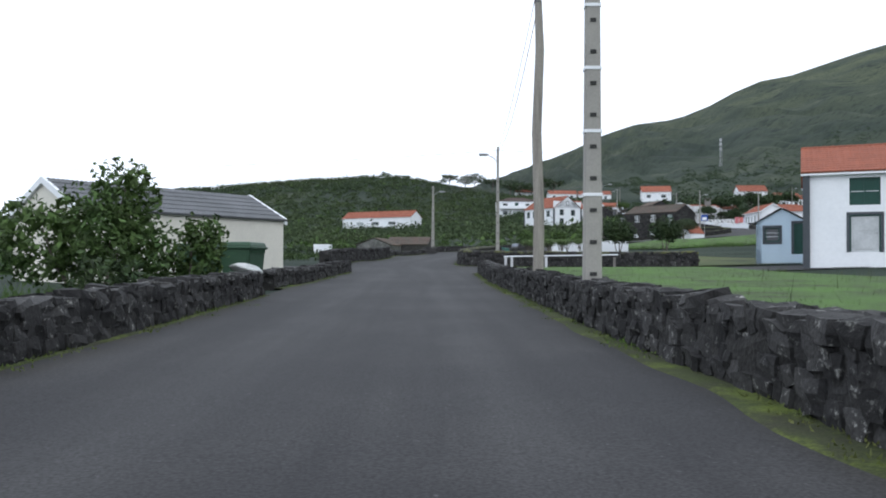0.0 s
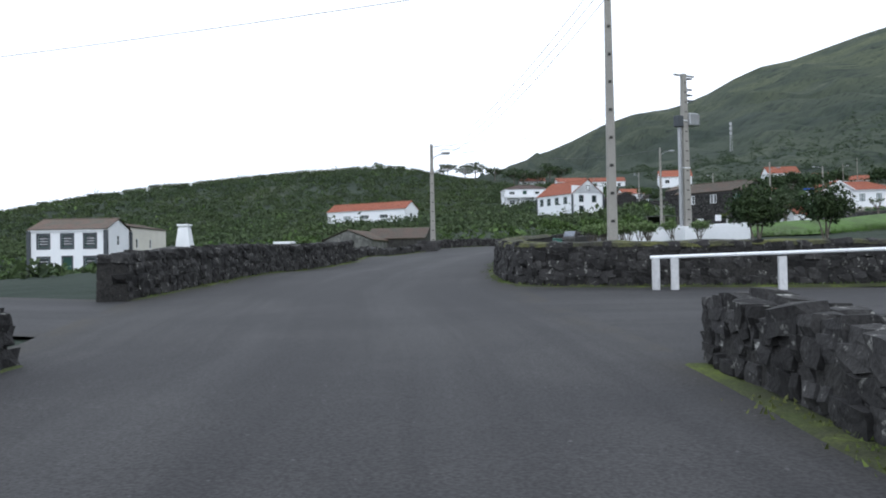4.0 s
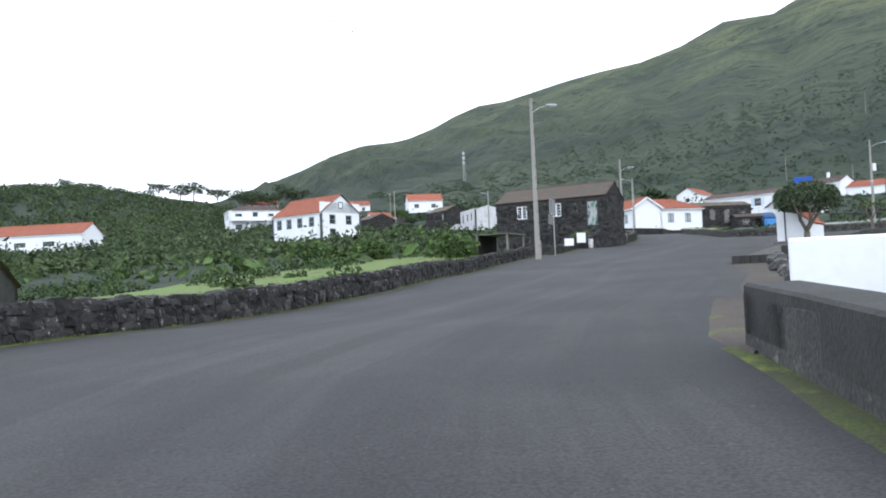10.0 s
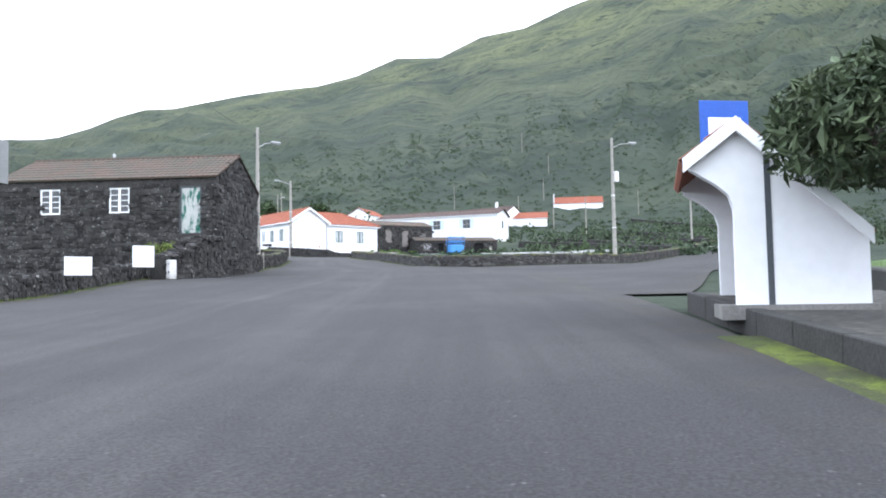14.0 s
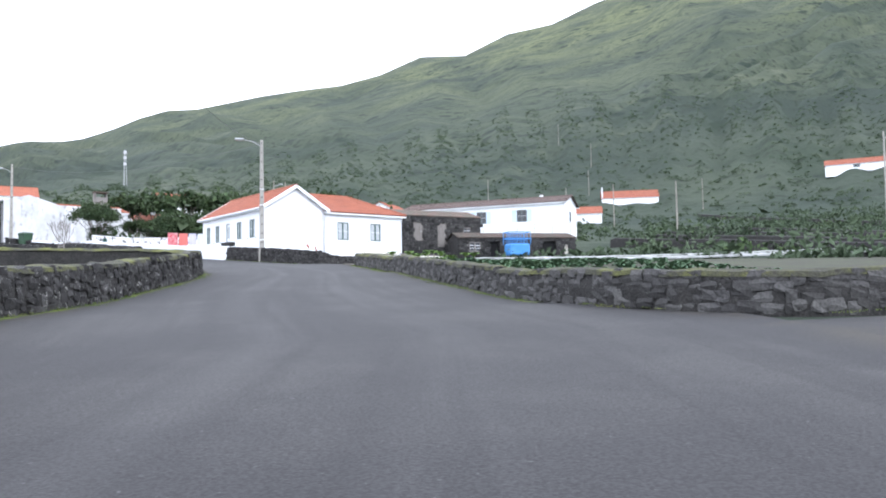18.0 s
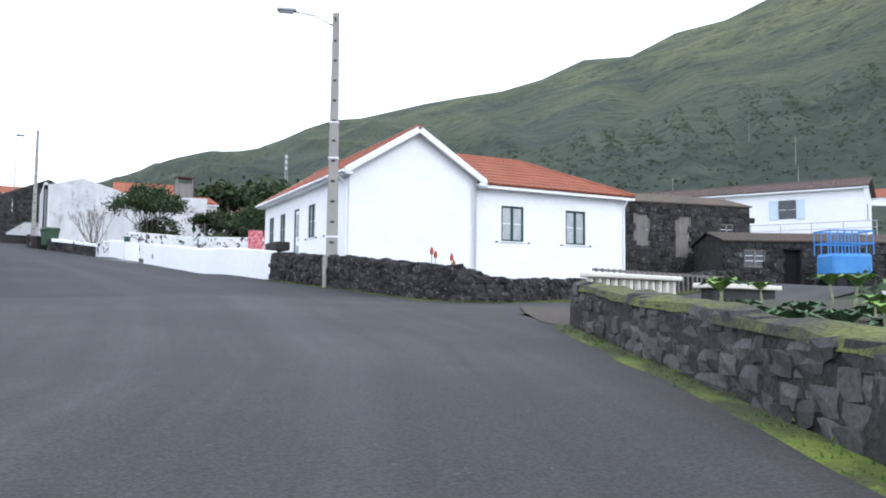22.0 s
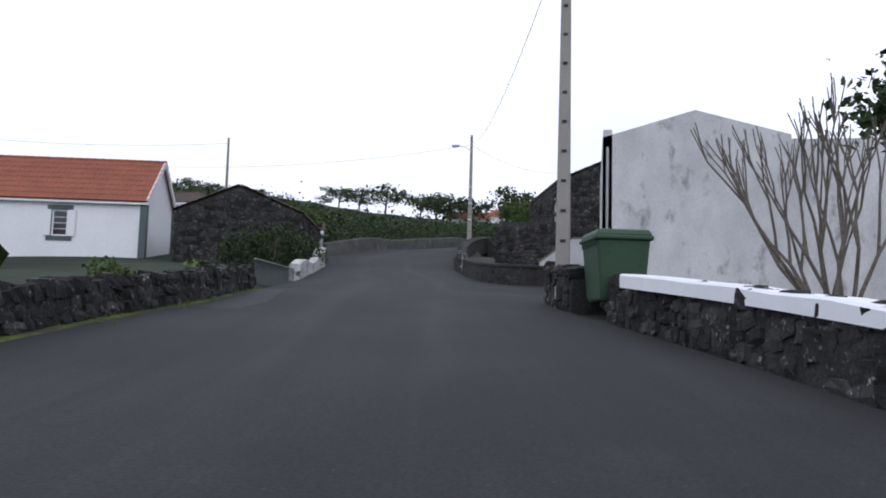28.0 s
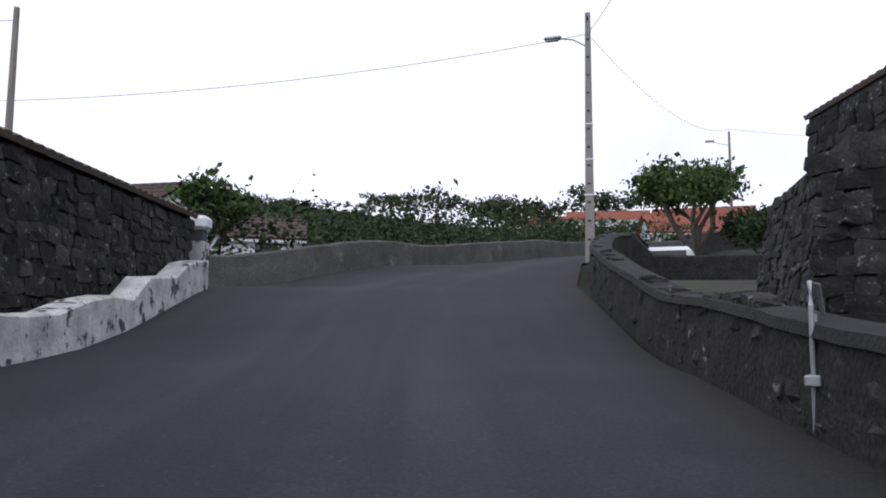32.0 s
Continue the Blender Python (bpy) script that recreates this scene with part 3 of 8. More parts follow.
EARTH = mat("brown_earth", (0.070, 0.055, 0.046), (0.052, 0.045, 0.038), 0.6, 20, 0.95, 0.5, 0.25, patch=(0.07, 0.085, 0.03), patch_scale=0.8, patch_at=(0.56, 0.64))
LAWN = mat("lawn", (0.075, 0.148, 0.028), (0.060, 0.10, 0.030), 0.5, 30, 0.95, 0.8, 0.4, patch=(0.045, 0.055, 0.026), patch_scale=0.7, patch_at=(0.50, 0.64))
SOIL = mat("garden_soil", (0.036, 0.034, 0.028), (0.048, 0.056, 0.030), 0.5, 14, 0.95, 0.6, 0.3)
APRON = mat("pale_cement_apron", (0.17, 0.165, 0.155), (0.12, 0.118, 0.11), 0.9, 30, 0.92, 0.3, 0.15)
ribbon("lawn", [(2.4, 5, 16, 3), (2.1, 20, 15, 20), (1.7, 35.6, 12, 37)], LAWN, 0.3, 10, 1.5, "bright green lawn behind the stone wall", "lawn")
ribbon("field_bend", [(1.0, 47, 22, 47), (0.9, 54, 22, 55), (3.2, 67, 18, 68)], FIELD, 0.02, 10, 1.5, "dull brown-green field inside the bend", "field")
ribbon("earth_verge", [(9.4, 80.4, 7.9, 80.9), (15.2, 86.6, 12.8, 87.4), (21.3, 92.2, 17.4, 92.5), (21.6, 93.6, 18.9, 95.3)], EARTH, 0.012, 6, 1.0, "brown gritty verge with moss", "verge", 0.05)
ribbon("bank", [(14.4, 86.2, 22, 80), (17.2, 89.6, 26, 83), (20.6, 93.7, 31, 86), (35, 104.4, 44, 96), (58, 115.6, 66, 106)], LAWN, 0.06, 12, 1.5, "bright grassy bank beside the road", "bank", rise=0.7)
ribbon("garden_plot", [(67.0, 163.2, 76, 166), (58, 145.5, 84, 150), (54, 133.6, 84, 140)], SOIL, 0.2, 12, 1.5, "dark vegetable plot behind the curved wall", "garden")
ribbon("gate_apron", [(63.5, 200.4, 64.75, 200.2), (63.75, 198.6, 65.1, 198.4), (64.25, 196.5, 65.05, 196.2)], APRON, 0.014, 4, 0.6, "pale cement apron before the garden gate", "pavement", 0.02)
ribbon("yard_mouth", [(66.0, 162.3, 66.4, 162.8), (66.2, 163.6, 67.9, 163.5), (66.9, 165.0, 69.6, 164.9), (67.9, 166.6, 70.2, 166.0)], EARTH, 0.014, 6, 0.7, "brown earth and moss at the end of the garden wall", "verge", 0.06)
ribbon("yard_upper", [(57.9, 228.2, 66, 229.6), (56.7, 232.2, 64, 233.5), (55.2, 238.6, 62, 240), (53.5, 247, 60, 248), (53.2, 254, 62, 255)], SOIL, 0.12, 8, 1.5, "dark earth yard behind the corner wall", "yard")
ribbon("yard", [(69.0, 171.2, 84, 176), (68.6, 178, 84, 182), (67.3, 185, 74, 192), (65.4, 196, 72, 200)], EARTH, 0.05, 6, 1.5, "earth yard round the white cottage", "yard")


def verge(line, side, w0, w1, material, label, step=0.5):
    """A mossy strip along a wall's foot with an uneven road edge."""
    pts = resample(line, step)
    st = []
    for i, p in enumerate(pts):
        d = (pts[min(i + 1, len(pts) - 1)] - pts[max(i - 1, 0)]).normalized()
        nrm = Vector((d.y, -d.x)) * -side
        u = i / max(1, len(pts) - 1)
        w = (w0 + (w1 - w0) * u) * (1 + 0.5 * noise.noise(Vector((p.x * 0.6, p.y * 0.6, 3)))) + 0.05
        a, b = p - nrm * 0.08, p + nrm * w
        st.append((a.x, a.y, b.x, b.y))
    return ribbon("verge", st, material, 0.012, 3, 9, label, "verge", 0.05)


for key, w0, w1 in (("r1", 0.42, 0.25), ("r2", 0.1, 0.35), ("l1", 0.12, 0.1), ("l1b", 0.3, 0.1), ("l2", 0.15, 0.3), ("l2b", 0.3, 0.45), ("l4", 0.1, 0.3), ("l6", 0.4, 0.15), ("l3", 0.12, 0.05), ("hw", 0.08, 0.35)):
    verge(WALLS[key][1], WALLS[key][4], w0, w1, MOSS, "strip of moss and grass at the foot of a wall")
verge(rounded([(66.3, 163.0), (63.4, 156.9), (57.4, 145.6), (53.3, 137.5)], 2), -1, 0.45, 0.1, MOSS, "strip of moss and grass at the foot of a wall")
verge([(20.0, 95.8), (25.6, 100.9), (29.5, 104.4)], 1, 0.35, 0.5, MOSS, "mossy strip below the kerb")
FIELD_GREEN = mat("green_field", (0.10, 0.165, 0.036), (0.11, 0.13, 0.042), 0.3, 22, 0.95, 0.6, 0.3, patch=(0.035, 0.05, 0.02), patch_scale=0.4, patch_at=(0.55, 0.66))
pts = resample(WALLS["l3"][1], 1.0)
st = []
for i, p in enumerate(pts):
    d = (pts[min(i + 1, len(pts) - 1)] - pts[max(i - 1, 0)]).normalized()
    a, b = p + Vector((-d.y, d.x)) * (17 + 4.0 * noise.noise(Vector((p.x * 0.2, p.y * 0.2, 1)))), p + Vector((-d.y, d.x)) * 0.4
    st.append((a.x, a.y, b.x, b.y))
ribbon("field_strip", st, FIELD_GREEN, 0.12, 12, 9, "green grassy strip behind the field wall", "field")

# ---- foliage ----
RNG = np.random.default_rng(7)


def leaf_mesh(name, centres, size, material, spread=0.35, up=0.0, pointed=1.9):
    """Many small leaves: bent diamonds of random size and turn at the given centres."""
    c = np.asarray(centres, float)
    n = len(c)
    a = RNG.normal(size=(n, 3))
    a[:, 2] += up
    a /= np.linalg.norm(a, axis=1)[:, None]
    b = np.cross(a, RNG.normal(size=(n, 3)))
    b /= np.linalg.norm(b, axis=1)[:, None]
    k = np.cross(a, b)
    s = (size * np.exp(RNG.normal(0, spread, n)))[:, None]
    v = np.stack([c - a * s, c + b * s / pointed + k * s * 0.15, c + a * s, c - b * s / pointed + k * s * 0.15], 1).reshape(-1, 3)
    i = np.arange(n) * 4
    f = np.concatenate([np.stack([i, i + 1, i + 2], 1), np.stack([i, i + 2, i + 3], 1)])
    me = bpy.data.meshes.new(name)
    me.from_pydata(v.tolist(), [], f.tolist())
    me.materials.append(material)
    return me


def blob_points(blobs, per_m2, gap=0.45):
    """Points in the outer shell of uneven blobs (x, y, z, rx, ry, rz), clustered so that gaps stay between them."""
    out = []
    for x, y, z, rx, ry, rz in blobs:
        n = max(6, int(4 * math.pi * ((rx * ry + rx * rz + ry * rz) / 3) * per_m2))
        d = RNG.normal(size=(n, 3))
        d /= np.linalg.norm(d, axis=1)[:, None]
        lump = 1 + 0.28 * np.sin(d[:, 0] * 5 + x) * np.sin(d[:, 1] * 5 + y) + 0.16 * np.sin(d[:, 2] * 9 + z) * np.sin(d[:, 0] * 8)
        r = lump * (1 - gap * RNG.random(n) ** 2)
        out.append(np.stack([x + d[:, 0] * rx * r, y + d[:, 1] * ry * r, z + d[:, 2] * rz * r], 1))
    return np.concatenate(out)


def leafy(name, me, parent=None, kind="", label="", category=""):
    ob = new(name, me)
    ob.parent = parent
    return tagged(ob, label, category, "", kind)


def bush(name, at, blobs, leaf, per_m2, material, label, category="shrub", stems=4):
    ob = thing(name, at, 0, label, category)
    leafy("crown", leaf_mesh("crown", blob_points(blobs, per_m2), leaf, material), ob)
    bm = bmesh.new()
    for k in range(stems):
        b = blobs[k % len(blobs)]
        a = 2.4 * k
        tube(bm, [(b[0] * 0.3 + 0.1 * math.cos(a), b[1] * 0.3 + 0.1 * math.sin(a), -0.1), (b[0] * 0.7, b[1] * 0.7, b[2] * 0.6), (b[0], b[1], b[2] + b[5] * 0.4)], [0.05, 0.04, 0.015], 5)
    part("stem", bm, BARK, ob)
    return ob


def scatter(name, spots, radius, leaf, count, material, label, flat=0.75, category="scrub"):
    """Low scrub as one object: a clump of leaves at every spot (x, y); radius and leaf may be arrays."""
    spots = np.asarray(spots, float)
    z = ground(spots[:, 0], spots[:, 1])
    n = len(spots)
    rad = np.broadcast_to(radius, n) * np.exp(RNG.normal(0, 0.3, n))
    d = RNG.normal(size=(n, count, 3))
    d /= np.linalg.norm(d, axis=2)[..., None]
    d[..., 2] = np.abs(d[..., 2])
    r = rad[:, None] * (1 - 0.5 * RNG.random((n, count)) ** 2) * (1 + 0.25 * np.sin(d[..., 0] * 6 + spots[:, :1]) * np.sin(d[..., 1] * 6 + spots[:, 1:]))
    p = np.stack([spots[:, :1] + d[..., 0] * r, spots[:, 1:] + d[..., 1] * r, z[:, None] + d[..., 2] * r * flat], -1).reshape(-1, 3)
    lf = np.repeat(np.broadcast_to(leaf, n), count)
    me = leaf_mesh(name, p, lf, material)
    return leafy(name, me, None, "stuff", label, category)


def spots_in(n, x0, x1, y0, y1, keep=None):
    p = np.stack([RNG.uniform(x0, x1, n), RNG.uniform(y0, y1, n)], 1)
    if keep is not None:
        p = p[keep(p[:, 0], p[:, 1])]
    return p


def to_road(x, y):
    best = np.full(np.shape(x), 1e9)
    for a, b in zip(_A, _B):
        ab = b[:2] - a[:2]
        u = np.clip(((x - a[0]) * ab[0] + (y - a[1]) * ab[1]) / (ab @ ab), 0, 1)
        best = np.minimum(best, np.hypot(x - a[0] - u * ab[0], y - a[1] - u * ab[1]))
    return best


# ---- parts of buildings ----


def wall_panel(length, height, openings, thick=0.25, below=1.2):
    """A wall along +x from 0 to length, its outer face at y = 0, inner at +thick, with real openings (x0, x1, z0, z1)."""
    bm = bmesh.new()
    xs = sorted({0.0, length, *[v for o in openings for v in o[:2]]})
    zs = sorted({-below, height, *[v for o in openings for v in o[2:4]]})
    grid = {}

    def vert(i, j, k):
        if (i, j, k) not in grid:
            grid[i, j, k] = bm.verts.new((xs[i], thick * k, zs[j]))
        return grid[i, j, k]

    solid = lambda i, j: 0 <= i < len(xs) - 1 and 0 <= j < len(zs) - 1 and not any(o[0] - 1e-6 <= xs[i] and xs[i + 1] <= o[1] + 1e-6 and o[2] - 1e-6 <= zs[j] and zs[j + 1] <= o[3] + 1e-6 for o in openings)
    for i in range(len(xs) - 1):
        for j in range(len(zs) - 1):
            if not solid(i, j):
                continue
            bm.faces.new((vert(i, j, 0), vert(i + 1, j, 0), vert(i + 1, j + 1, 0), vert(i, j + 1, 0)))
            bm.faces.new((vert(i, j, 1), vert(i, j + 1, 1), vert(i + 1, j + 1, 1), vert(i + 1, j, 1)))
            for di, dj, q in ((-1, 0, ((i, j), (i, j + 1))), (1, 0, ((i + 1, j + 1), (i + 1, j))), (0, -1, ((i + 1, j), (i, j))), (0, 1, ((i, j + 1), (i + 1, j + 1)))):
                if not solid(i + di, j + dj):
                    (a, b), (c, d) = q
                    bm.faces.new((vert(a, b, 0), vert(c, d, 0), vert(c, d, 1), vert(a, b, 1)))
    return bm


def window(parent, m, w, h, frame_mat, glass, casements=2, bars=1, trim=None, trim_w=0.14, shutters=None, louvre=False):
    """A window in an opening w by h: m places its lower left corner on the wall's outer face, x along, y inwards."""
    ob = new("window")
    ob.parent, ob.matrix_basis = parent, m
    f = 0.07
    bm = bmesh.new()
    for a in ((0, w, 0.03, 0.11, 0, f), (0, w, 0.03, 0.11, h - f, h), (0, f, 0.03, 0.11, f, h - f), (w - f, w, 0.03, 0.11, f, h - f)):
        box(bm, *a)
    for c in range(1, casements):
        box(bm, w * c / casements - 0.05, w * c / casements + 0.05, 0.03, 0.11, f, h - f)
    part("window_frame", bm, frame_mat, ob)
    for c in range(casements):
        x0, x1 = w * c / casements + 0.05, w * (c + 1) / casements - 0.05
        part("pane", bx(x0, x1, 0.075, 0.085, f, h - f), glass, ob)
        bm = bmesh.new()
        for b in range(1, bars + 1):
            z = f + (h - 2 * f) * b / (bars + 1)
            box(bm, x0, x1, 0.055, 0.07, z - 0.015, z + 0.015)
        if bars:
            part("glazing_bar", bm, WHITE, ob)
        if louvre:
            bm = bmesh.new()
            z = f + 0.02
            while z < h - f:
                box(bm, x0, x1, 0.05, 0.072, z, z + 0.03)
                z += 0.055
            part("louvre", bm, WHITE, ob)
    if trim:
        bm = bmesh.new()
        for a in ((-trim_w, w + trim_w, -0.03, 0.0, -trim_w, 0), (-trim_w, w + trim_w, -0.03, 0.0, h, h + trim_w), (-trim_w, 0, -0.03, 0.0, 0, h), (w, w + trim_w, -0.03, 0.0, 0, h)):
            box(bm, *a)
        part("trim", bm, trim, ob)
    if shutters:
        for s in (-1, 1):
            x0 = -0.02 - w * 0.48 if s < 0 else w + 0.02
            part("shutter", bx(x0, x0 + w * 0.48, -0.09, -0.045, 0.0, h, bevel=0.01), shutters, ob)
    return ob


def door(parent, m, w, h, leaf_mat, frame_mat, trim=None, glass=None):
    ob = new("door")
    ob.parent, ob.matrix_basis = parent, m
    bm = bmesh.new()
    for a in ((0, 0.07, 0.02, 0.14, 0, h), (w - 0.07, w, 0.02, 0.14, 0, h), (0.07, w - 0.07, 0.02, 0.14, h - 0.07, h)):
        box(bm, *a)
    part("door_frame", bm, frame_mat, ob)
    part("door_leaf", bx(0.07, w - 0.07, 0.06, 0.11, 0.0, h - 0.07, bevel=0.008), leaf_mat, ob)
    bm = bmesh.new()
    for k in range(2):
        z0 = 0.15 + k * (h * 0.5)
        box(bm, 0.18, w - 0.18, 0.045, 0.06, z0, z0 + h * 0.36, bevel=0.008)
    part("panel", bm, glass or leaf_mat, ob)
    part("handle", bx(w - 0.2, w - 0.14, 0.02, 0.06, h * 0.48, h * 0.53), METAL, ob)
    if trim:
        bm = bmesh.new()
        for a in ((-0.14, w + 0.14, -0.03, 0.0, h, h + 0.14), (-0.14, 0, -0.03, 0.0, 0, h), (w, w + 0.14, -0.03, 0.0, 0, h)):
            box(bm, *a)
        part("trim", bm, trim, ob)
    return ob


def roof_slope(parent, length, run, m, pitch, material, wave=0.25, row=0.42, amp=0.035, trim_left=0.0, trim_right=0.0):
    """One slope of barrel tiles: waves along the ridge, steps down the slope, from the ridge (local origin) down towards +y.
    trim_left, trim_right: how far the ends run in at the ridge (hips)."""
    n = max(4, int(length / wave) * 4)
    rows = max(1, int(run / row))
    c, s = math.cos(pitch), math.sin(pitch)
    verts, faces, k = [], [], 0
    for r in range(rows):
        for d, lift in ((r * run / rows, 0.05), ((r + 1) * run / rows, 0.075)):
            x0, x1 = -length / 2 + trim_left * (1 - d / run), length / 2 - trim_right * (1 - d / run)
            for x in np.linspace(x0, x1, n + 1):
                h = lift + amp * (0.5 + 0.5 * math.cos(x / wave * 2 * math.pi))
                verts.append((x, d * c + h * s, -d * s + h * c))
        for i in range(n):
            faces.append((k + i, k + n + 1 + i, k + n + 2 + i, k + i + 1))
            if r:
                faces.append((k - n - 1 + i, k + i, k + i + 1, k - n + i))
        k += 2 * (n + 1)
    for d, y, z in ((run, run * c, -run * s), (0, 0, 0)):
        verts += [(v[0], y, z) for v in verts[(k - n - 1 if d else 0):(k if d else n + 1)]]
    for i in range(n):
        faces.append((k - n - 1 + i, k + i, k + i + 1, k - n + i))
        faces.append((k + i, k + n + 1 + i, k + n + 2 + i, k + i + 1))
    me = bpy.data.meshes.new("roof")
    me.from_pydata(verts, [], faces)
    me.materials.append(material)
    ob = new("roof", me)
    ob.parent, ob.matrix_basis = parent, m
    return ob


def ridge_cap(parent, a, b, material, r=0.11):
    a, b = Vector(a), Vector(b)
    n = max(1, int((b - a).length / 0.42))
    bm = bmesh.new()
    pts = [a.lerp(b, (i + e) / n) for i in range(n) for e in (0.0, 0.97)]
    tube(bm, pts, [r * (0.92 if i % 2 == 0 else 1.1) for i in range(len(pts))], 7)
    return part("ridge_tile", bm, material, parent)


def cottage(name, at, turn, length, width, eave, ridge, wall_mat, roof_mat, label, openings=None, over=0.25, category="house", group="", gutter=True,
            frame=None, glass=None, trim=None, below=1.5, verge=None, chimney=None, tile_wave=0.25, corner=None, cap=True, hip=False):
    """A gabled building. Local x runs along the ridge, y across; origin: middle of the floor. openings: per side 'f' (y = -width/2), 'b', 'l' (x = -length/2), 'r':
    lists of (kind, along, sill, w, h, options)."""
    ob = thing(name, at, turn, label, category, group)
    a, b = length / 2, width / 2
    t = 0.3
    sides = {"f": (pose(-a, -b, 0), length), "b": (pose(a, b, 0, 0, 0, 180), length), "l": (pose(-a, b, 0, 0, 0, -90), width), "r": (pose(a, -b, 0, 0, 0, 90), width)}
    for key, (m, run) in sides.items():
        holes = [(o[1], o[1] + o[3], o[2], o[2] + o[4]) for o in (openings or {}).get(key, ())]
        inset = t if key in "lr" else 0
        bm = wall_panel(run, eave, holes, t, below)
        if key in "lr" and not (hip and key == "r"):
            top = [bm.verts.new(p) for p in ((0, 0, eave), (run, 0, eave), (run / 2, 0, ridge - 0.03), (0, t, eave), (run, t, eave), (run / 2, t, ridge - 0.03))]
            for f in ((0, 1, 2), (5, 4, 3), (0, 2, 5, 3), (1, 4, 5, 2)):
                bm.faces.new([top[i] for i in f])
        else:
            bmesh.ops.translate(bm, verts=bm.verts, vec=(0, 0.002, 0))
        w = part("wall", bm, wall_mat, ob)
        w.matrix_basis = m
        for o in (openings or {}).get(key, ()):
            kind, x, z, ow, oh = o[:5]
            opt = o[5] if len(o) > 5 else {}
            if kind == "w":
                window(ob, m @ pose(x, 0, z), ow, oh, opt.get("frame", frame or GREEN_PAINT), opt.get("glass", glass or GLASS), opt.get("casements", 2), opt.get("bars", 1), opt.get("trim", trim),
                       opt.get("trim_w", 0.14), opt.get("shutters"), opt.get("louvre", False))
            elif kind == "d":
                door(ob, m @ pose(x, 0, z), ow, oh, opt.get("leaf", frame or GREEN_PAINT), opt.get("frame", frame or GREEN_PAINT), opt.get("trim", trim), opt.get("glass"))
            else:
                # solid sheet closing the opening; DARK ones paint the shade inside
                bk = part("dark_opening", bx(x, x + ow, 0.26, 0.29, z, z + oh), opt.get("leaf", MORTAR), ob)
                bk.matrix_basis = m
    pitch = math.atan2(ridge - eave, b)
    run = (b + over) / math.cos(pitch)
    for s in (1, -1):
        roof_slope(ob, length + 2 * over, run, Matrix.Translation((0, 0, ridge)) @ pose(0, 0, 0, 0, 0, 0 if s > 0 else 180), pitch, roof_mat, tile_wave,
                   trim_left=b + over if hip and s < 0 else 0.0, trim_right=b + over if hip and s > 0 else 0.0)
    if hip:
        roof_slope(ob, width + 2 * over, run, Matrix.Translation((a - b, 0, ridge)) @ pose(0, 0, 0, 0, 0, -90), pitch, roof_mat, tile_wave, trim_left=b + over - 0.01, trim_right=b + over - 0.01)
        for s in (-1, 1):
            ridge_cap(ob, (a - b, 0, ridge + 0.05), (a + over, s * (b + over), ridge + 0.07 - run * math.sin(pitch)), roof_mat)
    if cap:
        ridge_cap(ob, (-a - over, 0, ridge + 0.05), (a - b if hip else a + over, 0, ridge + 0.05), roof_mat)
    if gutter:
        for s in (1, -1):
            y = s * (b + over)
            z = ridge - (b + over) * math.tan(pitch)
            part("eaves_board", bx(-a - over, a + over, min(y, y - s * (over + 0.02)), max(y, y - s * (over + 0.02)), z - 0.13, z - 0.03), verge or WHITE, ob)
    if verge:
        for e in (-1, 1):
            for s in (-1, 1):
                bm = bmesh.new()
                x = e * (a + over)
                p = [(x, 0, ridge + 0.11), (x, s * (b + over), ridge + 0.11 - (b + over) * math.tan(pitch))]
                q = [bm.verts.new(v) for v in ((x, p[0][1], p[0][2]), (x, p[1][1], p[1][2]), (x, p[1][1], p[1][2] - 0.26), (x, p[0][1], p[0][2] - 0.26))]
                r = [bm.verts.new((v.co.x - e * 0.12, v.co.y, v.co.z)) for v in q]
                bm.faces.new(q), bm.faces.new(r[::-1])
                for i in range(4):
                    bm.faces.new((q[i], r[i], r[(i + 1) % 4], q[(i + 1) % 4]))
                bmesh.ops.recalc_face_normals(bm, faces=bm.faces)
                part("verge_board", bm, verge, ob)
    if corner:
        for x in (-a, a):
            for y in (-b, b):
                part("corner_pilaster", bx(x - 0.17, x + 0.17, y - 0.17, y + 0.17, -below, eave - 0.1), corner, ob)
    if chimney:
        x, y, h = chimney
        ch = new("chimney")
        ch.parent = ob
        part("chimney_shaft", bx(x - 0.35, x + 0.35, y - 0.3, y + 0.3, eave, h), wall_mat, ch)
        part("chimney_cap", bx(x - 0.45, x + 0.45, y - 0.4, y + 0.4, h, h + 0.12, bevel=0.02), roof_mat, ch)
    return ob

# ---- houses, from the start of the lane onwards ----
SEA_GREEN = mat("green_grey_trim", (0.10, 0.13, 0.13), (0.085, 0.11, 0.11), 2, 30, 0.7, 0.1, 0.12)
GREY_TRIM = mat("dark_grey_trim", (0.075, 0.085, 0.095), None, 2, 30, 0.7, 0.1, 0.12)
PALE_BLUE = mat("pale_blue_wall", (0.56, 0.68, 0.78), (0.52, 0.64, 0.74), 0.8, 25, 0.85, 0.1, 0.04)
PALE_DOOR = mat("pale_door_paint", (0.55, 0.57, 0.58), (0.45, 0.47, 0.48), 2, 20, 0.7, 0.1, 0.1)
GREY_WOOD = mat("weathered_boards", (0.22, 0.205, 0.19), (0.15, 0.14, 0.13), 2, 20, 0.9, 0.3, 0.2, stretch=(5, 5, 0.6))
# near-black colour painted in place of the shade indoors
DARK = mat("interior_shade", (0.012, 0.012, 0.013), None, 2, 10, 0.95, 0.0, 0.1)
LICHEN = mat("lichen_grey_stonework", (0.15, 0.15, 0.147), (0.07, 0.07, 0.07), 1.2, 20, 0.95, 0.9, 0.35, patch=(0.22, 0.22, 0.215), patch_scale=2.2, patch_at=(0.52, 0.66))
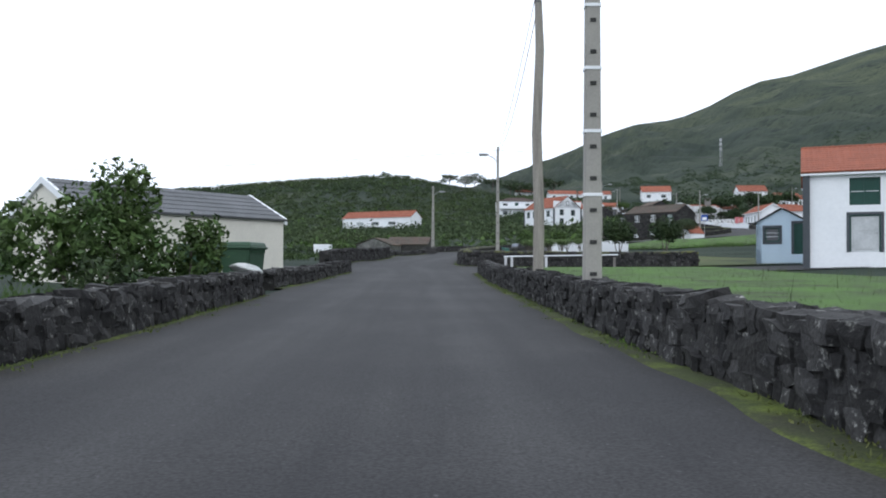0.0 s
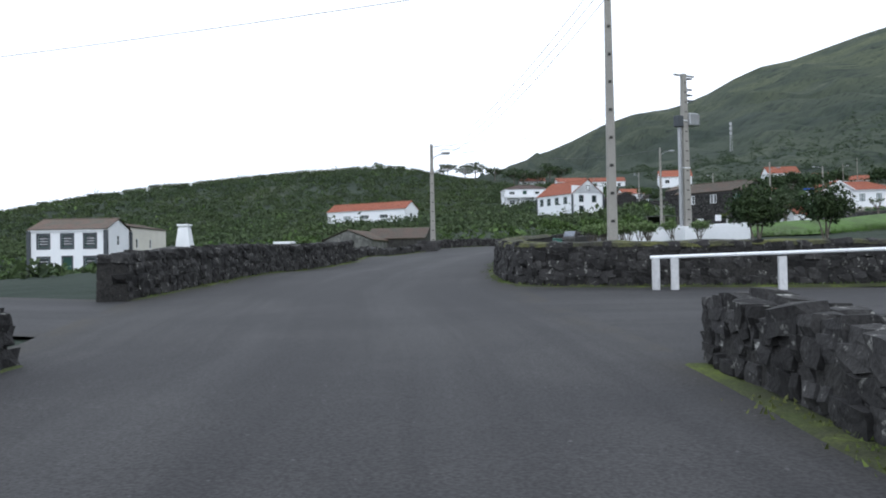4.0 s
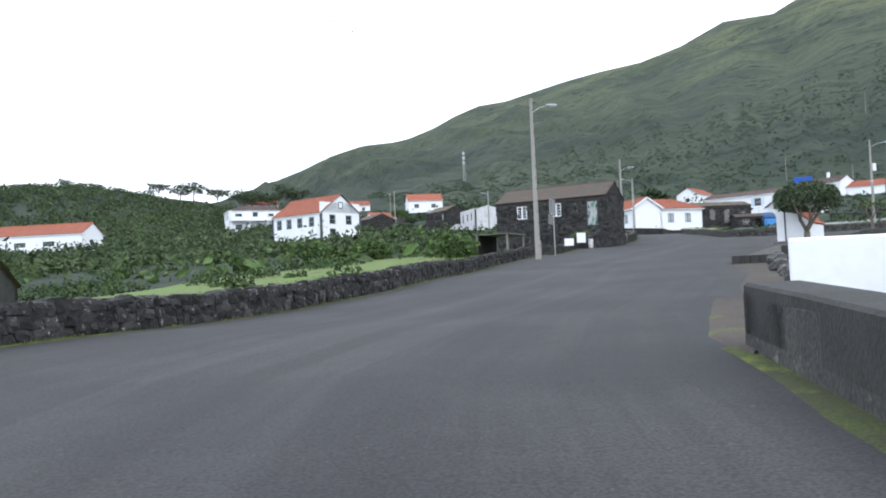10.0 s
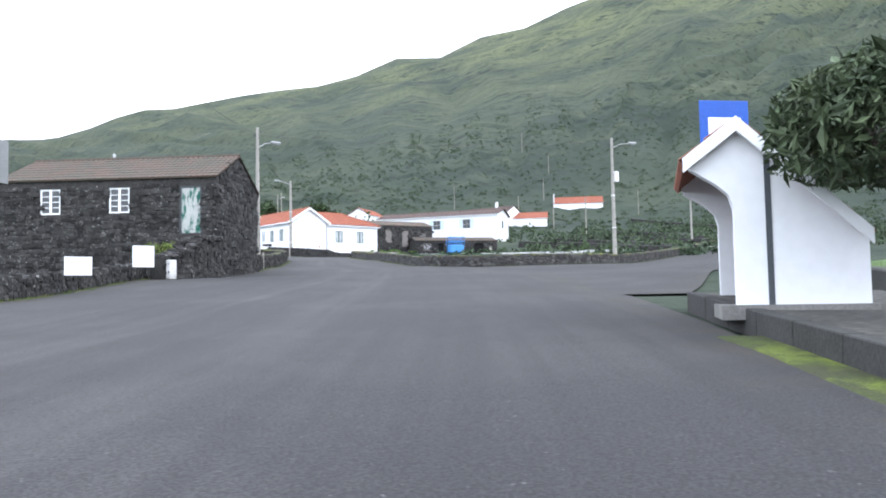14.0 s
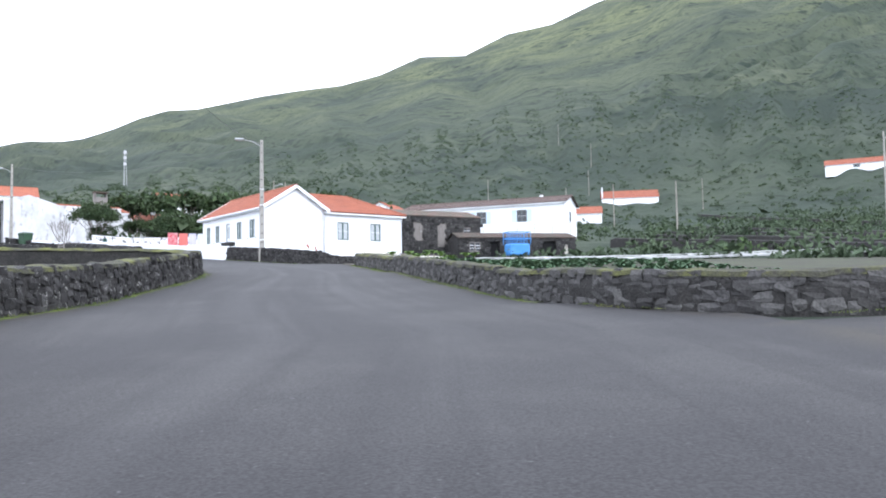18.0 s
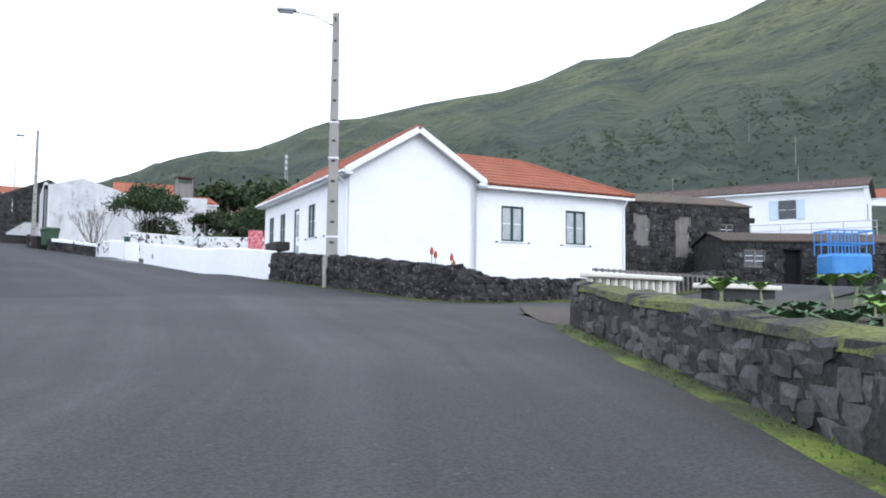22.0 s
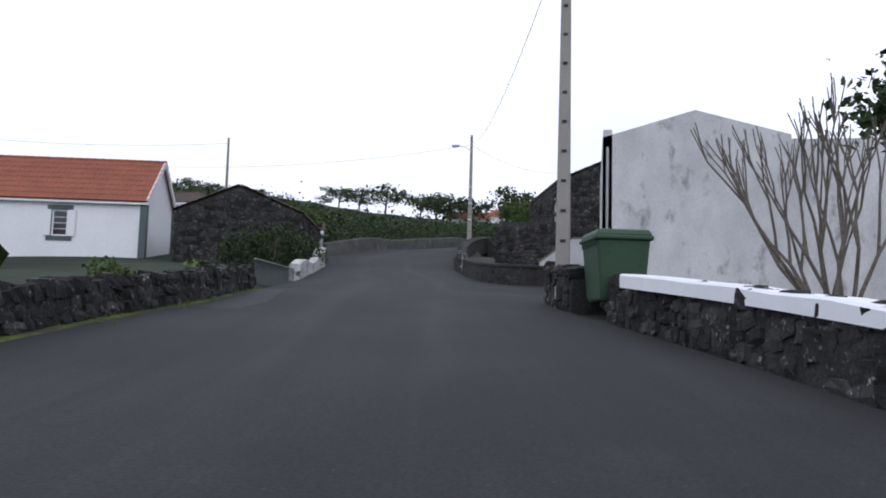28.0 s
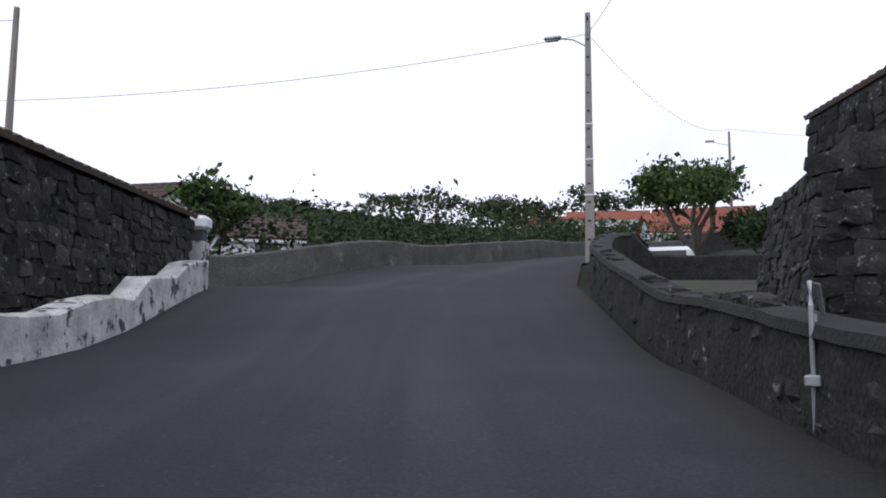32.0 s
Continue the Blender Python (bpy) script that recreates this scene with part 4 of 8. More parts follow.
RUBBLE = mat("rubble_stonework", (0.030, 0.029, 0.030), (0.055, 0.053, 0.051), 3.0, 24, 0.95, 0.9, 0.35, patch=(0.13, 0.13, 0.125), patch_scale=3.2, patch_at=(0.62, 0.74))


def W(x, z, w, h, **o):
    return ("w", x, z, w, h, o)


def D(x, z, w, h, **o):
    return ("d", x, z, w, h, o)


cottage("barn", (-12.45, 32.2, 0.1), 53, 9.3, 4.9, 3.1, 4.25, CREAM, FIBRE, "long cream rendered barn with a grey corrugated roof and white verges", over=0.12, verge=WHITE,
        gutter=False, tile_wave=0.18, category="barn", cap=False)
cottage("house", (23.6, 43.1, 1.9), -23.7, 8.2, 8.2, 4.3, 6.0, WHITE, TILE, "white two-storey house with orange tile roof and dark green shutters",
        {"f": [W(2.0, 2.5, 1.4, 1.4, frame=GREEN_PAINT, glass=GREEN_PAINT), D(2.0, 0.1, 1.4, 1.9, leaf=PALE_DOOR, trim=GREY_TRIM), W(5.2, 2.5, 1.4, 1.4, glass=GREEN_PAINT)],
         "l": [W(4.5, 2.6, 0.9, 1.2, glass=GREEN_PAINT), W(4.5, 0.7, 0.9, 0.9, glass=GREEN_PAINT)]}, corner=GREY_TRIM)
cottage("cabin", (20.6, 49.8, 2.0), 67, 5, 2.9, 1.9, 2.75, PALE_BLUE, FIBRE, "small pale blue cabin with grey trim beside the white house",
        {"l": [W(0.5, 0.75, 0.8, 0.85, trim=GREY_TRIM, casements=1, bars=2), D(2.1, 0.0, 0.85, 1.85, trim=GREY_TRIM)]}, over=0.15, gutter=False, category="cabin", cap=False)
# manor by the shore: a front block and a lower rear block
grey = {"trim": GREY_TRIM, "casements": 1, "bars": 3, "trim_w": 0.2}
cottage("manor", (-38.1, 106.6, 1.0), 0, 7.4, 5.6, 4.45, 5.5, WHITE, OLD_TILE, "pale two-storey manor with grey window trim and a worn tile roof",
        {"f": [W(0.9, 2.75, 0.95, 1.15, **grey), W(3.2, 2.75, 0.95, 1.15, **grey), W(5.4, 2.75, 0.95, 1.15, **grey), W(0.9, 0.55, 0.95, 1.15, **grey), D(3.25, 0.0, 0.85, 1.8, trim=GREY_TRIM),
               W(5.4, 0.55, 0.95, 1.15, **grey)], "r": [W(2.5, 2.9, 0.6, 1.0, casements=1, frame=WHITE)]}, corner=GREY_TRIM, over=0.12)
cottage("manor_wing", (-36.75, 114.35, 1.0), 90, 9.8, 4.7, 4.85, 5.3, CREAM, OLD_TILE, "cream rear wing of a manor with small windows",
        {"f": [W(1.4, 2.7, 0.6, 1.0, casements=1, frame=WHITE), W(5.0, 2.7, 0.6, 1.0, casements=1, frame=WHITE), W(1.4, 0.3, 0.6, 0.9, casements=1, frame=WHITE)]}, over=0.1, gutter=False)
cottage("hillside_house", (-22.2, 229.3, gz(-22, 229) - 0.5), -27, 23.4, 6.4, 3.3, 5.2, WHITE, TILE, "long white house with an orange tile roof among green scrub",
        {"f": [W(5, 1.2, 2.2, 0.8, casements=3, glass=PALE_GLASS), W(10.5, 1.2, 2.2, 0.8, casements=3), W(16, 1.2, 2.2, 0.8, casements=3)], "r": [W(2.4, 1.2, 1.0, 1.0)]}, over=0.2)
cottage("gable_house", (26.0, 213.5, gz(27, 212) - 0.2), 123, 12.5, 9.4, 4.4, 7.6, WHITE, TILE, "two-storey white house with grey trim and an orange tile roof",
        {"l": [W(2.1, 2.6, 1.1, 1.3, trim=GREY_TRIM), W(6.0, 2.6, 1.1, 1.3, trim=GREY_TRIM), W(4.3, 5.3, 0.8, 0.9, trim=GREY_TRIM, casements=1), W(2.1, 0.3, 1.1, 1.2, trim=GREY_TRIM)],
         "b": [W(1.2, 2.2, 1.0, 1.4, trim=SEA_GREEN), W(3.8, 2.2, 1.0, 1.4, trim=SEA_GREEN), W(6.6, 2.2, 1.0, 1.4, trim=SEA_GREEN), W(9.6, 2.2, 1.0, 1.4, trim=SEA_GREEN)]}, over=0.2, corner=GREY_TRIM)


def hipped(name, at, turn, length, width, eave, rise, wall_mat, roof_mat, label, openings=None, over=0.3, inset=None):
    """A house with a hipped roof; openings as for cottage, on sides f and r."""
    ob = thing(name, at, turn, label, "house")
    a, b = length / 2, width / 2
    for key, m, run in (("f", pose(-a, -b, 0), length), ("b", pose(a, b, 0, 0, 0, 180), length), ("l", pose(-a, b, 0, 0, 0, -90), width), ("r", pose(a, -b, 0, 0, 0, 90), width)):
        ops = (openings or {}).get(key, ())
        w = part("wall", wall_panel(run, eave, [(o[1], o[1] + o[3], o[2], o[2] + o[4]) for o in ops], 0.3, 2.0), wall_mat, ob)
        w.matrix_basis = m
        for kind, x, z, ow, oh, opt in ops:
            if kind == "w":
                window(ob, m @ pose(x, 0, z), ow, oh, GREEN_PAINT, opt.get("glass", GLASS), opt.get("casements", 2), 1, opt.get("trim"))
            else:
                door(ob, m @ pose(x, 0, z), ow, oh, GREEN_PAINT, GREEN_PAINT)
    pitch = math.atan2(rise, b + over)
    hip = b + over if inset is None else inset
    for s in (1, -1):
        roof_slope(ob, length + 2 * over, math.hypot(b + over, rise), Matrix.Translation((0, 0, eave + rise)) @ pose(0, 0, 0, 0, 0, 0 if s > 0 else 180), pitch, roof_mat, trim_left=hip, trim_right=hip)
    for s in (1, -1):
        roof_slope(ob, width + 2 * over, math.hypot(hip, rise), Matrix.Translation((s * (a + over - hip), 0, eave + rise)) @ pose(0, 0, 0, 0, 0, -90 * s), math.atan2(rise, hip), roof_mat,
                   trim_left=b + over - 0.01, trim_right=b + over - 0.01)
    ridge_cap(ob, (-(a + over - hip), 0, eave + rise + 0.06), (a + over - hip, 0, eave + rise + 0.06), roof_mat)
    part("eaves_board", bx(-a - over, a + over, -b - over, b + over, eave - 0.14, eave - 0.04), WHITE, ob)
    return ob


VILLA = hipped("villa", (20.5, 270, gz(20, 270) - 0.4), 4, 13.5, 8, 4.9, 1.5, WHITE, BROWN_TILE, "white two-storey villa with a balcony and grey hipped roof",
               {"f": [W(1.5, 2.9, 1.6, 1.3), D(5.6, 2.6, 1.2, 1.9), W(9.0, 2.9, 1.6, 1.3), W(1.5, 0.4, 1.6, 1.2), W(9.0, 0.4, 1.6, 1.2)], "l": [W(2, 2.9, 1, 1.2), W(5, 2.9, 1, 1.2)]})
part("balcony", bx(-6.7, 6.7, -5.6, -4.0, 2.35, 2.55), WHITE, VILLA)
part("parapet", bx(-6.7, 6.7, -5.6, -5.45, 2.55, 3.3), WHITE, VILLA)
for px_ in (-6.5, -2.2, 2.2, 6.5):
    part("post", bx(px_ - 0.12, px_ + 0.12, -5.6, -5.4, -2, 4.8), WHITE, VILLA)
for i, (x, y, ln) in enumerate(((85, 336, 12), (119, 319, 11))):
    cottage("far_house", (x, y, gz(x, y) - 0.5), -8 + 5 * i, ln, 8, 3.6, 6.2, WHITE, TILE, "distant white house with an orange roof under dark trees",
            {"f": [W(2, 1.0, 1.6, 1.3), W(ln - 4, 1.0, 1.6, 1.3)]}, group="houses on the upper slope")
for x, y, ln, w, tn in ((97, 252, 9, 6, 10), (140, 262, 12, 7, 30)):
    cottage("village_house", (x + 14, y + 14, gz(x + 14, y + 14) - 0.4), tn, ln, w, 3.2, 5.2, WHITE, TILE, "white village house with an orange tile roof among trees",
            {"f": [W(1.5, 0.9, 1.2, 1.2), W(ln - 3, 0.9, 1.2, 1.2)], "l": [W(w / 2 - 0.6, 0.9, 1.2, 1.2)]}, group="houses in the village")
for x, y, top, ln, tn in ((33.5, 377.0, 37.9, 11.0, 0), (47.5, 355.4, 35.2, 12.5, 4), (61.5, 351.0, 34.6, 14.0, -4), (137.0, 303.0, 28.6, 15.0, -18), (153.0, 401.0, 40.2, 14.0, 0)):
    cottage("village_house", (x, y, top - 4.6), tn, ln, 6.5, 2.9, 4.6, WHITE, TILE, "white village house with an orange tile roof among trees", {"f": [W(1.5, 0.9, 1.2, 1.2), W(ln - 3, 0.9, 1.2, 1.2)]}, group="houses in the village", below=6)
CHAPEL = cottage("hill_house", (257, 281, gz(257, 281) - 1.7), -50, 18, 8, 2.6, 5.2, WHITE, TILE, "white house with an orange roof high on the terraced slope", {"l": [W(4, 4.0, 2, 2.2)]})
cottage("hill_cottage", (306, 228.5, gz(306, 228.5) - 1.3), -67, 17.5, 5, 1.9, 3.6, WHITE, TILE, "long white cottage with an orange roof on the mountain slope", {"f": [W(8, 0.5, 2, 1.1)]}, below=2)

# ---- stone farm store beside the lane ----
cottage("farm_store", (-9.6, 101.5, 1.5), 78, 8.0, 4.6, 2.2, 3.1, LICHEN, OLD_TILE, "low grey stone farm store with a sagging brown tile roof", over=0.1, gutter=False, category="outbuilding", cap=False)
cottage("farm_store", (-6.2, 103.6, 1.6), -8, 5.4, 4.6, 2.3, 3.3, RUBBLE, OLD_TILE, "dark stone outbuilding with a weathered brown roof", over=0.1, gutter=False, category="outbuilding", cap=False)

# ---- stone hut at the junction ----
HUT_DOOR = mat("flaking_green_door", (0.012, 0.10, 0.07), (0.02, 0.12, 0.09), 2, 25, 0.8, 0.2, 0.2, patch=(0.40, 0.42, 0.41), patch_scale=1.6, patch_at=(0.44, 0.52), stretch=(3, 3, 0.8))
HUT = cottage("stone_hut", (35.72, 138.43, 6.05), -46, 10.1, 6.2, 4.4, 5.8, RUBBLE, OLD_TILE, "old dark basalt hut with a flaking green door",
              {"f": [W(2.0, 2.85, 0.95, 1.15, casements=2, bars=3, frame=WHITE, glass=GLASS), W(5.2, 2.85, 0.95, 1.15, casements=2, bars=3, frame=WHITE, glass=GLASS),
                     ("d", 8.45, 1.88, 1.0, 2.12, {"leaf": HUT_DOOR, "frame": GREY_TRIM})]}, over=0.1, gutter=False, category="hut", below=1.6)

# ---- the white cottage with an L-shaped plan ----
CG = {"frame": GREEN_PAINT, "glass": PALE_GLASS, "bars": 1, "casements": 2, "trim": None}
HW_Z = 10.35
COT_WINDOWS = [W(0.78, 1.4, 0.78, 1.37, **CG), W(2.62, 1.4, 0.82, 1.36, **CG), W(6.75, 1.4, 0.88, 1.34, **CG), W(9.02, 1.37, 0.93, 1.38, **CG)]
COT = cottage("white_cottage", (72.15, 184.81, HW_Z), 88.2, 11.44, 5.21, 3.63, 5.24, WHITE, TILE, "bright white cottage with an orange tile roof and dark green windows",
              {"b": COT_WINDOWS + [D(4.78, 0.1, 0.72, 2.66, leaf=WHITE, frame=GREEN_PAINT, glass=PALE_GLASS)]}, over=0.3, verge=WHITE)
WING_WINDOWS = [W(1.58, 1.3, 1.05, 1.42, **CG), W(4.71, 1.3, 1.02, 1.42, **CG)]
WING = cottage("cottage_wing", (78.42, 182.6, HW_Z), -2, 7.86, 6.6, 3.6, 5.2, WHITE, TILE, "white wing of a cottage with two dark green windows",
               {"f": WING_WINDOWS}, over=0.3, hip=True)
for ob_, m_, openings_ in ((COT, pose(5.72, 2.605, 0, 0, 0, 180), COT_WINDOWS), (WING, pose(-3.93, -3.3, 0), WING_WINDOWS)):
    for o_ in openings_:
        for x in (o_[1] - 0.27, o_[1] + o_[3] + 0.19):
            part("shutter_catch", bx(x, x + 0.09, -0.06, 0.01, o_[2] - 0.06, o_[2] - 0.01, bevel=0.01), GREY_TRIM, ob_).matrix_basis = m_
        part("window_sill", bx(o_[1] - 0.05, o_[1] + o_[3] + 0.05, -0.04, 0.03, o_[2] - 0.05, o_[2], bevel=0.008), WHITE, ob_).matrix_basis = m_
part("gutter", tube(bmesh.new(), [(-6.05, 2.97, 3.42), (6.05, 2.97, 3.42)], 0.06, 8), WHITE, COT, "white rain gutter")
part("downpipe", tube(bmesh.new(), [(-5.5, 2.97, 3.4), (-5.5, 2.95, 3.28), (-5.55, 2.72, 3.05), (-5.56, 2.66, 2.9), (-5.56, 2.66, -0.4)], 0.04, 8), WHITE, COT, "white downpipe with a swan neck")
part("downpipe", tube(bmesh.new(), [(3.78, -3.65, 3.3), (3.81, -3.45, 3.1), (3.83, -3.36, 2.95), (3.83, -3.36, -0.5)], 0.04, 8), WHITE, WING, "white downpipe")

# ---- farm group across the garden ----
cottage("hill_villa", (113.2, 200.2, 14.2), 117.8, 21.5, 7.2, 4.2, 5.2, WHITE, BROWN_TILE, "long white house with a brown tile roof and a railed terrace",
        {"b": [W(3.2, 1.9, 1.3, 1.5, shutters=PALE_BLUE, frame=SEA_GREEN, glass=PALE_GLASS), W(10.2, 1.9, 1.3, 1.5, shutters=PALE_BLUE, frame=SEA_GREEN), W(15.5, 1.9, 1.3, 1.5, shutters=PALE_BLUE, frame=SEA_GREEN)],
         "l": [W(2.9, 1.9, 1.1, 1.3, frame=SEA_GREEN)]}, over=0.35, below=4)
RAIL = thing("terrace_rail", (115.4, 188.2, 14.6), 117.8, "thin grey metal rail on the terrace edge", "railing")
for k in range(9):
    part("post", bx(k * 2.2 - 0.03, k * 2.2 + 0.03, 0.9, 0.96, -1, 1.0), METAL, RAIL)
part("rail", bx(0, 17.6, 0.9, 0.95, 0.98, 1.04), METAL, RAIL)
part("rail", bx(0, 17.6, 0.9, 0.95, 0.5, 0.54), METAL, RAIL)
cottage("red_roof_annex", (196, 252, gz(196, 252) - 0.5), -50, 10, 6, 2.6, 4.4, WHITE, TILE, "small white annex with an orange tile roof")
cottage("hill_house_grey", (190, 262, gz(190, 262)), 100, 16, 8, 3.4, 5.4, WHITE, BROWN_TILE, "distant white house with a grey roof and a broad chimney", {"b": [W(3, 1, 2, 1.4), W(9, 1, 2, 1.4)]}, chimney=(-2, 0, 7))
RUIN = cottage("stone_ruin", (90.2, 187.6, 10.9), -12, 12.5, 5.4, 3.9, 4.7, RUBBLE, OLD_TILE, "roof-worn stone farmhouse with boarded windows",
        {"f": [D(2.4, 1.7, 1.0, 1.5, leaf=GREY_WOOD, frame=GREY_WOOD), D(5.0, 1.5, 1.0, 1.8, leaf=GREY_WOOD, frame=GREY_WOOD), D(7.6, 0.9, 1.0, 2.4, leaf=GREY_WOOD, frame=GREY_WOOD),
               W(10.5, 2.0, 0.9, 0.9, bars=2, frame=GREY_WOOD)]}, over=0.1, gutter=False, category="ruin", cap=False)
SHED = cottage("stone_shed", (96.0, 179.7, 10.2), -26, 11.6, 4.0, 2.2, 2.75, RUBBLE, OLD_TILE, "long low basalt shed with a rusty tile roof",
        {"f": [W(1.0, 0.9, 1.1, 0.9, bars=2, frame=GREY_WOOD), ("o", 3.0, 0.0, 0.95, 1.8, {"leaf": DARK}), ("o", 8.2, 0.0, 1.5, 1.9, {"leaf": DARK}), ("o", 10.5, 0.6, 0.5, 1.0, {"leaf": CREAM})]},
        over=0.12, gutter=False, category="shed", cap=False)
BLUE = mat("faded_blue_paint", (0.05, 0.22, 0.55), (0.08, 0.27, 0.58), 1.2, 20, 0.6, 0.1, 0.12)
TRAILER = thing("farm_trailer", (93.5, 176.5, gz(93.5, 176.5)), -24, "light blue metal farm trailer with a cage of bars", "trailer")
TRAILER.scale = (0.82, 0.85, 1.12)
part("tank", bx(-1.2, 1.2, -0.85, 0.85, 0.55, 1.5, bevel=0.12), BLUE, TRAILER)
for k in range(7):
    part("bar", bx(-1.3 + k * 0.43 - 0.025, -1.3 + k * 0.43 + 0.025, -0.82, -0.77, 1.45, 2.45), BLUE, TRAILER)
    part("bar", bx(-1.3 + k * 0.43 - 0.025, -1.3 + k * 0.43 + 0.025, 0.77, 0.82, 1.45, 2.45), BLUE, TRAILER)
for z in (1.9, 2.42):
    bm = bmesh.new()
    for a in ((-1.33, 1.33, -0.83, -0.77), (-1.33, 1.33, 0.77, 0.83), (-1.33, -1.27, -0.77, 0.77), (1.27, 1.33, -0.77, 0.77)):
        box(bm, *a, z, z + 0.06)
    part("cage_rail", bm, BLUE, TRAILER)
RUBBER = mat("tyre_rubber", (0.02, 0.02, 0.021), None, 3, 30, 0.85, 0.1, 0.2)
for x in (-0.8, 0.8):
    for y in (-0.9, 0.9):
        bm = bmesh.new()
        tube(bm, [(x, y - 0.1, 0.3), (x, y + 0.1, 0.3)], 0.3, 16)
        wl_ = part("wheel", bm, RUBBER, TRAILER)
part("chassis", bx(-1.3, 1.3, -0.6, 0.6, 0.42, 0.56), GREY_TRIM, TRAILER)
part("drawbar", bx(-2.3, -1.3, -0.05, 0.05, 0.42, 0.5), GREY_TRIM, TRAILER)

# ---- upper end of the lane ----
cottage("red_roof_house", (31.3, 237.7, 14.6), 14, 13.0, 5.0, 3.95, 6.3, WHITE, TILE, "white house with a bright orange tile roof and shuttered window",
        {"f": [W(8.35, 1.85, 0.8, 1.35, frame=WHITE, glass=GLASS, casements=1, bars=3, trim=SEA_GREEN, trim_w=0.25, shutters=WHITE)], "r": []}, over=0.25, corner=SEA_GREEN, verge=WHITE)
cottage("porch_house", (33.5, 255, 16.2), 0, 8, 6, 3.0, 4.6, WHITE, BROWN_TILE, "pale house with a porch behind the orange roof", {"f": [W(5.5, 0.9, 1.3, 1.4, bars=3)]})
WG = thing("tall_white_house", (64.3, 225.9, 14.0), 0, "tall weathered white house with a stained parapet gable", "house")
bm = bmesh.new()
q = [bm.verts.new(p) for p in ((-2.9, 0, -1.5), (2.9, 0, -1.5), (2.9, 0, 4.75), (0, 0, 5.6), (-2.9, 0, 4.75), (-2.9, 0.35, -1.5), (2.9, 0.35, -1.5), (2.9, 0.35, 4.75), (0, 0.35, 5.6), (-2.9, 0.35, 4.75))]
for f in ((0, 1, 2, 3, 4), (9, 8, 7, 6, 5), (0, 4, 9, 5), (4, 3, 8, 9), (3, 2, 7, 8), (2, 1, 6, 7)):
    bm.faces.new([q[i] for i in f])
part("gable_wall", bm, WORN_WHITE, WG)
holes = [(1.2, 1.95, 2.35, 4.05), (3.85, 4.55, 2.6, 4.1), (6.25, 6.95, 2.6, 4.15), (4.05, 4.75, -0.3, 1.55), (7.6, 8.3, -0.3, 1.55)]
w_ = part("wall", wall_panel(9.0, 5.0, holes, 0.3, 1.5), WORN_WHITE, WG)
WGM = pose(-2.9, 9.0, 0, 0, 0, -90)
w_.matrix_basis = WGM
# the long wall reads from its far end; openings counted from the lane corner
for x0, x1, z0, z1 in holes:
    if z0 > 2.5:
        window(WG, WGM @ pose(x0, 0, z0), x1 - x0, z1 - z0, SEA_GREEN, GLASS, 1, 2)
    else:
        door(WG, WGM @ pose(x0, 0, z0), x1 - x0, z1 - z0, GREY_TRIM, SEA_GREEN)
part("wall", bx(2.9, 3.2, 0.35, 9.0, -1.5, 4.7), WORN_WHITE, WG)
part("wall", bx(-2.6, 2.9, 8.7, 9.0, -1.5, 5.0), WORN_WHITE, WG)
roof_slope(WG, 8.3, 2.5, pose(0, 4.6, 5.0, 0, 0, 90), 0.28, OLD_TILE)
roof_slope(WG, 8.3, 2.5, pose(0, 4.6, 5.0, 0, 0, -90), 0.28, OLD_TILE)
part("downpipe", tube(bmesh.new(), [(-2.75, -0.06, -0.5), (-2.75, -0.06, 4.4)], 0.045), METAL, WG)
part("parapet_wall", bx(2.9, 10.4, 0.02, 0.34, -1.5, 4.6), WORN_WHITE, WG)
cottage("house_rear_wing", (71.9, 230.0, 14.0), 0, 7.6, 7.0, 4.2, 5.1, WORN_WHITE, TILE, "white rear wing of a house with an orange roof", {"f": [W(1.5, 2.2, 1.1, 1.2, frame=GREY_TRIM), W(5.6, 2.2, 1.1, 1.2, frame=GREY_TRIM)]}, over=0.15)
CHIM = thing("box_chimney", (73.3, 229.5, 18.6), 0, "tall grey box chimney with an open top slab", "chimney")
part("chimney_shaft", bx(-0.75, 0.75, -0.5, 0.5, -1, 1.7), CEMENT, CHIM)
part("top_slab", bx(-0.85, 0.85, -0.6, 0.6, 2.25, 2.4), OLD_TILE, CHIM)
for x in (-0.72, 0.62):
    part("pillar", bx(x, x + 0.1, -0.45, 0.45, 1.7, 2.25), CEMENT, CHIM)
cottage("yard_house", (83.5, 243, gz(83.5, 243) - 0.3), 10, 5, 4, 2.2, 3.4, WHITE, TILE, "small white house with an orange roof and white chimney", {"f": [W(1.5, 0.9, 1.0, 1.0)]}, chimney=(1.5, 0, 5.2))
# outside stair with a sloping parapet
STAIR = thing("stair_parapet", (61.39, 234.9, 14.9), 0, "whitewashed sloping parapet of an outside stair", "stair")
bm = bmesh.new()
q = [bm.verts.new((x, y, z)) for y in (0.0, 0.22) for x, z in ((0, -0.7), (-2.6, -0.7), (-2.6, 0.42), (-1.15, 1.48), (0, 1.48))]
bm.faces.new(q[:5]), bm.faces.new(q[5:][::-1])
for i in range(5):
    bm.faces.new((q[i], q[5 + i], q[5 + (i + 1) % 5], q[(i + 1) % 5]))
bmesh.ops.recalc_face_normals(bm, faces=bm.faces)
part("parapet", bm, WORN_WHITE, STAIR)
bm = bmesh.new()
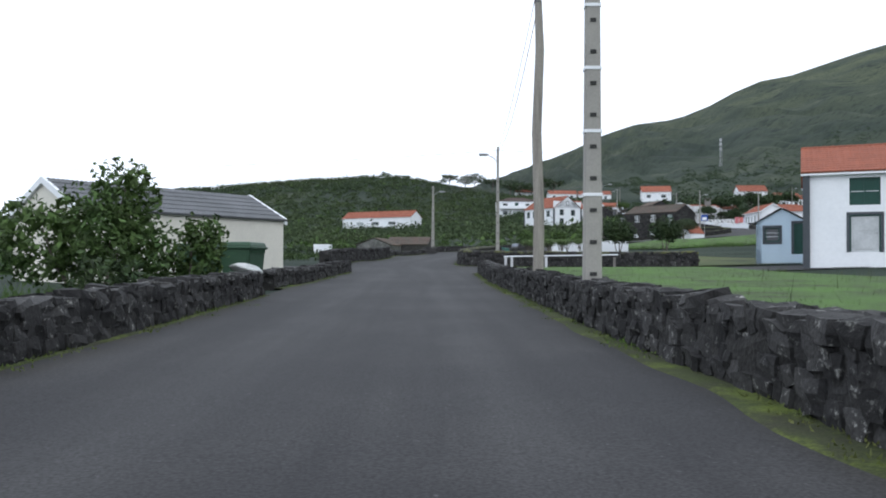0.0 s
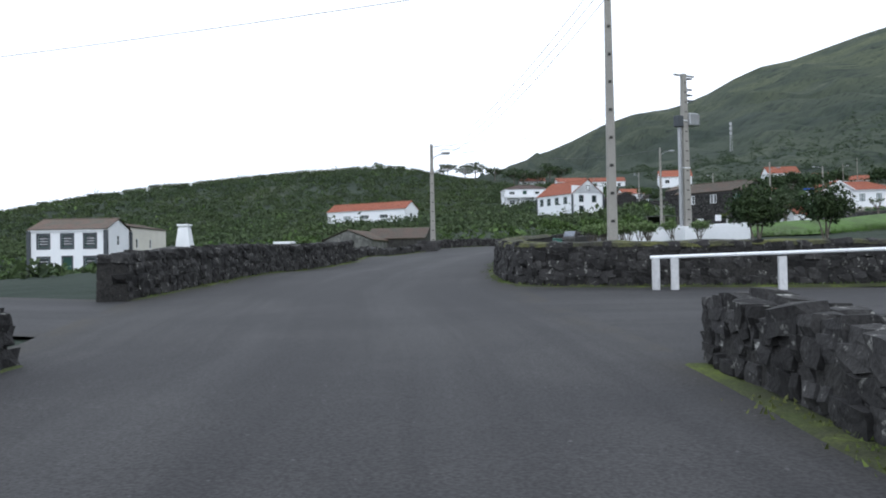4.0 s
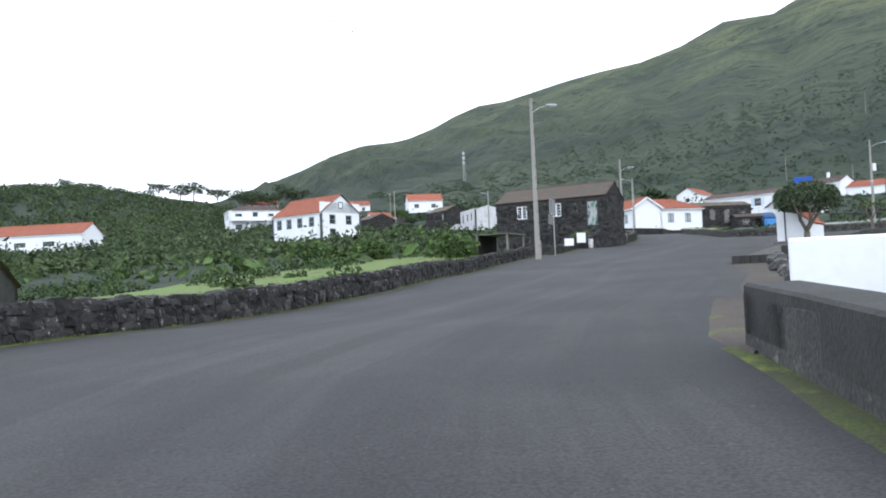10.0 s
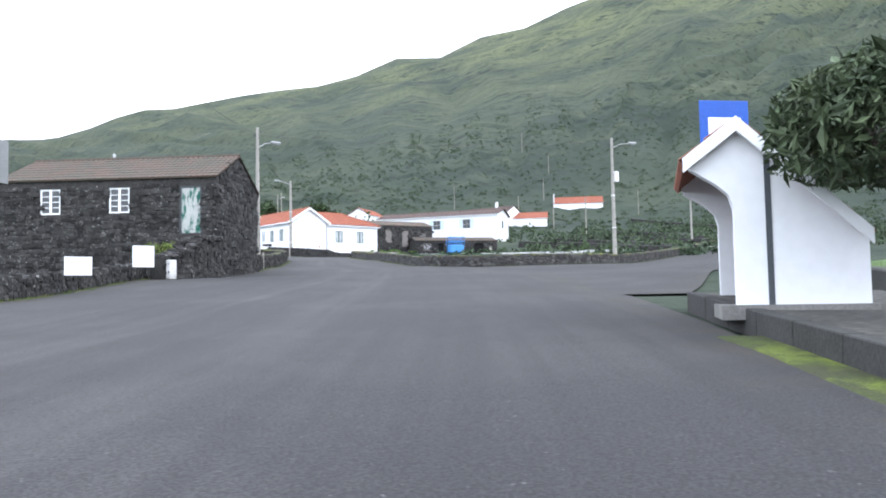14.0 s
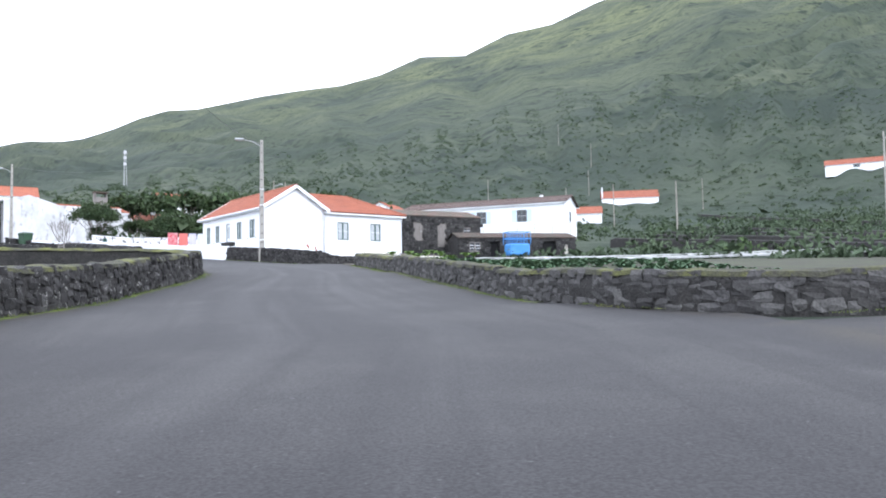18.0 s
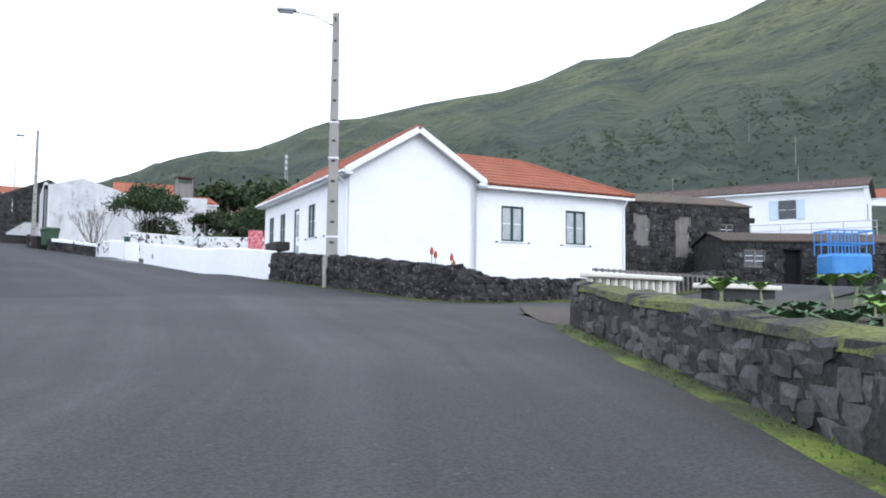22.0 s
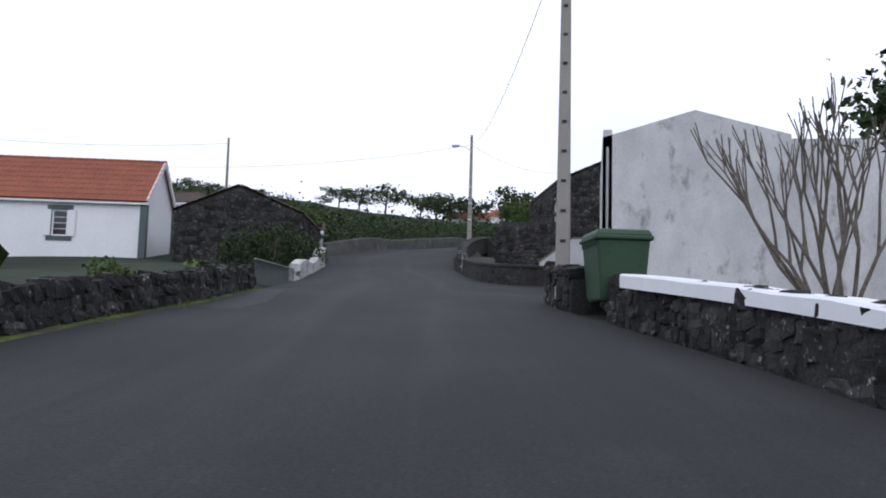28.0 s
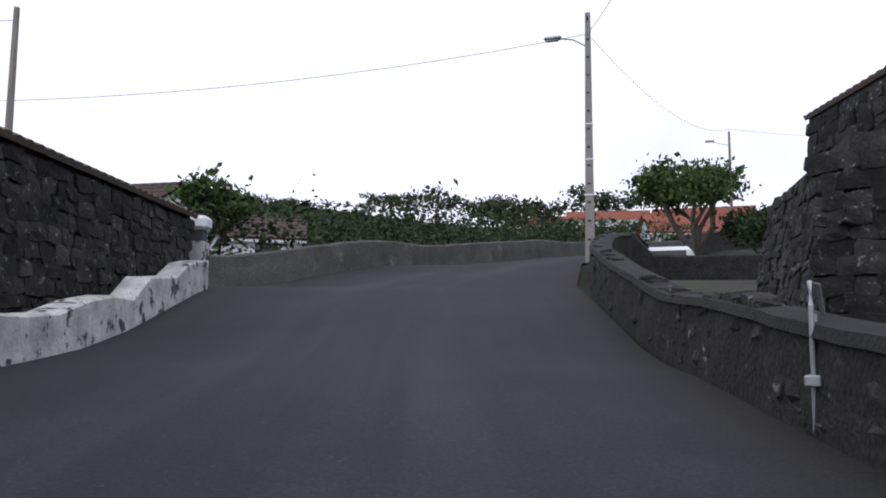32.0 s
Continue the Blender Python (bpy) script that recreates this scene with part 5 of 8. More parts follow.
for (x0, z0), (x1, z1) in (((-2.62, 0.42), (-1.15, 1.49)), ((-1.15, 1.49), (0, 1.49))):
    q = [bm.verts.new((x, y, z + dz)) for x, z in ((x0, z0), (x1, z1)) for y, dz in ((-0.03, 0.004), (0.25, 0.004), (0.25, 0.07), (-0.03, 0.07))]
    for f_ in ((0, 1, 2, 3), (7, 6, 5, 4), (0, 4, 5, 1), (1, 5, 6, 2), (2, 6, 7, 3), (3, 7, 4, 0)):
        bm.faces.new([q[i] for i in f_])
bmesh.ops.recalc_face_normals(bm, faces=bm.faces)
part("coping", bm, CEMENT, STAIR, "grey cement coping")
for k in range(7):
    part("step", bx(-2.5 + k * 0.25, 0.0, 0.22, 1.4, -0.6 + k * 0.17 if k else -0.7, -0.43 + k * 0.17 + 0.2), CEMENT, STAIR)
STONE_BARN = cottage("stone_barn", (61.28, 244.0, 14.9), 105, 7.9, 5.9, 4.95, 6.3, RUBBLE, OLD_TILE, "roofless-looking dark stone barn with a pale boarded window",
                     {"b": [("d", 6.55, 2.95, 0.62, 1.35, {"leaf": PALE_DOOR, "frame": GREY_WOOD}), W(3.2, 3.65, 0.5, 0.65, frame=GREY_WOOD)]}, over=0.05, gutter=False, category="barn", cap=False)
BUT = thing("stone_annex", (58.0, 240.0, 14.8), 0, "low battered stone annex against the barn", "outbuilding")
bm = bmesh.new()
lo = [bm.verts.new((x, y, -1.2)) for x, y in ((-2.0, -0.1), (1.55, -1.25), (1.4, 3.0), (-2.3, 4.4))]
hi = [bm.verts.new((x, y, z)) for x, y, z in ((-1.45, 0.0, 3.0), (1.55, -0.95, 2.9), (1.3, 3.0, 3.0), (-1.7, 4.2, 2.9))]
bm.faces.new(hi)
for i in range(4):
    bm.faces.new((lo[i], lo[(i + 1) % 4], hi[(i + 1) % 4], hi[i]))
bmesh.ops.recalc_face_normals(bm, faces=bm.faces)
part("wall", bm, RUBBLE, BUT)
OUTHOUSE = cottage("stone_outhouse", (43.05, 239.6, 14.8), 103, 7.5, 6.2, 2.95, 4.25, RUBBLE, OLD_TILE, "black basalt outhouse with a lichen-spotted tile roof", over=0.1, gutter=False, category="outbuilding", cap=False)
cottage("bend_house", (36.4, 263.0, 17.5), 25, 4, 4, 2.2, 3.3, WHITE, BROWN_TILE, "white cottage with a grey roof behind a hedge", {"f": [W(2, 0.9, 1, 1)]}, chimney=(-1.6, -1.2, 4.5))
cottage("orange_roof_house", (57.2, 290, gz(57.2, 290) - 0.9), 10, 7, 6, 2.4, 4.0, WHITE, TILE, "long white house with orange roofs behind trees", {"f": [W(1.2, 1, 1.4, 1.2), W(5, 1, 1.4, 1.2)]})

# ---- plastered garden walls ----


def plain_wall(name, line, height, thick, material, label, lift=0.0, side=1, category="garden wall"):
    pts = resample(line, 0.8)
    bm = bmesh.new()
    rings = []
    for i, p in enumerate(pts):
        d = (pts[min(i + 1, len(pts) - 1)] - pts[max(i - 1, 0)]).normalized()
        nrm = Vector((d.y, -d.x)) * side
        h = height(i / (len(pts) - 1)) if callable(height) else height
        z0 = gz(p.x, p.y) + lift
        rings.append([bm.verts.new((p.x + nrm.x * a, p.y + nrm.y * a, z0 + z)) for a, z in ((0, -0.4), (0, h - 0.03), (0.03, h), (thick - 0.03, h), (thick, h - 0.03), (thick, -0.4))])
    for a, b in zip(rings, rings[1:]):
        for k in range(5):
            bm.faces.new((a[k], b[k], b[k + 1], a[k + 1]))
    bm.faces.new(rings[0]), bm.faces.new(rings[-1][::-1])
    bmesh.ops.recalc_face_normals(bm, faces=bm.faces)
    me = bpy.data.meshes.new(name)
    bm.to_mesh(me)
    bm.free()
    me.materials.append(material)
    return tagged(new(name, me), label, category, "", "structure")


plain_wall("garden_wall", [(66.75, 179.8), (66.3, 183), (65.3, 190.3), (64.95, 195.5)], 1.02, 0.25, WHITE, "smooth white plastered garden wall along the road")
plain_wall("garden_wall_gate", [(64.92, 199.0), (64.65, 200.2)], 1.0, 0.3, WHITE, "short white plastered wall beside the garden gate")
SPECKLE = mat("half_painted_stone", (0.74, 0.75, 0.76), (0.68, 0.69, 0.7), 0.8, 30, 0.85, 0.3, 0.06, patch=(0.03, 0.03, 0.031), patch_scale=3.0, patch_at=(0.545, 0.565))
plain_wall("garden_wall_curve", [(64.6, 200.3), (64.45, 202.4), (64.2, 204)], 1.02, 0.3, WHITE, "white plastered wall curving down to the stone wall")
plain_wall("garden_wall_speckled", [(64.18, 204.05), (63.7, 206.0)], 0.98, 0.32, SPECKLE, "stone wall with dark stones left bare in white paint")
add_wall("ww2", [(63.7, 206.05), (62.3, 210.2)], 0.72, 0.4, None, "black stone wall capped with white paint")
plain_wall("wall_cap_white", [(63.7, 206.05), (62.3, 210.2), (61.5, 212.3)], lambda u: -0.2 + 0.03 * math.sin(40 * u) * math.sin(13 * u), 0.44, WHITE, "band of white paint on top of the stone wall", 1.02)
plain_wall("garden_wall_rear", [(65.4, 206.3), (72, 211.2), (82, 213.4)], 1.3, 0.3, SPECKLE, "white garden wall with bare dark stones behind the yard", 0.4)
plain_wall("white_yard_wall", [(10.06, 82.58), (13, 80.4), (17, 77.8)], 1.02, 0.22, WHITE, "white garden wall behind leafy shrubs")
BAND = mat("flaking_whitewash", (0.62, 0.62, 0.61), (0.36, 0.36, 0.35), 2.5, 20, 0.9, 0.5, 0.12, patch=(0.06, 0.06, 0.06), patch_scale=3.2, patch_at=(0.555, 0.60))
plain_wall("whitewashed_low_wall", rounded([(51.95, 223.8), (50.35, 229.3), (48.7, 235)], 1), lambda u: 0.5 + 0.1 * math.sin(9 * u) + 0.35 * max(0, u - 0.8) * 5, 0.35, BAND, "low garden wall in flaking whitewash", 0, -1)
plain_wall("whitewashed_band", [(48.75, 235), (47.4, 239), (45.6, 244.1)], lambda u: 0.55 + 0.08 * math.sin(23 * u) + 0.10 * math.sin(61 * u) * math.sin(17 * u), 0.4, BAND, "flaking white band at the foot of the stone outhouse", 0, -1)
PIL = thing("gate_pillar", (45.0, 244.6, gz(45, 244.6) - 0.4), 14, "white gate pillar with a moulded cap", "pillar")
part("shaft", bx(-0.2, 0.2, -0.2, 0.2, -0.2, 1.35, bevel=0.02), BAND, PIL)
part("neck", bx(-0.15, 0.15, -0.15, 0.15, 1.35, 1.6), GREY_TRIM, PIL)
part("cap", bx(-0.24, 0.24, -0.24, 0.24, 1.6, 1.9, bevel=0.07), WHITE, PIL)

# ---- bus shelter on its raised pavement ----
PAVE = mat("stone_setts", (0.050, 0.049, 0.046), (0.072, 0.071, 0.062), 0.7, 9, 0.9, 0.8, 0.4, patch=(0.10, 0.10, 0.09), patch_scale=1.5, patch_at=(0.6, 0.72))
KERB = mat("kerb_cement", (0.050, 0.050, 0.049), (0.036, 0.037, 0.034), 1.2, 25, 0.92, 0.4, 0.2)
PA, PB, PC, PD = Vector((19.2, 95.0)), Vector((32.3, 106.9)), Vector((34.3, 104.6)), Vector((20.15, 93.95))


def platform_point(u, v):
    return PA.lerp(PB, u).lerp(PD.lerp(PC, u), v)


def platform_z(p):
    u = (p - PA).dot((PB - PA).normalized()) / (PB - PA).length
    e = PA.lerp(PB, u)
    return gz(e.x, e.y) + 0.26


STAINED = mat("stained_render", (0.042, 0.042, 0.042), (0.062, 0.063, 0.058), 1.6, 22, 0.93, 0.7, 0.35, patch=(0.15, 0.15, 0.14), patch_scale=2.6, patch_at=(0.60, 0.68))
plain_wall("slab_wall", rounded([(4.36, 73.6), (4.8, 75.0), (5.6, 76.7), (6.75, 78.9), (7.55, 80.5)], 1), lambda u: 0.56 + 0.02 * math.sin(21 * u), 0.5, STAINED, "low wall of stained render with a flat slab top")
plain_wall("slab_wall_top", [(5.72, 76.95), (6.73, 78.86), (7.53, 80.46)], 0.1, 0.56, KERB, "flat grey slab along the low wall", 0.55)
ribbon("earth_patch", [(3.5, 70.0, 3.05, 69.9), (3.85, 71.0, 3.1, 70.7), (4.3, 72.3, 3.3, 71.6), (4.7, 73.4, 3.95, 72.9), (4.45, 73.7, 4.3, 73.7)], EARTH, 0.04, 6, 0.4, "brown earth with moss beside the railing", "verge", 0.09)
ribbon("earth_patch_far", [(7.7, 80.4, 7.2, 80.0), (8.9, 81.2, 7.75, 81.5), (10.2, 82.4, 8.9, 83.0), (11.6, 84.6, 10.7, 85.2)], EARTH, 0.035, 6, 0.4, "brown earth at the end of the low wall", "verge", 0.07)
verge(rounded([(4.36, 73.6), (4.8, 75.0), (5.6, 76.7), (6.75, 78.9), (7.55, 80.5)], 1), 1, 0.2, 0.35, MOSS, "strip of moss and grass at the foot of a wall")
PLAT = thing("pavement", (0, 0, 0), 0, "raised grey pavement with a cement kerb", "pavement", "", "structure")
bm = bmesh.new()
for v0, v1, drop in ((0.055, 0.96, 0.012),):
    n = 16
    rows_ = [[bm.verts.new((*platform_point(i / n, v), platform_z(platform_point(i / n, v)) - drop)) for v in np.linspace(v0, v1, 5)] for i in range(n + 1)]
    for a, b in zip(rows_, rows_[1:]):
        for k in range(4):
            bm.faces.new((a[k], a[k + 1], b[k + 1], b[k]))
part("paving", bm, PAVE, PLAT)
n = 15
for i in range(n):
    a, b = platform_point(i / n, 0), platform_point((i + 1) / n, 0)
    d = (b - a).normalized()
    m = Matrix.Translation((*a.lerp(b, 0.5), platform_z(a.lerp(b, 0.5)))) @ pose(0, 0, 0, 0, 0, math.degrees(math.atan2(d.y, d.x))) @ pose(0, 0, 0, 0, -math.degrees(math.atan2(platform_z(b) - platform_z(a), (b - a).length)), 0)
    k = part("kerbstone", bx(-(b - a).length / 2 + 0.006, (b - a).length / 2 - 0.006, 0, -0.2, -0.5, 0.01, bevel=0.012), KERB, PLAT)
    k.matrix_basis = m
for i in range(5):
    a, b = platform_point(0, i / 5), platform_point(0, (i + 1) / 5)
    d = (b - a).normalized()
    k = part("kerbstone", bx(-(b - a).length / 2 + 0.006, (b - a).length / 2 - 0.006, -0.02, 0.18, -0.55, 0.012, bevel=0.012), KERB, PLAT)
    k.matrix_basis = Matrix.Translation((*a.lerp(b, 0.5), platform_z(a.lerp(b, 0.5)))) @ pose(0, 0, 0, 0, 0, math.degrees(math.atan2(d.y, d.x)))
plain_wall("pavement_wall", [(20.3, 94.0), (23.4, 96.3), (28.0, 99.6), (34.5, 104.6), (44, 110), (55, 115.2), (80, 126)], 0.42, 0.3, KERB, "low cement wall behind the pavement", 0.1)
SH = thing("bus_shelter", (30.0, 104.9, platform_z(Vector((30.5, 104.9))) - 0.01), -148, "white bus shelter with an orange tile roof and sloping back", "bus shelter")
# local x along the front, y from the front to the back
side = [(0.0, 0.0), (1.48, 0.0), (1.48, 0.8), (0.12, 2.16), (-0.1, 2.16), (-0.52, 1.82), (-0.5, 1.72), (-0.2, 1.52), (-0.05, 1.38), (0.0, 1.2)]
for x in (-2.7, -0.2):
    bm = bmesh.new()
    q = [bm.verts.new((x + dx, y, z)) for dx in (0, 0.2) for y, z in side]
    n7 = len(side)
    bm.faces.new(q[:n7]), bm.faces.new(q[n7:][::-1])
    for i in range(n7):
        bm.faces.new((q[i], q[n7 + i], q[n7 + (i + 1) % n7], q[(i + 1) % n7]))
    bmesh.ops.recalc_face_normals(bm, faces=bm.faces)
    part("side_wall", bm, WHITE, SH)
part("back_wall", bx(-2.5, -0.2, 1.3, 1.478, 0, 0.82), WHITE, SH)
part("bench", bx(-2.5, -0.2, 0.85, 1.3, 0.0, 0.45), CEMENT, SH)
part("corner_strip", bx(-0.01, 0.012, 0.36, 0.43, 0.0, 1.9), GREY_TRIM, SH)
part("plinth", bx(-2.8, 0.08, -0.18, 1.55, -0.15, 0.03), CEMENT, SH)
roof_slope(SH, 2.9, 0.78, pose(-1.35, 0.05, 2.24, 0, 0, 180), 0.66, TILE, 0.2, 0.3, 0.03)
roof_slope(SH, 2.9, 2.02, pose(-1.35, 0.05, 2.24, 0, 0, 0), 0.785, TILE, 0.2, 0.3, 0.03)
for y0, z0, y1, z1 in ((0.05, 2.26, -0.58, 1.78), (0.05, 2.26, 1.5, 0.84)):
    bm = bmesh.new()
    q = [bm.verts.new((x, y, z)) for x in (0.1, 0.16) for y, z in ((y0, z0 + 0.06), (y1, z1 + 0.06), (y1, z1 - 0.12), (y0, z0 - 0.12))]
    bm.faces.new(q[:4]), bm.faces.new(q[4:][::-1])
    for i in range(4):
        bm.faces.new((q[i], q[4 + i], q[4 + (i + 1) % 4], q[(i + 1) % 4]))
    bmesh.ops.recalc_face_normals(bm, faces=bm.faces)
    part("verge_board", bm, WHITE, SH)
SIGN_BLUE = mat("sign_blue", (0.02, 0.09, 0.42), None, 3, 30, 0.4, 0.0, 0.08)
BS = thing("bus_stop_sign", (33.7, 106.9, gz(33.7, 106.9)), -35, "blue bus stop sign with a white panel on a pole", "sign")
part("pole", tube(bmesh.new(), [(0, 0, 0), (0, 0, 3.5)], 0.035), METAL, BS)
part("panel", bx(-0.45, 0.45, -0.06, -0.036, 2.7, 3.5, bevel=0.008), SIGN_BLUE, BS)
part("white_field", bx(-0.3, 0.3, -0.07, -0.062, 2.78, 3.2), WHITE, BS)

# ---- poles, lamps and wires ----


def concrete_pole(at, height, turn=0.0, label="", bands=(), steps=True, width=0.26, lamp=None, name="utility_pole", category="utility pole", arms=True, pitch=0.62):
    """A square concrete pole with raised steps, coloured dark for their shadow; lamp: (turn, reach, height)."""
    ob = thing(name, at, turn, label or "grey concrete utility pole with steps", category)
    bm = bmesh.new()
    w0, w1 = width / 2, width / 2 * 0.55
    d0, d1 = w0 * 0.75, w1 * 0.75
    q = [bm.verts.new(p) for p in ((-w0, -d0, -0.6), (w0, -d0, -0.6), (w0, d0, -0.6), (-w0, d0, -0.6), (-w1, -d1, height), (w1, -d1, height), (w1, d1, height), (-w1, d1, height))]
    for f in ((0, 1, 5, 4), (1, 2, 6, 5), (2, 3, 7, 6), (3, 0, 4, 7), (4, 5, 6, 7)):
        bm.faces.new([q[i] for i in f])
    bmesh.ops.bevel(bm, geom=[e for e in bm.edges if abs(e.verts[0].co.z - e.verts[1].co.z) > 1], offset=0.025, segments=1, affect="EDGES")
    part("shaft", bm, CONCRETE, ob)
    if steps:
        z = 0.7
        while z < height - 0.6:
            u = z / height
            h = w0 + (w1 - w0) * u
            y = -(d0 + (d1 - d0) * u)
            # small raised ledge; its shadow is put into the dark colour
            part("step_slot", bx(-h * 0.38, h * 0.38, y - 0.012, y + 0.05, z, z + 0.06), KERB, ob)
            z += pitch
    for z in bands:
        u = z / height
        h = w0 + (w1 - w0) * u + 0.008
        d = d0 + (d1 - d0) * u + 0.008
        part("steel_band", bx(-h, h, -d, d, z, z + 0.05), WHITE, ob)
    if arms:
        part("insulator", tube(bmesh.new(), [(0, -0.12, height - 0.25), (0.0, -0.3, height - 0.25)], 0.035, 6), GREY_TRIM, ob)
        part("insulator", tube(bmesh.new(), [(0.05, 0.1, height - 0.45), (0.05, 0.28, height - 0.45)], 0.035, 6), GREY_TRIM, ob)
    if lamp:
        a, reach, lz = lamp
        c, s = math.cos(radians(a)), math.sin(radians(a))
        lo = new("lamp_arm")
        lo.parent = ob
        part("bracket", tube(bmesh.new(), [(0, 0, lz), (c * reach * 0.5, s * reach * 0.5, lz + 0.32), (c * reach, s * reach, lz + 0.42)], 0.025, 6), METAL, lo)
        hd = bmesh.new()
        box(hd, -0.3, 0.3, -0.11, 0.11, -0.05, 0.07, bevel=0.04)
        h = part("lamp_head", hd, METAL, lo, "grey street lamp head")
        h.matrix_basis = Matrix.Translation((c * (reach + 0.2), s * (reach + 0.2), lz + 0.44)) @ pose(0, 0, 0, 0, 0, a)
        g = part("lamp_glass", bx(-0.2, 0.25, -0.08, 0.08, -0.09, -0.05, bevel=0.015), PALE_GLASS, lo)
        g.matrix_basis = h.matrix_basis
    return ob


def wire(a, b, sag, r=0.0095, name="overhead_wire", label="thin dark overhead cable between poles"):
    a, b = Vector(a), Vector(b)
    n = 14
    pts = [a.lerp(b, i / n) - Vector((0, 0, sag * 4 * (i / n) * (1 - i / n))) for i in range(n + 1)]
    bm = bmesh.new()
    tube(bm, pts, r, 4, cap=False)
    return tagged(part(name, bm, WIRE), label, "cable", "overhead wires")


concrete_pole((2.13, 12.35, gz(2.13, 12.35)), 10.0, 0, "pale concrete utility pole with steps and white bands", (1.95, 2.95, 3.95, 4.95), width=0.30, pitch=0.5)
WP = thing("wooden_pole", (1.95, 18.9, gz(1.95, 18.9)), 0, "crooked weathered wooden utility pole beside the wall", "utility pole")
part("shaft", tube(bmesh.new(), [(0, 0, -0.5), (0.03, 0, 2.0), (-0.03, 0.03, 4.0), (0.04, 0, 6.0), (0.0, 0.02, 7.2)], [0.145, 0.13, 0.12, 0.11, 0.09], 10), WOOD_POLE, WP)
part("cap", tube(bmesh.new(), [(0.0, 0.02, 7.15), (0, 0.02, 7.3)], [0.1, 0.06], 8), GREY_TRIM, WP)
concrete_pole((2.45, 47.2, gz(2.45, 47.2)), 7.2, 0, "concrete pole with a street lamp inside the curved wall", lamp=(195, 0.7, 6.25), width=0.24)
concrete_pole((-2.52, 81.4, gz(-2.52, 81.4)), 7.05, 10, "tapered concrete pole with a street lamp on a stone plinth", lamp=(-20, 0.75, 6.0), width=0.34)
PLN = thing("pole_plinth", (-2.85, 80.85, gz(-2.85, 80.85)), 22, "dressed stone plinth at the foot of the pole", "plinth")
for k in range(4):
    for j in range(3):
        part("block", bx(-0.7 + j * 0.46 + 0.22 * (k % 2) - 0.1, -0.7 + j * 0.46 + 0.22 * (k % 2) + 0.34, -0.35, 0.35, k * 0.2 - 0.1, k * 0.2 + 0.09, bevel=0.012), BLOCK, PLN)
concrete_pole((20.75, 112.5, gz(20.75, 112.5)), 8.8, 40, "white-grey concrete pole with a lamp behind the low wall", lamp=(-45, 1.0, 8.0), width=0.3)
concrete_pole((43.4, 140.3, gz(43.4, 140.3)), 8.2, 40, "concrete pole with a street lamp at the corner of the hut", lamp=(-40, 1.0, 7.0), width=0.3)
concrete_pole((67.4, 175.72, gz(67.4, 175.72)), 8.45, -25, "concrete pole with steps and a street lamp beside the wall", (1.5, 3.9, 5.0), lamp=(185, 1.3, 8.0), width=0.37)
concrete_pole((60.5, 216.3, gz(60.5, 216.3)), 8.5, 0, "concrete pole with steps and a lamp at the lane corner", lamp=(170, 0.9, 7.6), width=0.32)
concrete_pole((52.3, 256.0, gz(52.3, 256.0)), 8.5, 0, "concrete pole with a street lamp at the bend", (2.2, 3.4, 4.6), lamp=(175, 1.0, 7.3), width=0.32)
concrete_pole((65.5, 131.4, 7.3), 8.2, 0, "pale concrete pole with a lamp and meter box", (2.0, 4.2), lamp=(-20, 1.5, 7.5), width=0.28)
concrete_pole((110.5, 151.2, 12.0), 7.8, 0, "distant concrete pole with a street lamp on the side road", lamp=(-20, 1.5, 7.2), width=0.24, steps=False)
part("meter_box", bx(0.1, 0.45, -0.2, 0.1, 5.2, 5.9, bevel=0.02), WHITE, [o for o in scene.objects if o.name.startswith("utility_pole")][-2])
for x, y, h, lamp in ((37.7, 246.8, 7.6, None), (136.9, 187.3, 7.6, None), (150, 150, 7.5, (-20, 1.4, 7)), (59.6, 287, 8.6, (180, 1.3, 7.6)), (-44.5, 93, 5.4, None), 
                      (118, 262, 9, None), (98, 230, 8.0, (0, 1.2, 7.2)), (230, 320, 9, None), (200, 260, 9, None), (260, 300, 9, None), (300, 330, 10, None), (250, 250, 9, None),
                      (180, 230, 9, None), (350, 390, 12, None)):
    ob = thing("wooden_pole", (x, y, gz(x, y)), 0, "slim grey wooden pole carrying wires", "utility pole", "slim poles")
    part("shaft", tube(bmesh.new(), [(0, 0, -0.5), (0.02, 0, h * 0.5), (0, 0, h)], [0.11, 0.1, 0.075], 8), WOOD_POLE, ob)
    if lamp:
        part("lamp_arm", tube(bmesh.new(), [(0, 0, lamp[2]), (lamp[1] * math.cos(radians(lamp[0])), lamp[1] * math.sin(radians(lamp[0])), lamp[2] + 0.35)], 0.025, 5), METAL, ob)
        c = lamp[1] * math.cos(radians(lamp[0]))
        part("lamp_head", bx(c - 0.3, c + 0.3, -0.1, 0.1, lamp[2] + 0.3, lamp[2] + 0.45, bevel=0.03), METAL, ob)
# transformer mast
TM = concrete_pole((13.6, 79.4, gz(13.6, 79.4)), 10.6, 30, "tall pale lattice-slotted mast carrying a transformer", (4.6, 7.6), width=0.62, name="transformer_mast", arms=False)
part("transformer", bx(0.15, 0.95, -0.35, 0.35, 7.3, 8.1, bevel=0.05), METAL, TM, "grey transformer box")
for k in range(5):
    part("fin", bx(0.97, 1.05, -0.3 + k * 0.14, -0.27 + k * 0.14, 7.35, 8.0), METAL, TM)
for z in (8.9, 9.25, 9.6, 10.3):
    part("insulator", tube(bmesh.new(), [(0.1, 0, z), (0.75, 0, z + 0.05)], [0.09, 0.05], 8), GREY_TRIM, TM)
part("crossarm", bx(-0.8, 0.9, -0.06, 0.06, 10.45, 10.55), METAL, TM)
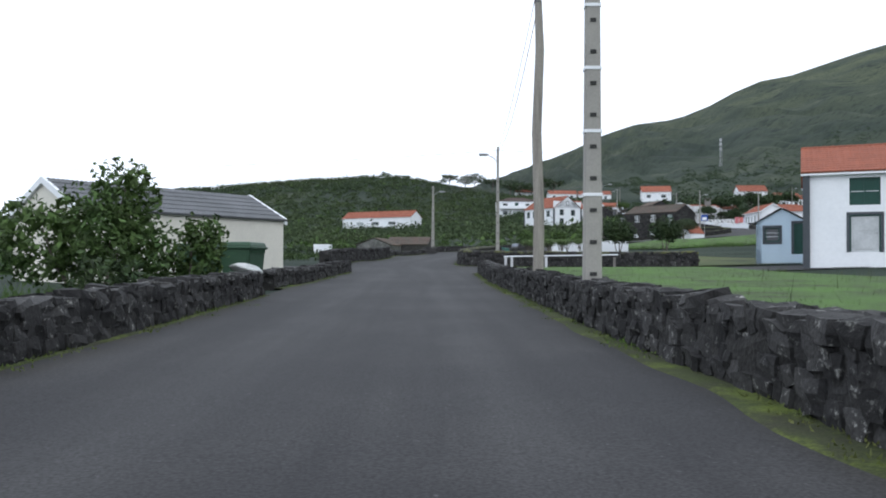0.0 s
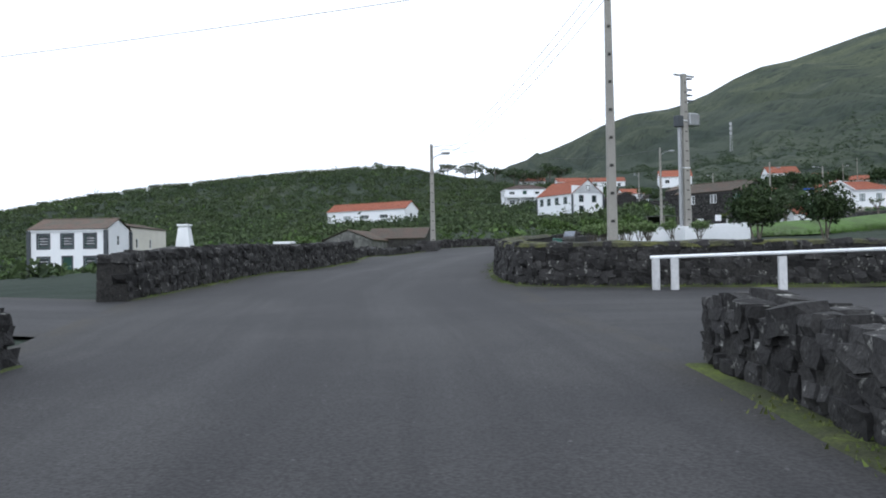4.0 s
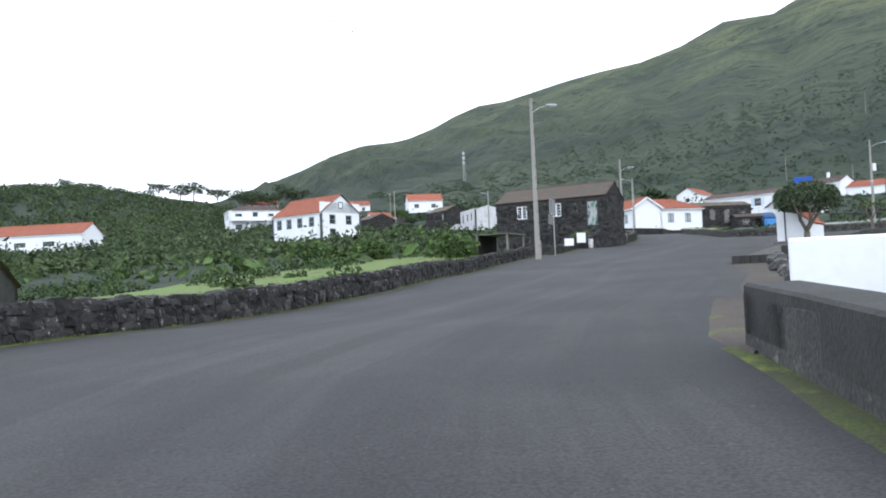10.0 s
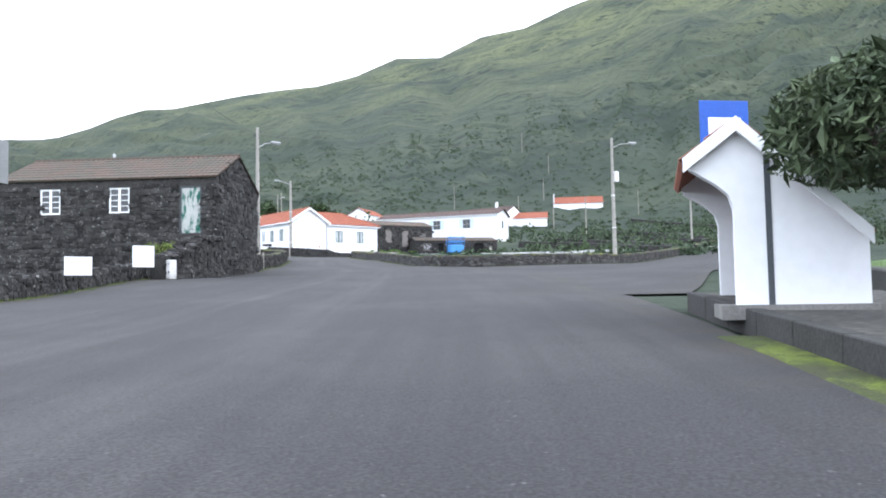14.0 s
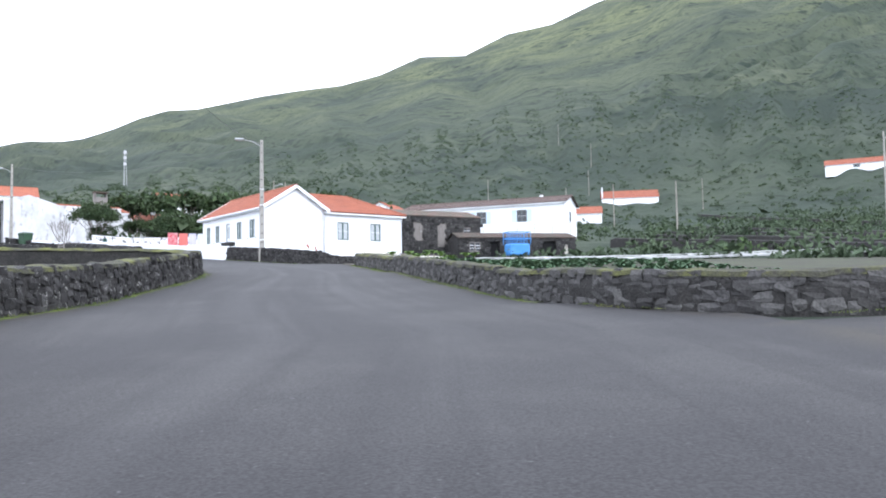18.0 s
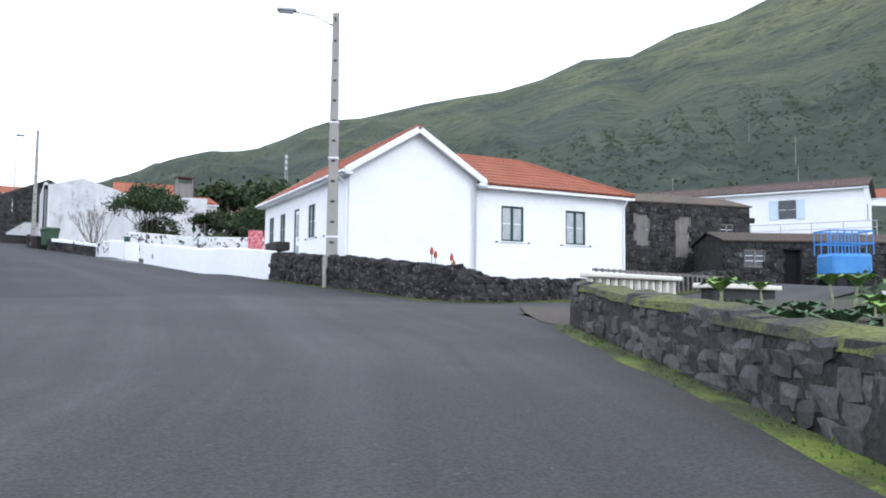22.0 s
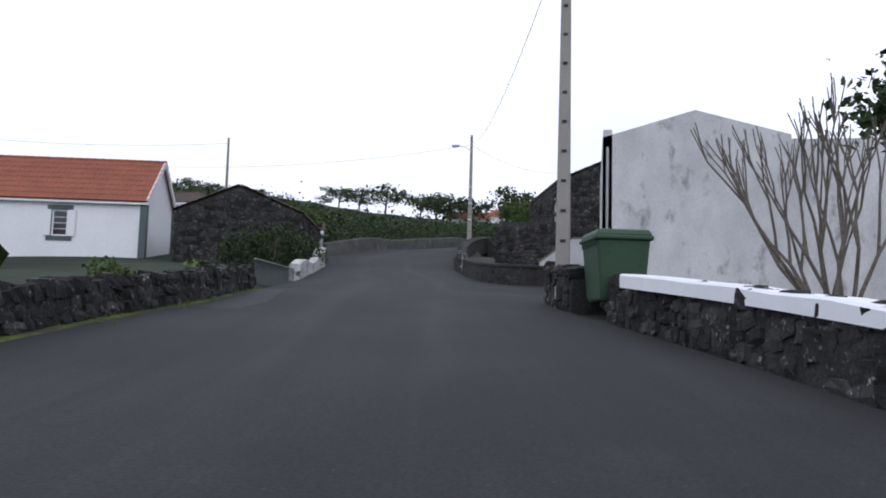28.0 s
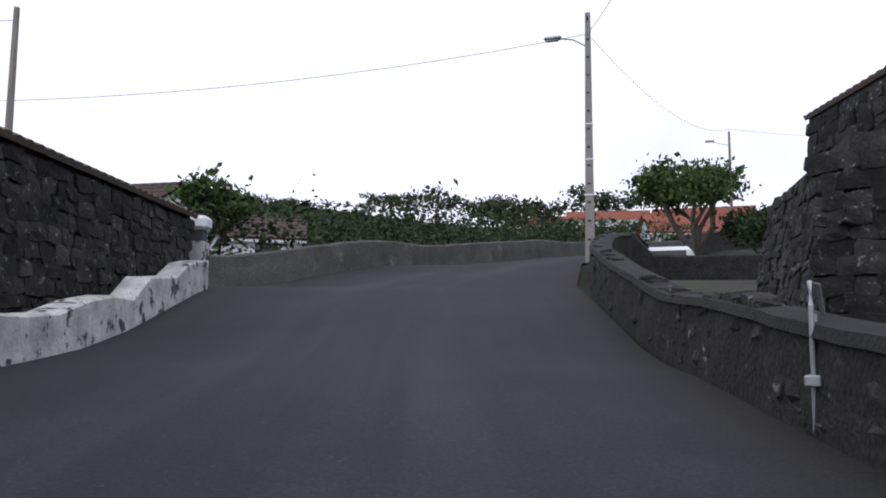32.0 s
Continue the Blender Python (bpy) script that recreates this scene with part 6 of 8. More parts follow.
part("switch_box", bx(-0.75, -0.3, -0.25, 0.2, 7.2, 7.9, bevel=0.03), GREY_TRIM, TM)
part("cable_duct", bx(-0.5, -0.35, -0.1, 0.1, 0, 7.3), METAL, TM)
part("base_block", bx(-0.75, 0.75, -0.55, 0.55, -0.3, 0.9, bevel=0.02), WHITE, TM)
MAST = thing("telecom_mast", (215, 640, gz(215, 640)), 0, "slender pale telecom mast on the mountain foot", "mast")
for k in range(3):
    part("leg", tube(bmesh.new(), [(1.2 * math.cos(2.1 * k), 1.2 * math.sin(2.1 * k), -1), (0.5 * math.cos(2.1 * k), 0.5 * math.sin(2.1 * k), 24)], 0.12, 5), METAL, MAST)
for z in (14, 18, 21.5):
    part("panel_antenna", bx(-0.9, 0.9, -0.3, 0.3, z, z + 1.8), METAL, MAST)

W_C, W_D, W_E, W_F = (2.45, 47.2, 8.2), (-2.5, 81.3, 9.3), (20.75, 112.5, 13.2), (43.4, 140.3, 14.4)
W_H, W_G, W_B, W_L = (67.4, 175.72, 17.8), (60.58, 216.3, 21.2), (52.3, 256.0, 25.6), (1.95, 18.9, 7.6)
wire(W_L, W_C, 0.8)
wire((2.13, 12.35, 10.2), W_C, 0.8)
for dz in (0, -0.3, -0.6):
    wire((W_C[0], W_C[1], W_C[2] + dz), (W_D[0], W_D[1], W_D[2] + dz), 0.9)
    wire((W_D[0], W_D[1], W_D[2] + dz), (13.6, 79.4, 12.2 + dz), 0.5)
wire(W_C, (-40, 60, 8.5), 0.4)
wire(W_C, (40, 52, 9), 0.5)
wire(W_D, W_E, 0.9)
wire((W_D[0], W_D[1], W_D[2] - 0.3), (-40, 92, 7.5), 0.5)
wire(W_E, W_F, 0.9)
wire(W_F, (65.5, 131.4, 15.3), 0.5)
wire(W_F, W_H, 1.0)
wire(W_H, W_G, 1.2)
wire(W_G, W_B, 1.1)
wire(W_G, (98, 230, 23), 0.6)
wire(W_B, (59.6, 287, 30.0), 1.2)
wire(W_B, (30, 250, 23.0), 0.6)
wire((37.7, 246.8, 23.8), (20, 238, 23), 0.5)
wire((59.6, 287, 30.0), (85, 296, 31), 0.8)
wire((-44.5, 93, 6.5), (-80, 80, 6), 0.6)
# drain pipes on poles and road signs
for x, y in ((67.1, 175.52), (43.6, 140.1), (21.1, 112.9)):
    ob = tagged(part("conduit", tube(bmesh.new(), [(x, y, gz(x, y) - 0.1), (x, y, gz(x, y) + 0.98)], 0.06, 8), CONCRETE), "pale cement-coated conduit pipe at the foot of a pole", "pipe")
RS = thing("road_sign", (25.15, 119.1, gz(25.15, 119.1)), 38, "grey backs of two road signs on a steel post", "sign")
part("post", tube(bmesh.new(), [(0, 0, -0.2), (0, 0, 3.6)], 0.035, 8), METAL, RS)
part("plate", bx(-0.45, 0.0, 0.03, 0.05, 2.65, 3.6), METAL, RS)
part("plate", bx(0.02, 0.5, 0.05, 0.07, 2.65, 3.6), METAL, RS)
part("lower_plate", bx(-0.7, -0.05, 0.03, 0.05, 1.95, 2.6), CEMENT, RS)

# ---- shrubs, trees and scrub ----
bush("garden_shrub", (-7.9, 16.4, gz(-7.9, 16.4) + 0.2), [(-0.9, 0, 1.0, 1.1, 1.0, 0.9), (0.3, 0.2, 1.2, 1.1, 1.0, 1.0), (0.9, 0, 2.0, 0.7, 0.7, 0.75), (1.0, -0.3, 0.9, 0.9, 0.8, 0.7)], 0.075, 130, LEAF,
     "large leafy green shrub on the grassy verge")
bush("garden_shrub", (-6.1, 17.8, gz(-6.1, 17.8)), [(0, 0, 0.95, 0.75, 0.7, 0.75), (0.3, 0.1, 1.4, 0.5, 0.5, 0.5), (-0.5, 0.2, 0.5, 0.7, 0.6, 0.5)], 0.07, 140, LEAF, "rounded green shrub beside a waste container")
bush("garden_shrub", (-6.4, 14.2, gz(-6.4, 14.2)), [(0, 0, 0.5, 0.7, 0.6, 0.5)], 0.07, 140, DARK_LEAF, "low dark shrub on the verge")
bush("rosemary_bush", (47.6, 231.6, gz(47.6, 231.6) - 0.1), [(-1.4, 0.3, 0.8, 1.2, 0.9, 0.8), (0.2, 0, 1.0, 1.3, 0.9, 1.0), (1.0, 1.2, 0.8, 0.9, 0.9, 0.8)], 0.06, 200, DARK_LEAF, "dense dark bush in front of a stone outhouse", stems=6)
for x, y, s in ((55.2, 216, 0.5), (47.5, 214, 0.9), (44, 219, 0.8), (50, 208.5, 0.6), (41, 224, 0.9), (51, 219, 0.45), (49, 221.5, 0.5)):
    bush("garden_plant", (x - 2.5, y, gz(x - 2.5, y)), [(0, 0, s * 0.6, s, s, s * 0.7), (s * 0.6, 0.2, s * 0.4, s * 0.7, s * 0.6, s * 0.5)], 0.06, 120, LEAF, "leafy garden plant behind the roadside wall", stems=3)


def branching(bm, p, d, length, r, depth, spread, rng, tips, sides=5, up=0.2):
    """Forking limbs; gathers the twig ends."""
    q = p + d * length
    tube(bm, [p, p.lerp(q, 0.5) + Vector((rng.uniform(-0.04, 0.04), rng.uniform(-0.04, 0.04), 0)) * length, q], [r, r * 0.85, r * 0.7], sides, cap=False)
    if depth == 0:
        tips.append(q)
        return
    for k in range(2 if depth > 1 else 3):
        e = (d + Vector((rng.uniform(-1, 1), rng.uniform(-1, 1), rng.uniform(-0.3, 0.6) + up)) * spread).normalized()
        branching(bm, q, e, length * rng.uniform(0.62, 0.85), r * 0.66, depth - 1, spread, rng, tips, sides, up)


def tree(name, at, trunk, limb, depth, spread, leaf, per_tip, clump, material, label, seed=1, flat=0.7, up=0.2, stems=1, lean=0.15, r=0.14):
    ob = thing(name, at, 0, label, "tree")
    rng = random.Random(seed)
    bm, tips = bmesh.new(), []
    for s in range(stems):
        d0 = Vector((rng.uniform(-lean, lean), rng.uniform(-lean, lean), 1)).normalized()
        p = Vector((0, 0, -0.2)) + Vector((rng.uniform(-0.15, 0.15), rng.uniform(-0.15, 0.15), 0)) * (stems - 1)
        top = p + d0 * trunk
        tube(bm, [p, top], [r, r * 0.75], 8, cap=False)
        for k in range(4):
            a = k * 1.571 + rng.uniform(-0.4, 0.4)
            branching(bm, top, (d0 + Vector((math.cos(a), math.sin(a), 0)) * spread).normalized(), limb, r * 0.55, depth, spread, rng, tips, 5, up)
    part("trunk", bm, BARK, ob)
    if per_tip:
        c = np.array([t[:] for t in tips])
        pts = np.repeat(c, per_tip, 0) + RNG.normal(size=(len(c) * per_tip, 3)) * np.array([clump, clump, clump * flat])
        leafy("crown", leaf_mesh("crown", pts, leaf, material), ob)
    return ob


DRAGON_LEAF = mat("dragon_tree_leaves", (0.050, 0.075, 0.040), (0.075, 0.10, 0.05), 2.0, 12, 0.7, 0.2, 0.3, per_piece=0.5)
DT = tree("dragon_tree", (29.6, 102.6, platform_z(Vector((29.6, 102.6))) - 0.02), 0.7, 0.62, 3, 0.62, 0.085, 0, 0.15, DARK_LEAF, "umbrella-shaped dragon tree with forking pale limbs and a dense crown", 4, 0.45, 0.25, r=0.17)
dome = RNG.normal(size=(9000, 3))
dome /= np.linalg.norm(dome, axis=1)[:, None]
dome[:, 2] = np.abs(dome[:, 2]) ** 0.8 * np.where(RNG.random(9000) < 0.84, 1, -0.45)
dr = 1 - 0.42 * RNG.random(9000) ** 1.5 + 0.05 * np.sin(dome[:, 0] * 11) * np.sin(dome[:, 1] * 11)
leafy("crown", leaf_mesh("crown", np.stack([0.35 + dome[:, 0] * dr * 1.5, 0.25 + dome[:, 1] * dr * 1.45, 1.85 + dome[:, 2] * dr * 0.98], 1), 0.075, DRAGON_LEAF, pointed=3.2), DT)
tree("yard_tree", (67.9, 213.0, 12.7), 0.9, 1.35, 3, 0.5, 0.085, 90, 0.33, DARK_LEAF, "dense dark evergreen tree behind the garden wall", 5, 0.8, 0.35, stems=3, lean=0.4, r=0.09)
tree("yard_tree", (72.6, 214.3, 12.7), 1.0, 1.0, 3, 0.8, 0.085, 80, 0.3, DARK_LEAF, "spreading flat-topped evergreen tree in the yard", 6, 0.5, 0.05, stems=2, lean=0.5, r=0.08)
tree("bare_fig_tree", (64.2, 210.2, 12.5), 0.3, 1.0, 3, 0.42, 0.1, 0, 0.1, LEAF, "leafless grey fig tree with many upright branches", 8, up=0.6, stems=3, lean=0.35, r=0.06)
tree("bend_tree", (56.0, 263.5, gz(56.0, 263.5)), 1.3, 1.35, 3, 0.65, 0.10, 130, 0.42, LEAF, "broad leafy tree beside the bend", 9, 0.7, 0.2, r=0.3)
tree("bend_tree", (58.6, 262.0, gz(58.6, 262)), 0.6, 0.8, 3, 0.6, 0.10, 80, 0.3, DARK_LEAF, "dark leafy tree beside the bend", 10, 0.7, 0.2, r=0.2)
tree("corner_tree", (41.8, 250.0, gz(41.8, 250)), 1.0, 0.75, 2, 0.6, 0.11, 50, 0.3, LEAF, "small leafy tree at the corner of the outhouse", 11, 0.8, 0.2, r=0.1)
for i, (x, y) in enumerate(((88, 226), (94, 232), (84, 240), (100, 238), (79, 236), (92, 246), (106, 228))):
    tree("evergreen_tree", (x, y, gz(x, y)), 1.6, 1.5, 3, 0.6, 0.32, 30, 0.6, DARK_LEAF, "dark evergreen tree behind the cottages", 20 + i, 0.8, 0.2, r=0.22)
for i, (x, y) in enumerate(((76.2, 216.5), (78.8, 216.5), (81.5, 216.5), (84.2, 217.0), (77.5, 219.0))):
    bush("evergreen_bush", (x, y, gz(x, y)), [(0, 0, 1.6, 1.6, 1.5, 1.7), (0.3, 0.2, 2.9, 1.2, 1.1, 1.3), (-0.7, 0.1, 2.4, 1.0, 1.0, 1.2)], 0.09, 150, DARK_LEAF, "tall dark evergreen bush behind the washing line", stems=4)
bush("yard_bush", (68.3, 212.8, gz(68.3, 212.8)), [(0, 0, 1.1, 1.3, 1.1, 0.9), (1.2, 0.4, 1.0, 1.1, 1.0, 0.8), (0.6, 0.3, 2.0, 1.1, 1.0, 0.9), (-0.5, 0.2, 1.9, 0.8, 0.8, 0.8)], 0.07, 170, DARK_LEAF, "dense dark evergreen growth behind the white wall", stems=6)
for x, y in ((14.5, 70.2), (19.6, 73.6)):
    ob = bush("round_tree", (x, y, gz(x, y)), [(0, 0, 2.2, 1.2, 1.1, 0.95), (0.5, 0.2, 1.7, 1.0, 1.0, 0.7), (-0.6, -0.1, 1.8, 0.9, 0.9, 0.75)], 0.09, 110, DARK_LEAF, "dark rounded tree in the field beyond the bend", "tree")
for i, (x, y) in enumerate(((-16, 108), (12, 132), (18, 140), (20.5, 126))):
    bush("field_shrub", (x, y, gz(x, y)), [(0, 0, 1.0, 1.5, 1.2, 1.0), (1.0, 0.5, 0.7, 1.1, 1.0, 0.8)], 0.14, 45, LEAF, "green shrub in the scrubby field")
for i, (x, y) in enumerate(((42.5, 110.6), (47.4, 113.0), (52, 115.3), (57, 117.6))):
    tree("street_tree", (x, y, gz(x, y)), 1.3, 0.55, 2, 0.7, 0.1, 3, 0.15, LEAF, "small pollarded street tree with few leaves", 40 + i, up=0.4, r=0.11)
    bpy.context.view_layer.update()

# candelabra shrubs in the yard before the white wall
SHRUB_LEAF = mat("pale_shrub_leaves", (0.085, 0.14, 0.045), (0.13, 0.18, 0.07), 1.5, 14, 0.6, 0.2, 0.3, per_piece=0.4)
for i, (x, y) in enumerate(((6.9, 75.2), (7.6, 75.9), (6.6, 74.3), (7.6, 74.7), (9.0, 77.0), (10.1, 78.0), (11.2, 79.0), (12.2, 77.4), (8.8, 74.4), (10.2, 75.6), (13.2, 75.8))):
    tree("yard_shrub", (x, y, gz(x, y)), 0.4, 0.40, 2, 0.34, 0.062, 18, 0.11, SHRUB_LEAF, "bushy garden shrub with pale upright stems and broad leaves", 60 + i, 0.9, 0.6, stems=2, lean=0.3, r=0.05)

# umbrella pines on the skyline
PINES = []
for k in range(3):
    ob = thing("umbrella_pine", (0, 0, -500), 0, "wind-shaped umbrella pine on the hill crest", "tree", "pines on the crest")
    rng = random.Random(80 + k)
    bm, tips = bmesh.new(), []
    lean_ = rng.uniform(0.3, 0.8)
    tube(bm, [(0, 0, -1), (lean_ * 0.4, 0, 2.4), (lean_ * 1.4, 0.2, 4.6)], [0.2, 0.16, 0.12], 6, cap=False)
    for j in range(15):
        a = j * 0.9 + rng.random()
        h = rng.uniform(2.2, 4.6)
        q = Vector((lean_ * 1.3 * h / 4.6, 0.1, h))
        e = q + Vector((math.cos(a) * rng.uniform(1.2, 3.6), math.sin(a) * rng.uniform(0.8, 2.6), rng.uniform(0.3, 0.9)))
        tube(bm, [q, e], [0.07, 0.03], 5, cap=False)
        tips.append(e)
    part("trunk", bm, BARK, ob)
    c = np.array([t[:] for t in tips])
    pts = np.repeat(c, 46, 0) + RNG.normal(size=(len(c) * 46, 3)) * np.array([0.8, 0.75, 0.34])
    leafy("crown", leaf_mesh("crown", pts, 0.24, DARK_LEAF), ob)
    PINES.append(ob)
prng = random.Random(5)
spots = [(-200 + 17 * i + prng.uniform(-4, 4), 352 + prng.uniform(-12, 16)) for i in range(11)] + [(-36 + 6.6 * i + prng.uniform(-2.5, 2.5), 380 + prng.uniform(-12, 14)) for i in range(14)]
for i, (x, y) in enumerate(spots):
    s = prng.uniform(0.4, 0.7) if i < 16 else prng.uniform(1.25, 1.75)
    ob = copy_thing(PINES[i % 3], pose(x, y, gz(x, y) - 1.0, 0, 0, prng.uniform(-50, 50)) @ Matrix.Diagonal((s, s, s, 1)))
for ob in PINES:
    for c_ in ob.children_recursive:
        bpy.data.objects.remove(c_)
    bpy.data.objects.remove(ob)

# scrub over the hill, the fields and the foot of the mountain
BUILT = [(o.matrix_world.translation.x, o.matrix_world.translation.y) for o in scene.objects if o.get("category") in ("house", "outbuilding", "hut", "barn", "shed", "ruin", "cabin")]


def clear(x, y, road=7, house=9):
    ok = to_road(x, y) > road
    for hx, hy in BUILT:
        ok &= np.hypot(x - hx, y - hy) > house
    return ok


def noise_field(x, y):
    return np.sin(x * 0.021 + 1.3 * np.sin(y * 0.013)) * np.sin(y * 0.026 + 1.1 * np.sin(x * 0.017)) + 0.4 * np.sin(x * 0.07 + y * 0.05)


HILL_LEAF = mat("hill_leaves", (0.040, 0.064, 0.028), (0.060, 0.084, 0.034), 0.04, 3, 0.85, 0.0, 0.3, per_piece=0.3)
scatter("hill_scrub", spots_in(7000, -230, 60, 150, 375, lambda x, y: clear(x, y, 16, 11) & (y > 160 - x * 0.1)), 1.9, 0.28, 44, HILL_LEAF, "dense dark green scrub covering the hill")
scatter("hill_scrub_light", spots_in(1500, -230, 60, 130, 375, lambda x, y: clear(x, y, 14, 11)), 1.5, 0.42, 14, LEAF, "lighter green bushes among the hill scrub")
FIELD_LEAF = mat("field_leaves", (0.040, 0.070, 0.024), (0.058, 0.088, 0.030), 0.4, 12, 0.8, 0.2, 0.3, per_piece=0.4)
scatter("field_scrub", spots_in(330, -32, 32, 92, 200, lambda x, y: clear(x, y, 11, 8) & (x < (y - 92) * 0.62 - 2)), 0.85, 0.10, 130, FIELD_LEAF, "low green scrub in the field beyond the wall")
scatter("shore_scrub", spots_in(420, -90, -10, 60, 150, lambda x, y: clear(x, y, 9, 9) & ((y > 112) | (y < 62))), 1.1, 0.2, 60, DARK_LEAF, "dark scrub round the manor")
scatter("shore_plants", spots_in(1100, -75, -9, 60, 118, lambda x, y: clear(x, y, 9, 7)), 0.45, 0.12, 34, FIELD_LEAF, "low weeds on the flat ground round the manor", 0.5)
WOOD_LEAF = mat("distant_leaves", (0.034, 0.054, 0.030), (0.050, 0.074, 0.038), 0.05, 3, 0.85, 0.0, 0.3, per_piece=0.25)


def slope_spots(n, keep):
    """Spots on the mountain's foot, thinning out upwards."""
    k = RNG.random((n, 2))
    p = np.stack([84 + 560 * k[:, 0] ** 1.5, 130 + 520 * k[:, 1] ** 1.3], 1)
    return p[keep(p[:, 0], p[:, 1])]


scatter("terrace_scrub", slope_spots(7500, lambda x, y: clear(x, y, 20, 13)), 1.1, 0.22, 30, WOOD_LEAF, "green bushes on the terraced slope")
scatter("terrace_scrub_light", slope_spots(1600, lambda x, y: clear(x, y, 20, 12) & (noise_field(x * 1.7, y * 1.7) < -0.1)), 1.0, 0.2, 30, FIELD_LEAF, "lighter green bushes on the terraced slope", 0.6)
scatter("terrace_trees", slope_spots(4200, lambda x, y: clear(x, y, 30, 16) & (x > 105) & (noise_field(x * 1.3, y * 1.3) + 0.25 * np.sin(x * 0.31) * np.sin(y * 0.27) > 0.12)), 1.6, 0.22, 55, WOOD_LEAF, "dark woods at the foot of the mountain", 1.0)
scatter("village_trees", spots_in(170, 40, 120, 205, 330, lambda x, y: clear(x, y, 12, 9) & ((x > 74) | (y > 285))), 2.8, 0.36, 110, DARK_LEAF, "dark trees between the village houses", 1.0)
scatter("bend_trees_far", spots_in(60, 10, 50, 286, 304, lambda x, y: clear(x, y, 9, 6)), 2.7, 0.26, 130, DARK_LEAF, "dark trees behind the boundary hedge", 1.2)
scatter("bend_thicket", spots_in(260, 18, 50, 258, 286, lambda x, y: clear(x, y, 8, 6) & (x < 45.5 + (y - 256) * 0.25)), 1.7, 0.17, 120, DARK_LEAF, "dense dark green thicket behind the boundary wall", 1.1)
# hedges at the bend
hp = []
for line in ([(33, 238.8), (42.8, 247.2), (45.0, 255.8), (49.2, 270.4), (56.4, 284.4), (64, 300)],):
    for p in resample(line, 0.45):
        z = gz(p.x, p.y)
        n = 90
        hp.append(np.stack([p.x - 0.6 + RNG.normal(0, 0.42, n), p.y + RNG.normal(0, 0.42, n) + 0.5, z + RNG.uniform(0.3, 2.25, n)], 1))
leafy("hedge", leaf_mesh("hedge", np.concatenate(hp), 0.085, DARK_LEAF), None, "stuff", "clipped dark hedge behind the boundary wall", "hedge")

# grass tufts along walls and verges


def tufts(name, spots, height, n, material, label):
    spots = np.asarray(spots, float)
    z = ground(spots[:, 0], spots[:, 1]) + 0.03
    k = len(spots)
    base = np.repeat(np.stack([spots[:, 0], spots[:, 1], z], 1), n, 0) + np.concatenate([RNG.normal(0, 0.09, (k * n, 2)), np.zeros((k * n, 1))], 1)
    h = height * np.exp(RNG.normal(0, 0.4, k * n))
    tip = base + np.stack([RNG.normal(0, 0.35, k * n) * h, RNG.normal(0, 0.35, k * n) * h, h], 1)
    a = RNG.uniform(0, 6.28, k * n)
    side_ = np.stack([np.cos(a), np.sin(a), 0 * a], 1) * 0.012
    v = np.stack([base - side_, base + side_, tip], 1).reshape(-1, 3)
    me = bpy.data.meshes.new(name)
    me.from_pydata(v.tolist(), [], np.arange(len(v)).reshape(-1, 3).tolist())
    me.materials.append(material)
    return leafy(name, me, None, "stuff", label, "grass")


ts = []
for key in ("r1", "r2", "l1", "l1b", "l2", "l2b", "l4", "l6", "r3", "hw", "l3"):
    _, line, h_, th_, sd = WALLS[key]
    pts = resample(line, 0.28)
    for i, p in enumerate(pts[1:-1]):
        d = (pts[i + 2] - pts[i]).normalized()
        nrm = Vector((d.y, -d.x)) * -sd
        if noise.noise(Vector((p.x * 0.5, p.y * 0.5, 9))) > -0.15:
            q = p + nrm * abs(RNG.normal(0, 0.16))
            ts.append((q.x, q.y))
tufts("verge_grass", ts, 0.022, 18, GRASS, "short grass along the foot of the walls")
fs = []
pts = resample(WALLS["l3"][1], 0.35)
for i, p in enumerate(pts[1:-1]):
    d = (pts[i + 2] - pts[i]).normalized()
    for k in range(9):
        q = p + Vector((-d.y, d.x)) * (0.6 + 6.0 * RNG.random() ** 1.4)
        if noise.noise(Vector((q.x * 0.3, q.y * 0.3, 5))) > -0.2:
            fs.append((q.x, q.y))
tufts("field_grass", fs, 0.15, 10, GRASS, "rough green grass behind the field wall")
tufts("dry_grass", spots_in(900, 3.2, 14.5, 5, 36), 0.2, 7, FIELD, "dull tufts in the lawn")
tufts("meadow_grass", spots_in(2600, 3.2, 14.5, 5, 36), 0.16, 9, LAWN, "fresh green grass behind the wall")
tufts("bank_grass", np.concatenate([spots_in(1500, 14, 30, 80, 96, lambda x, y: (x - 9.5) * 1.03 - (y - 81) > 1.2), spots_in(500, -9, -5.6, 8, 21), spots_in(4200, 24, 56, 84, 112, lambda x, y: ((x - 20.3) * 0.60 - (y - 94.0) * 0.80 > 0.5) & ((x - 36) * 0.5 - (y - 103) > -2.5))]), 0.22, 12, LAWN, "tall grass on the roadside bank")

# ---- vegetable garden ----
KALE = mat("kale_leaf", (0.10, 0.19, 0.055), (0.17, 0.27, 0.06), 3, 20, 0.85, 0.3, 0.25, per_piece=0.4)
KALE_STALK = mat("kale_stalk", (0.26, 0.27, 0.17), (0.2, 0.22, 0.13), 3, 20, 0.8, 0.2, 0.2)
CABBAGE = mat("cabbage_leaf", (0.055, 0.11, 0.06), (0.085, 0.15, 0.075), 3, 20, 0.85, 0.3, 0.25, per_piece=0.35)


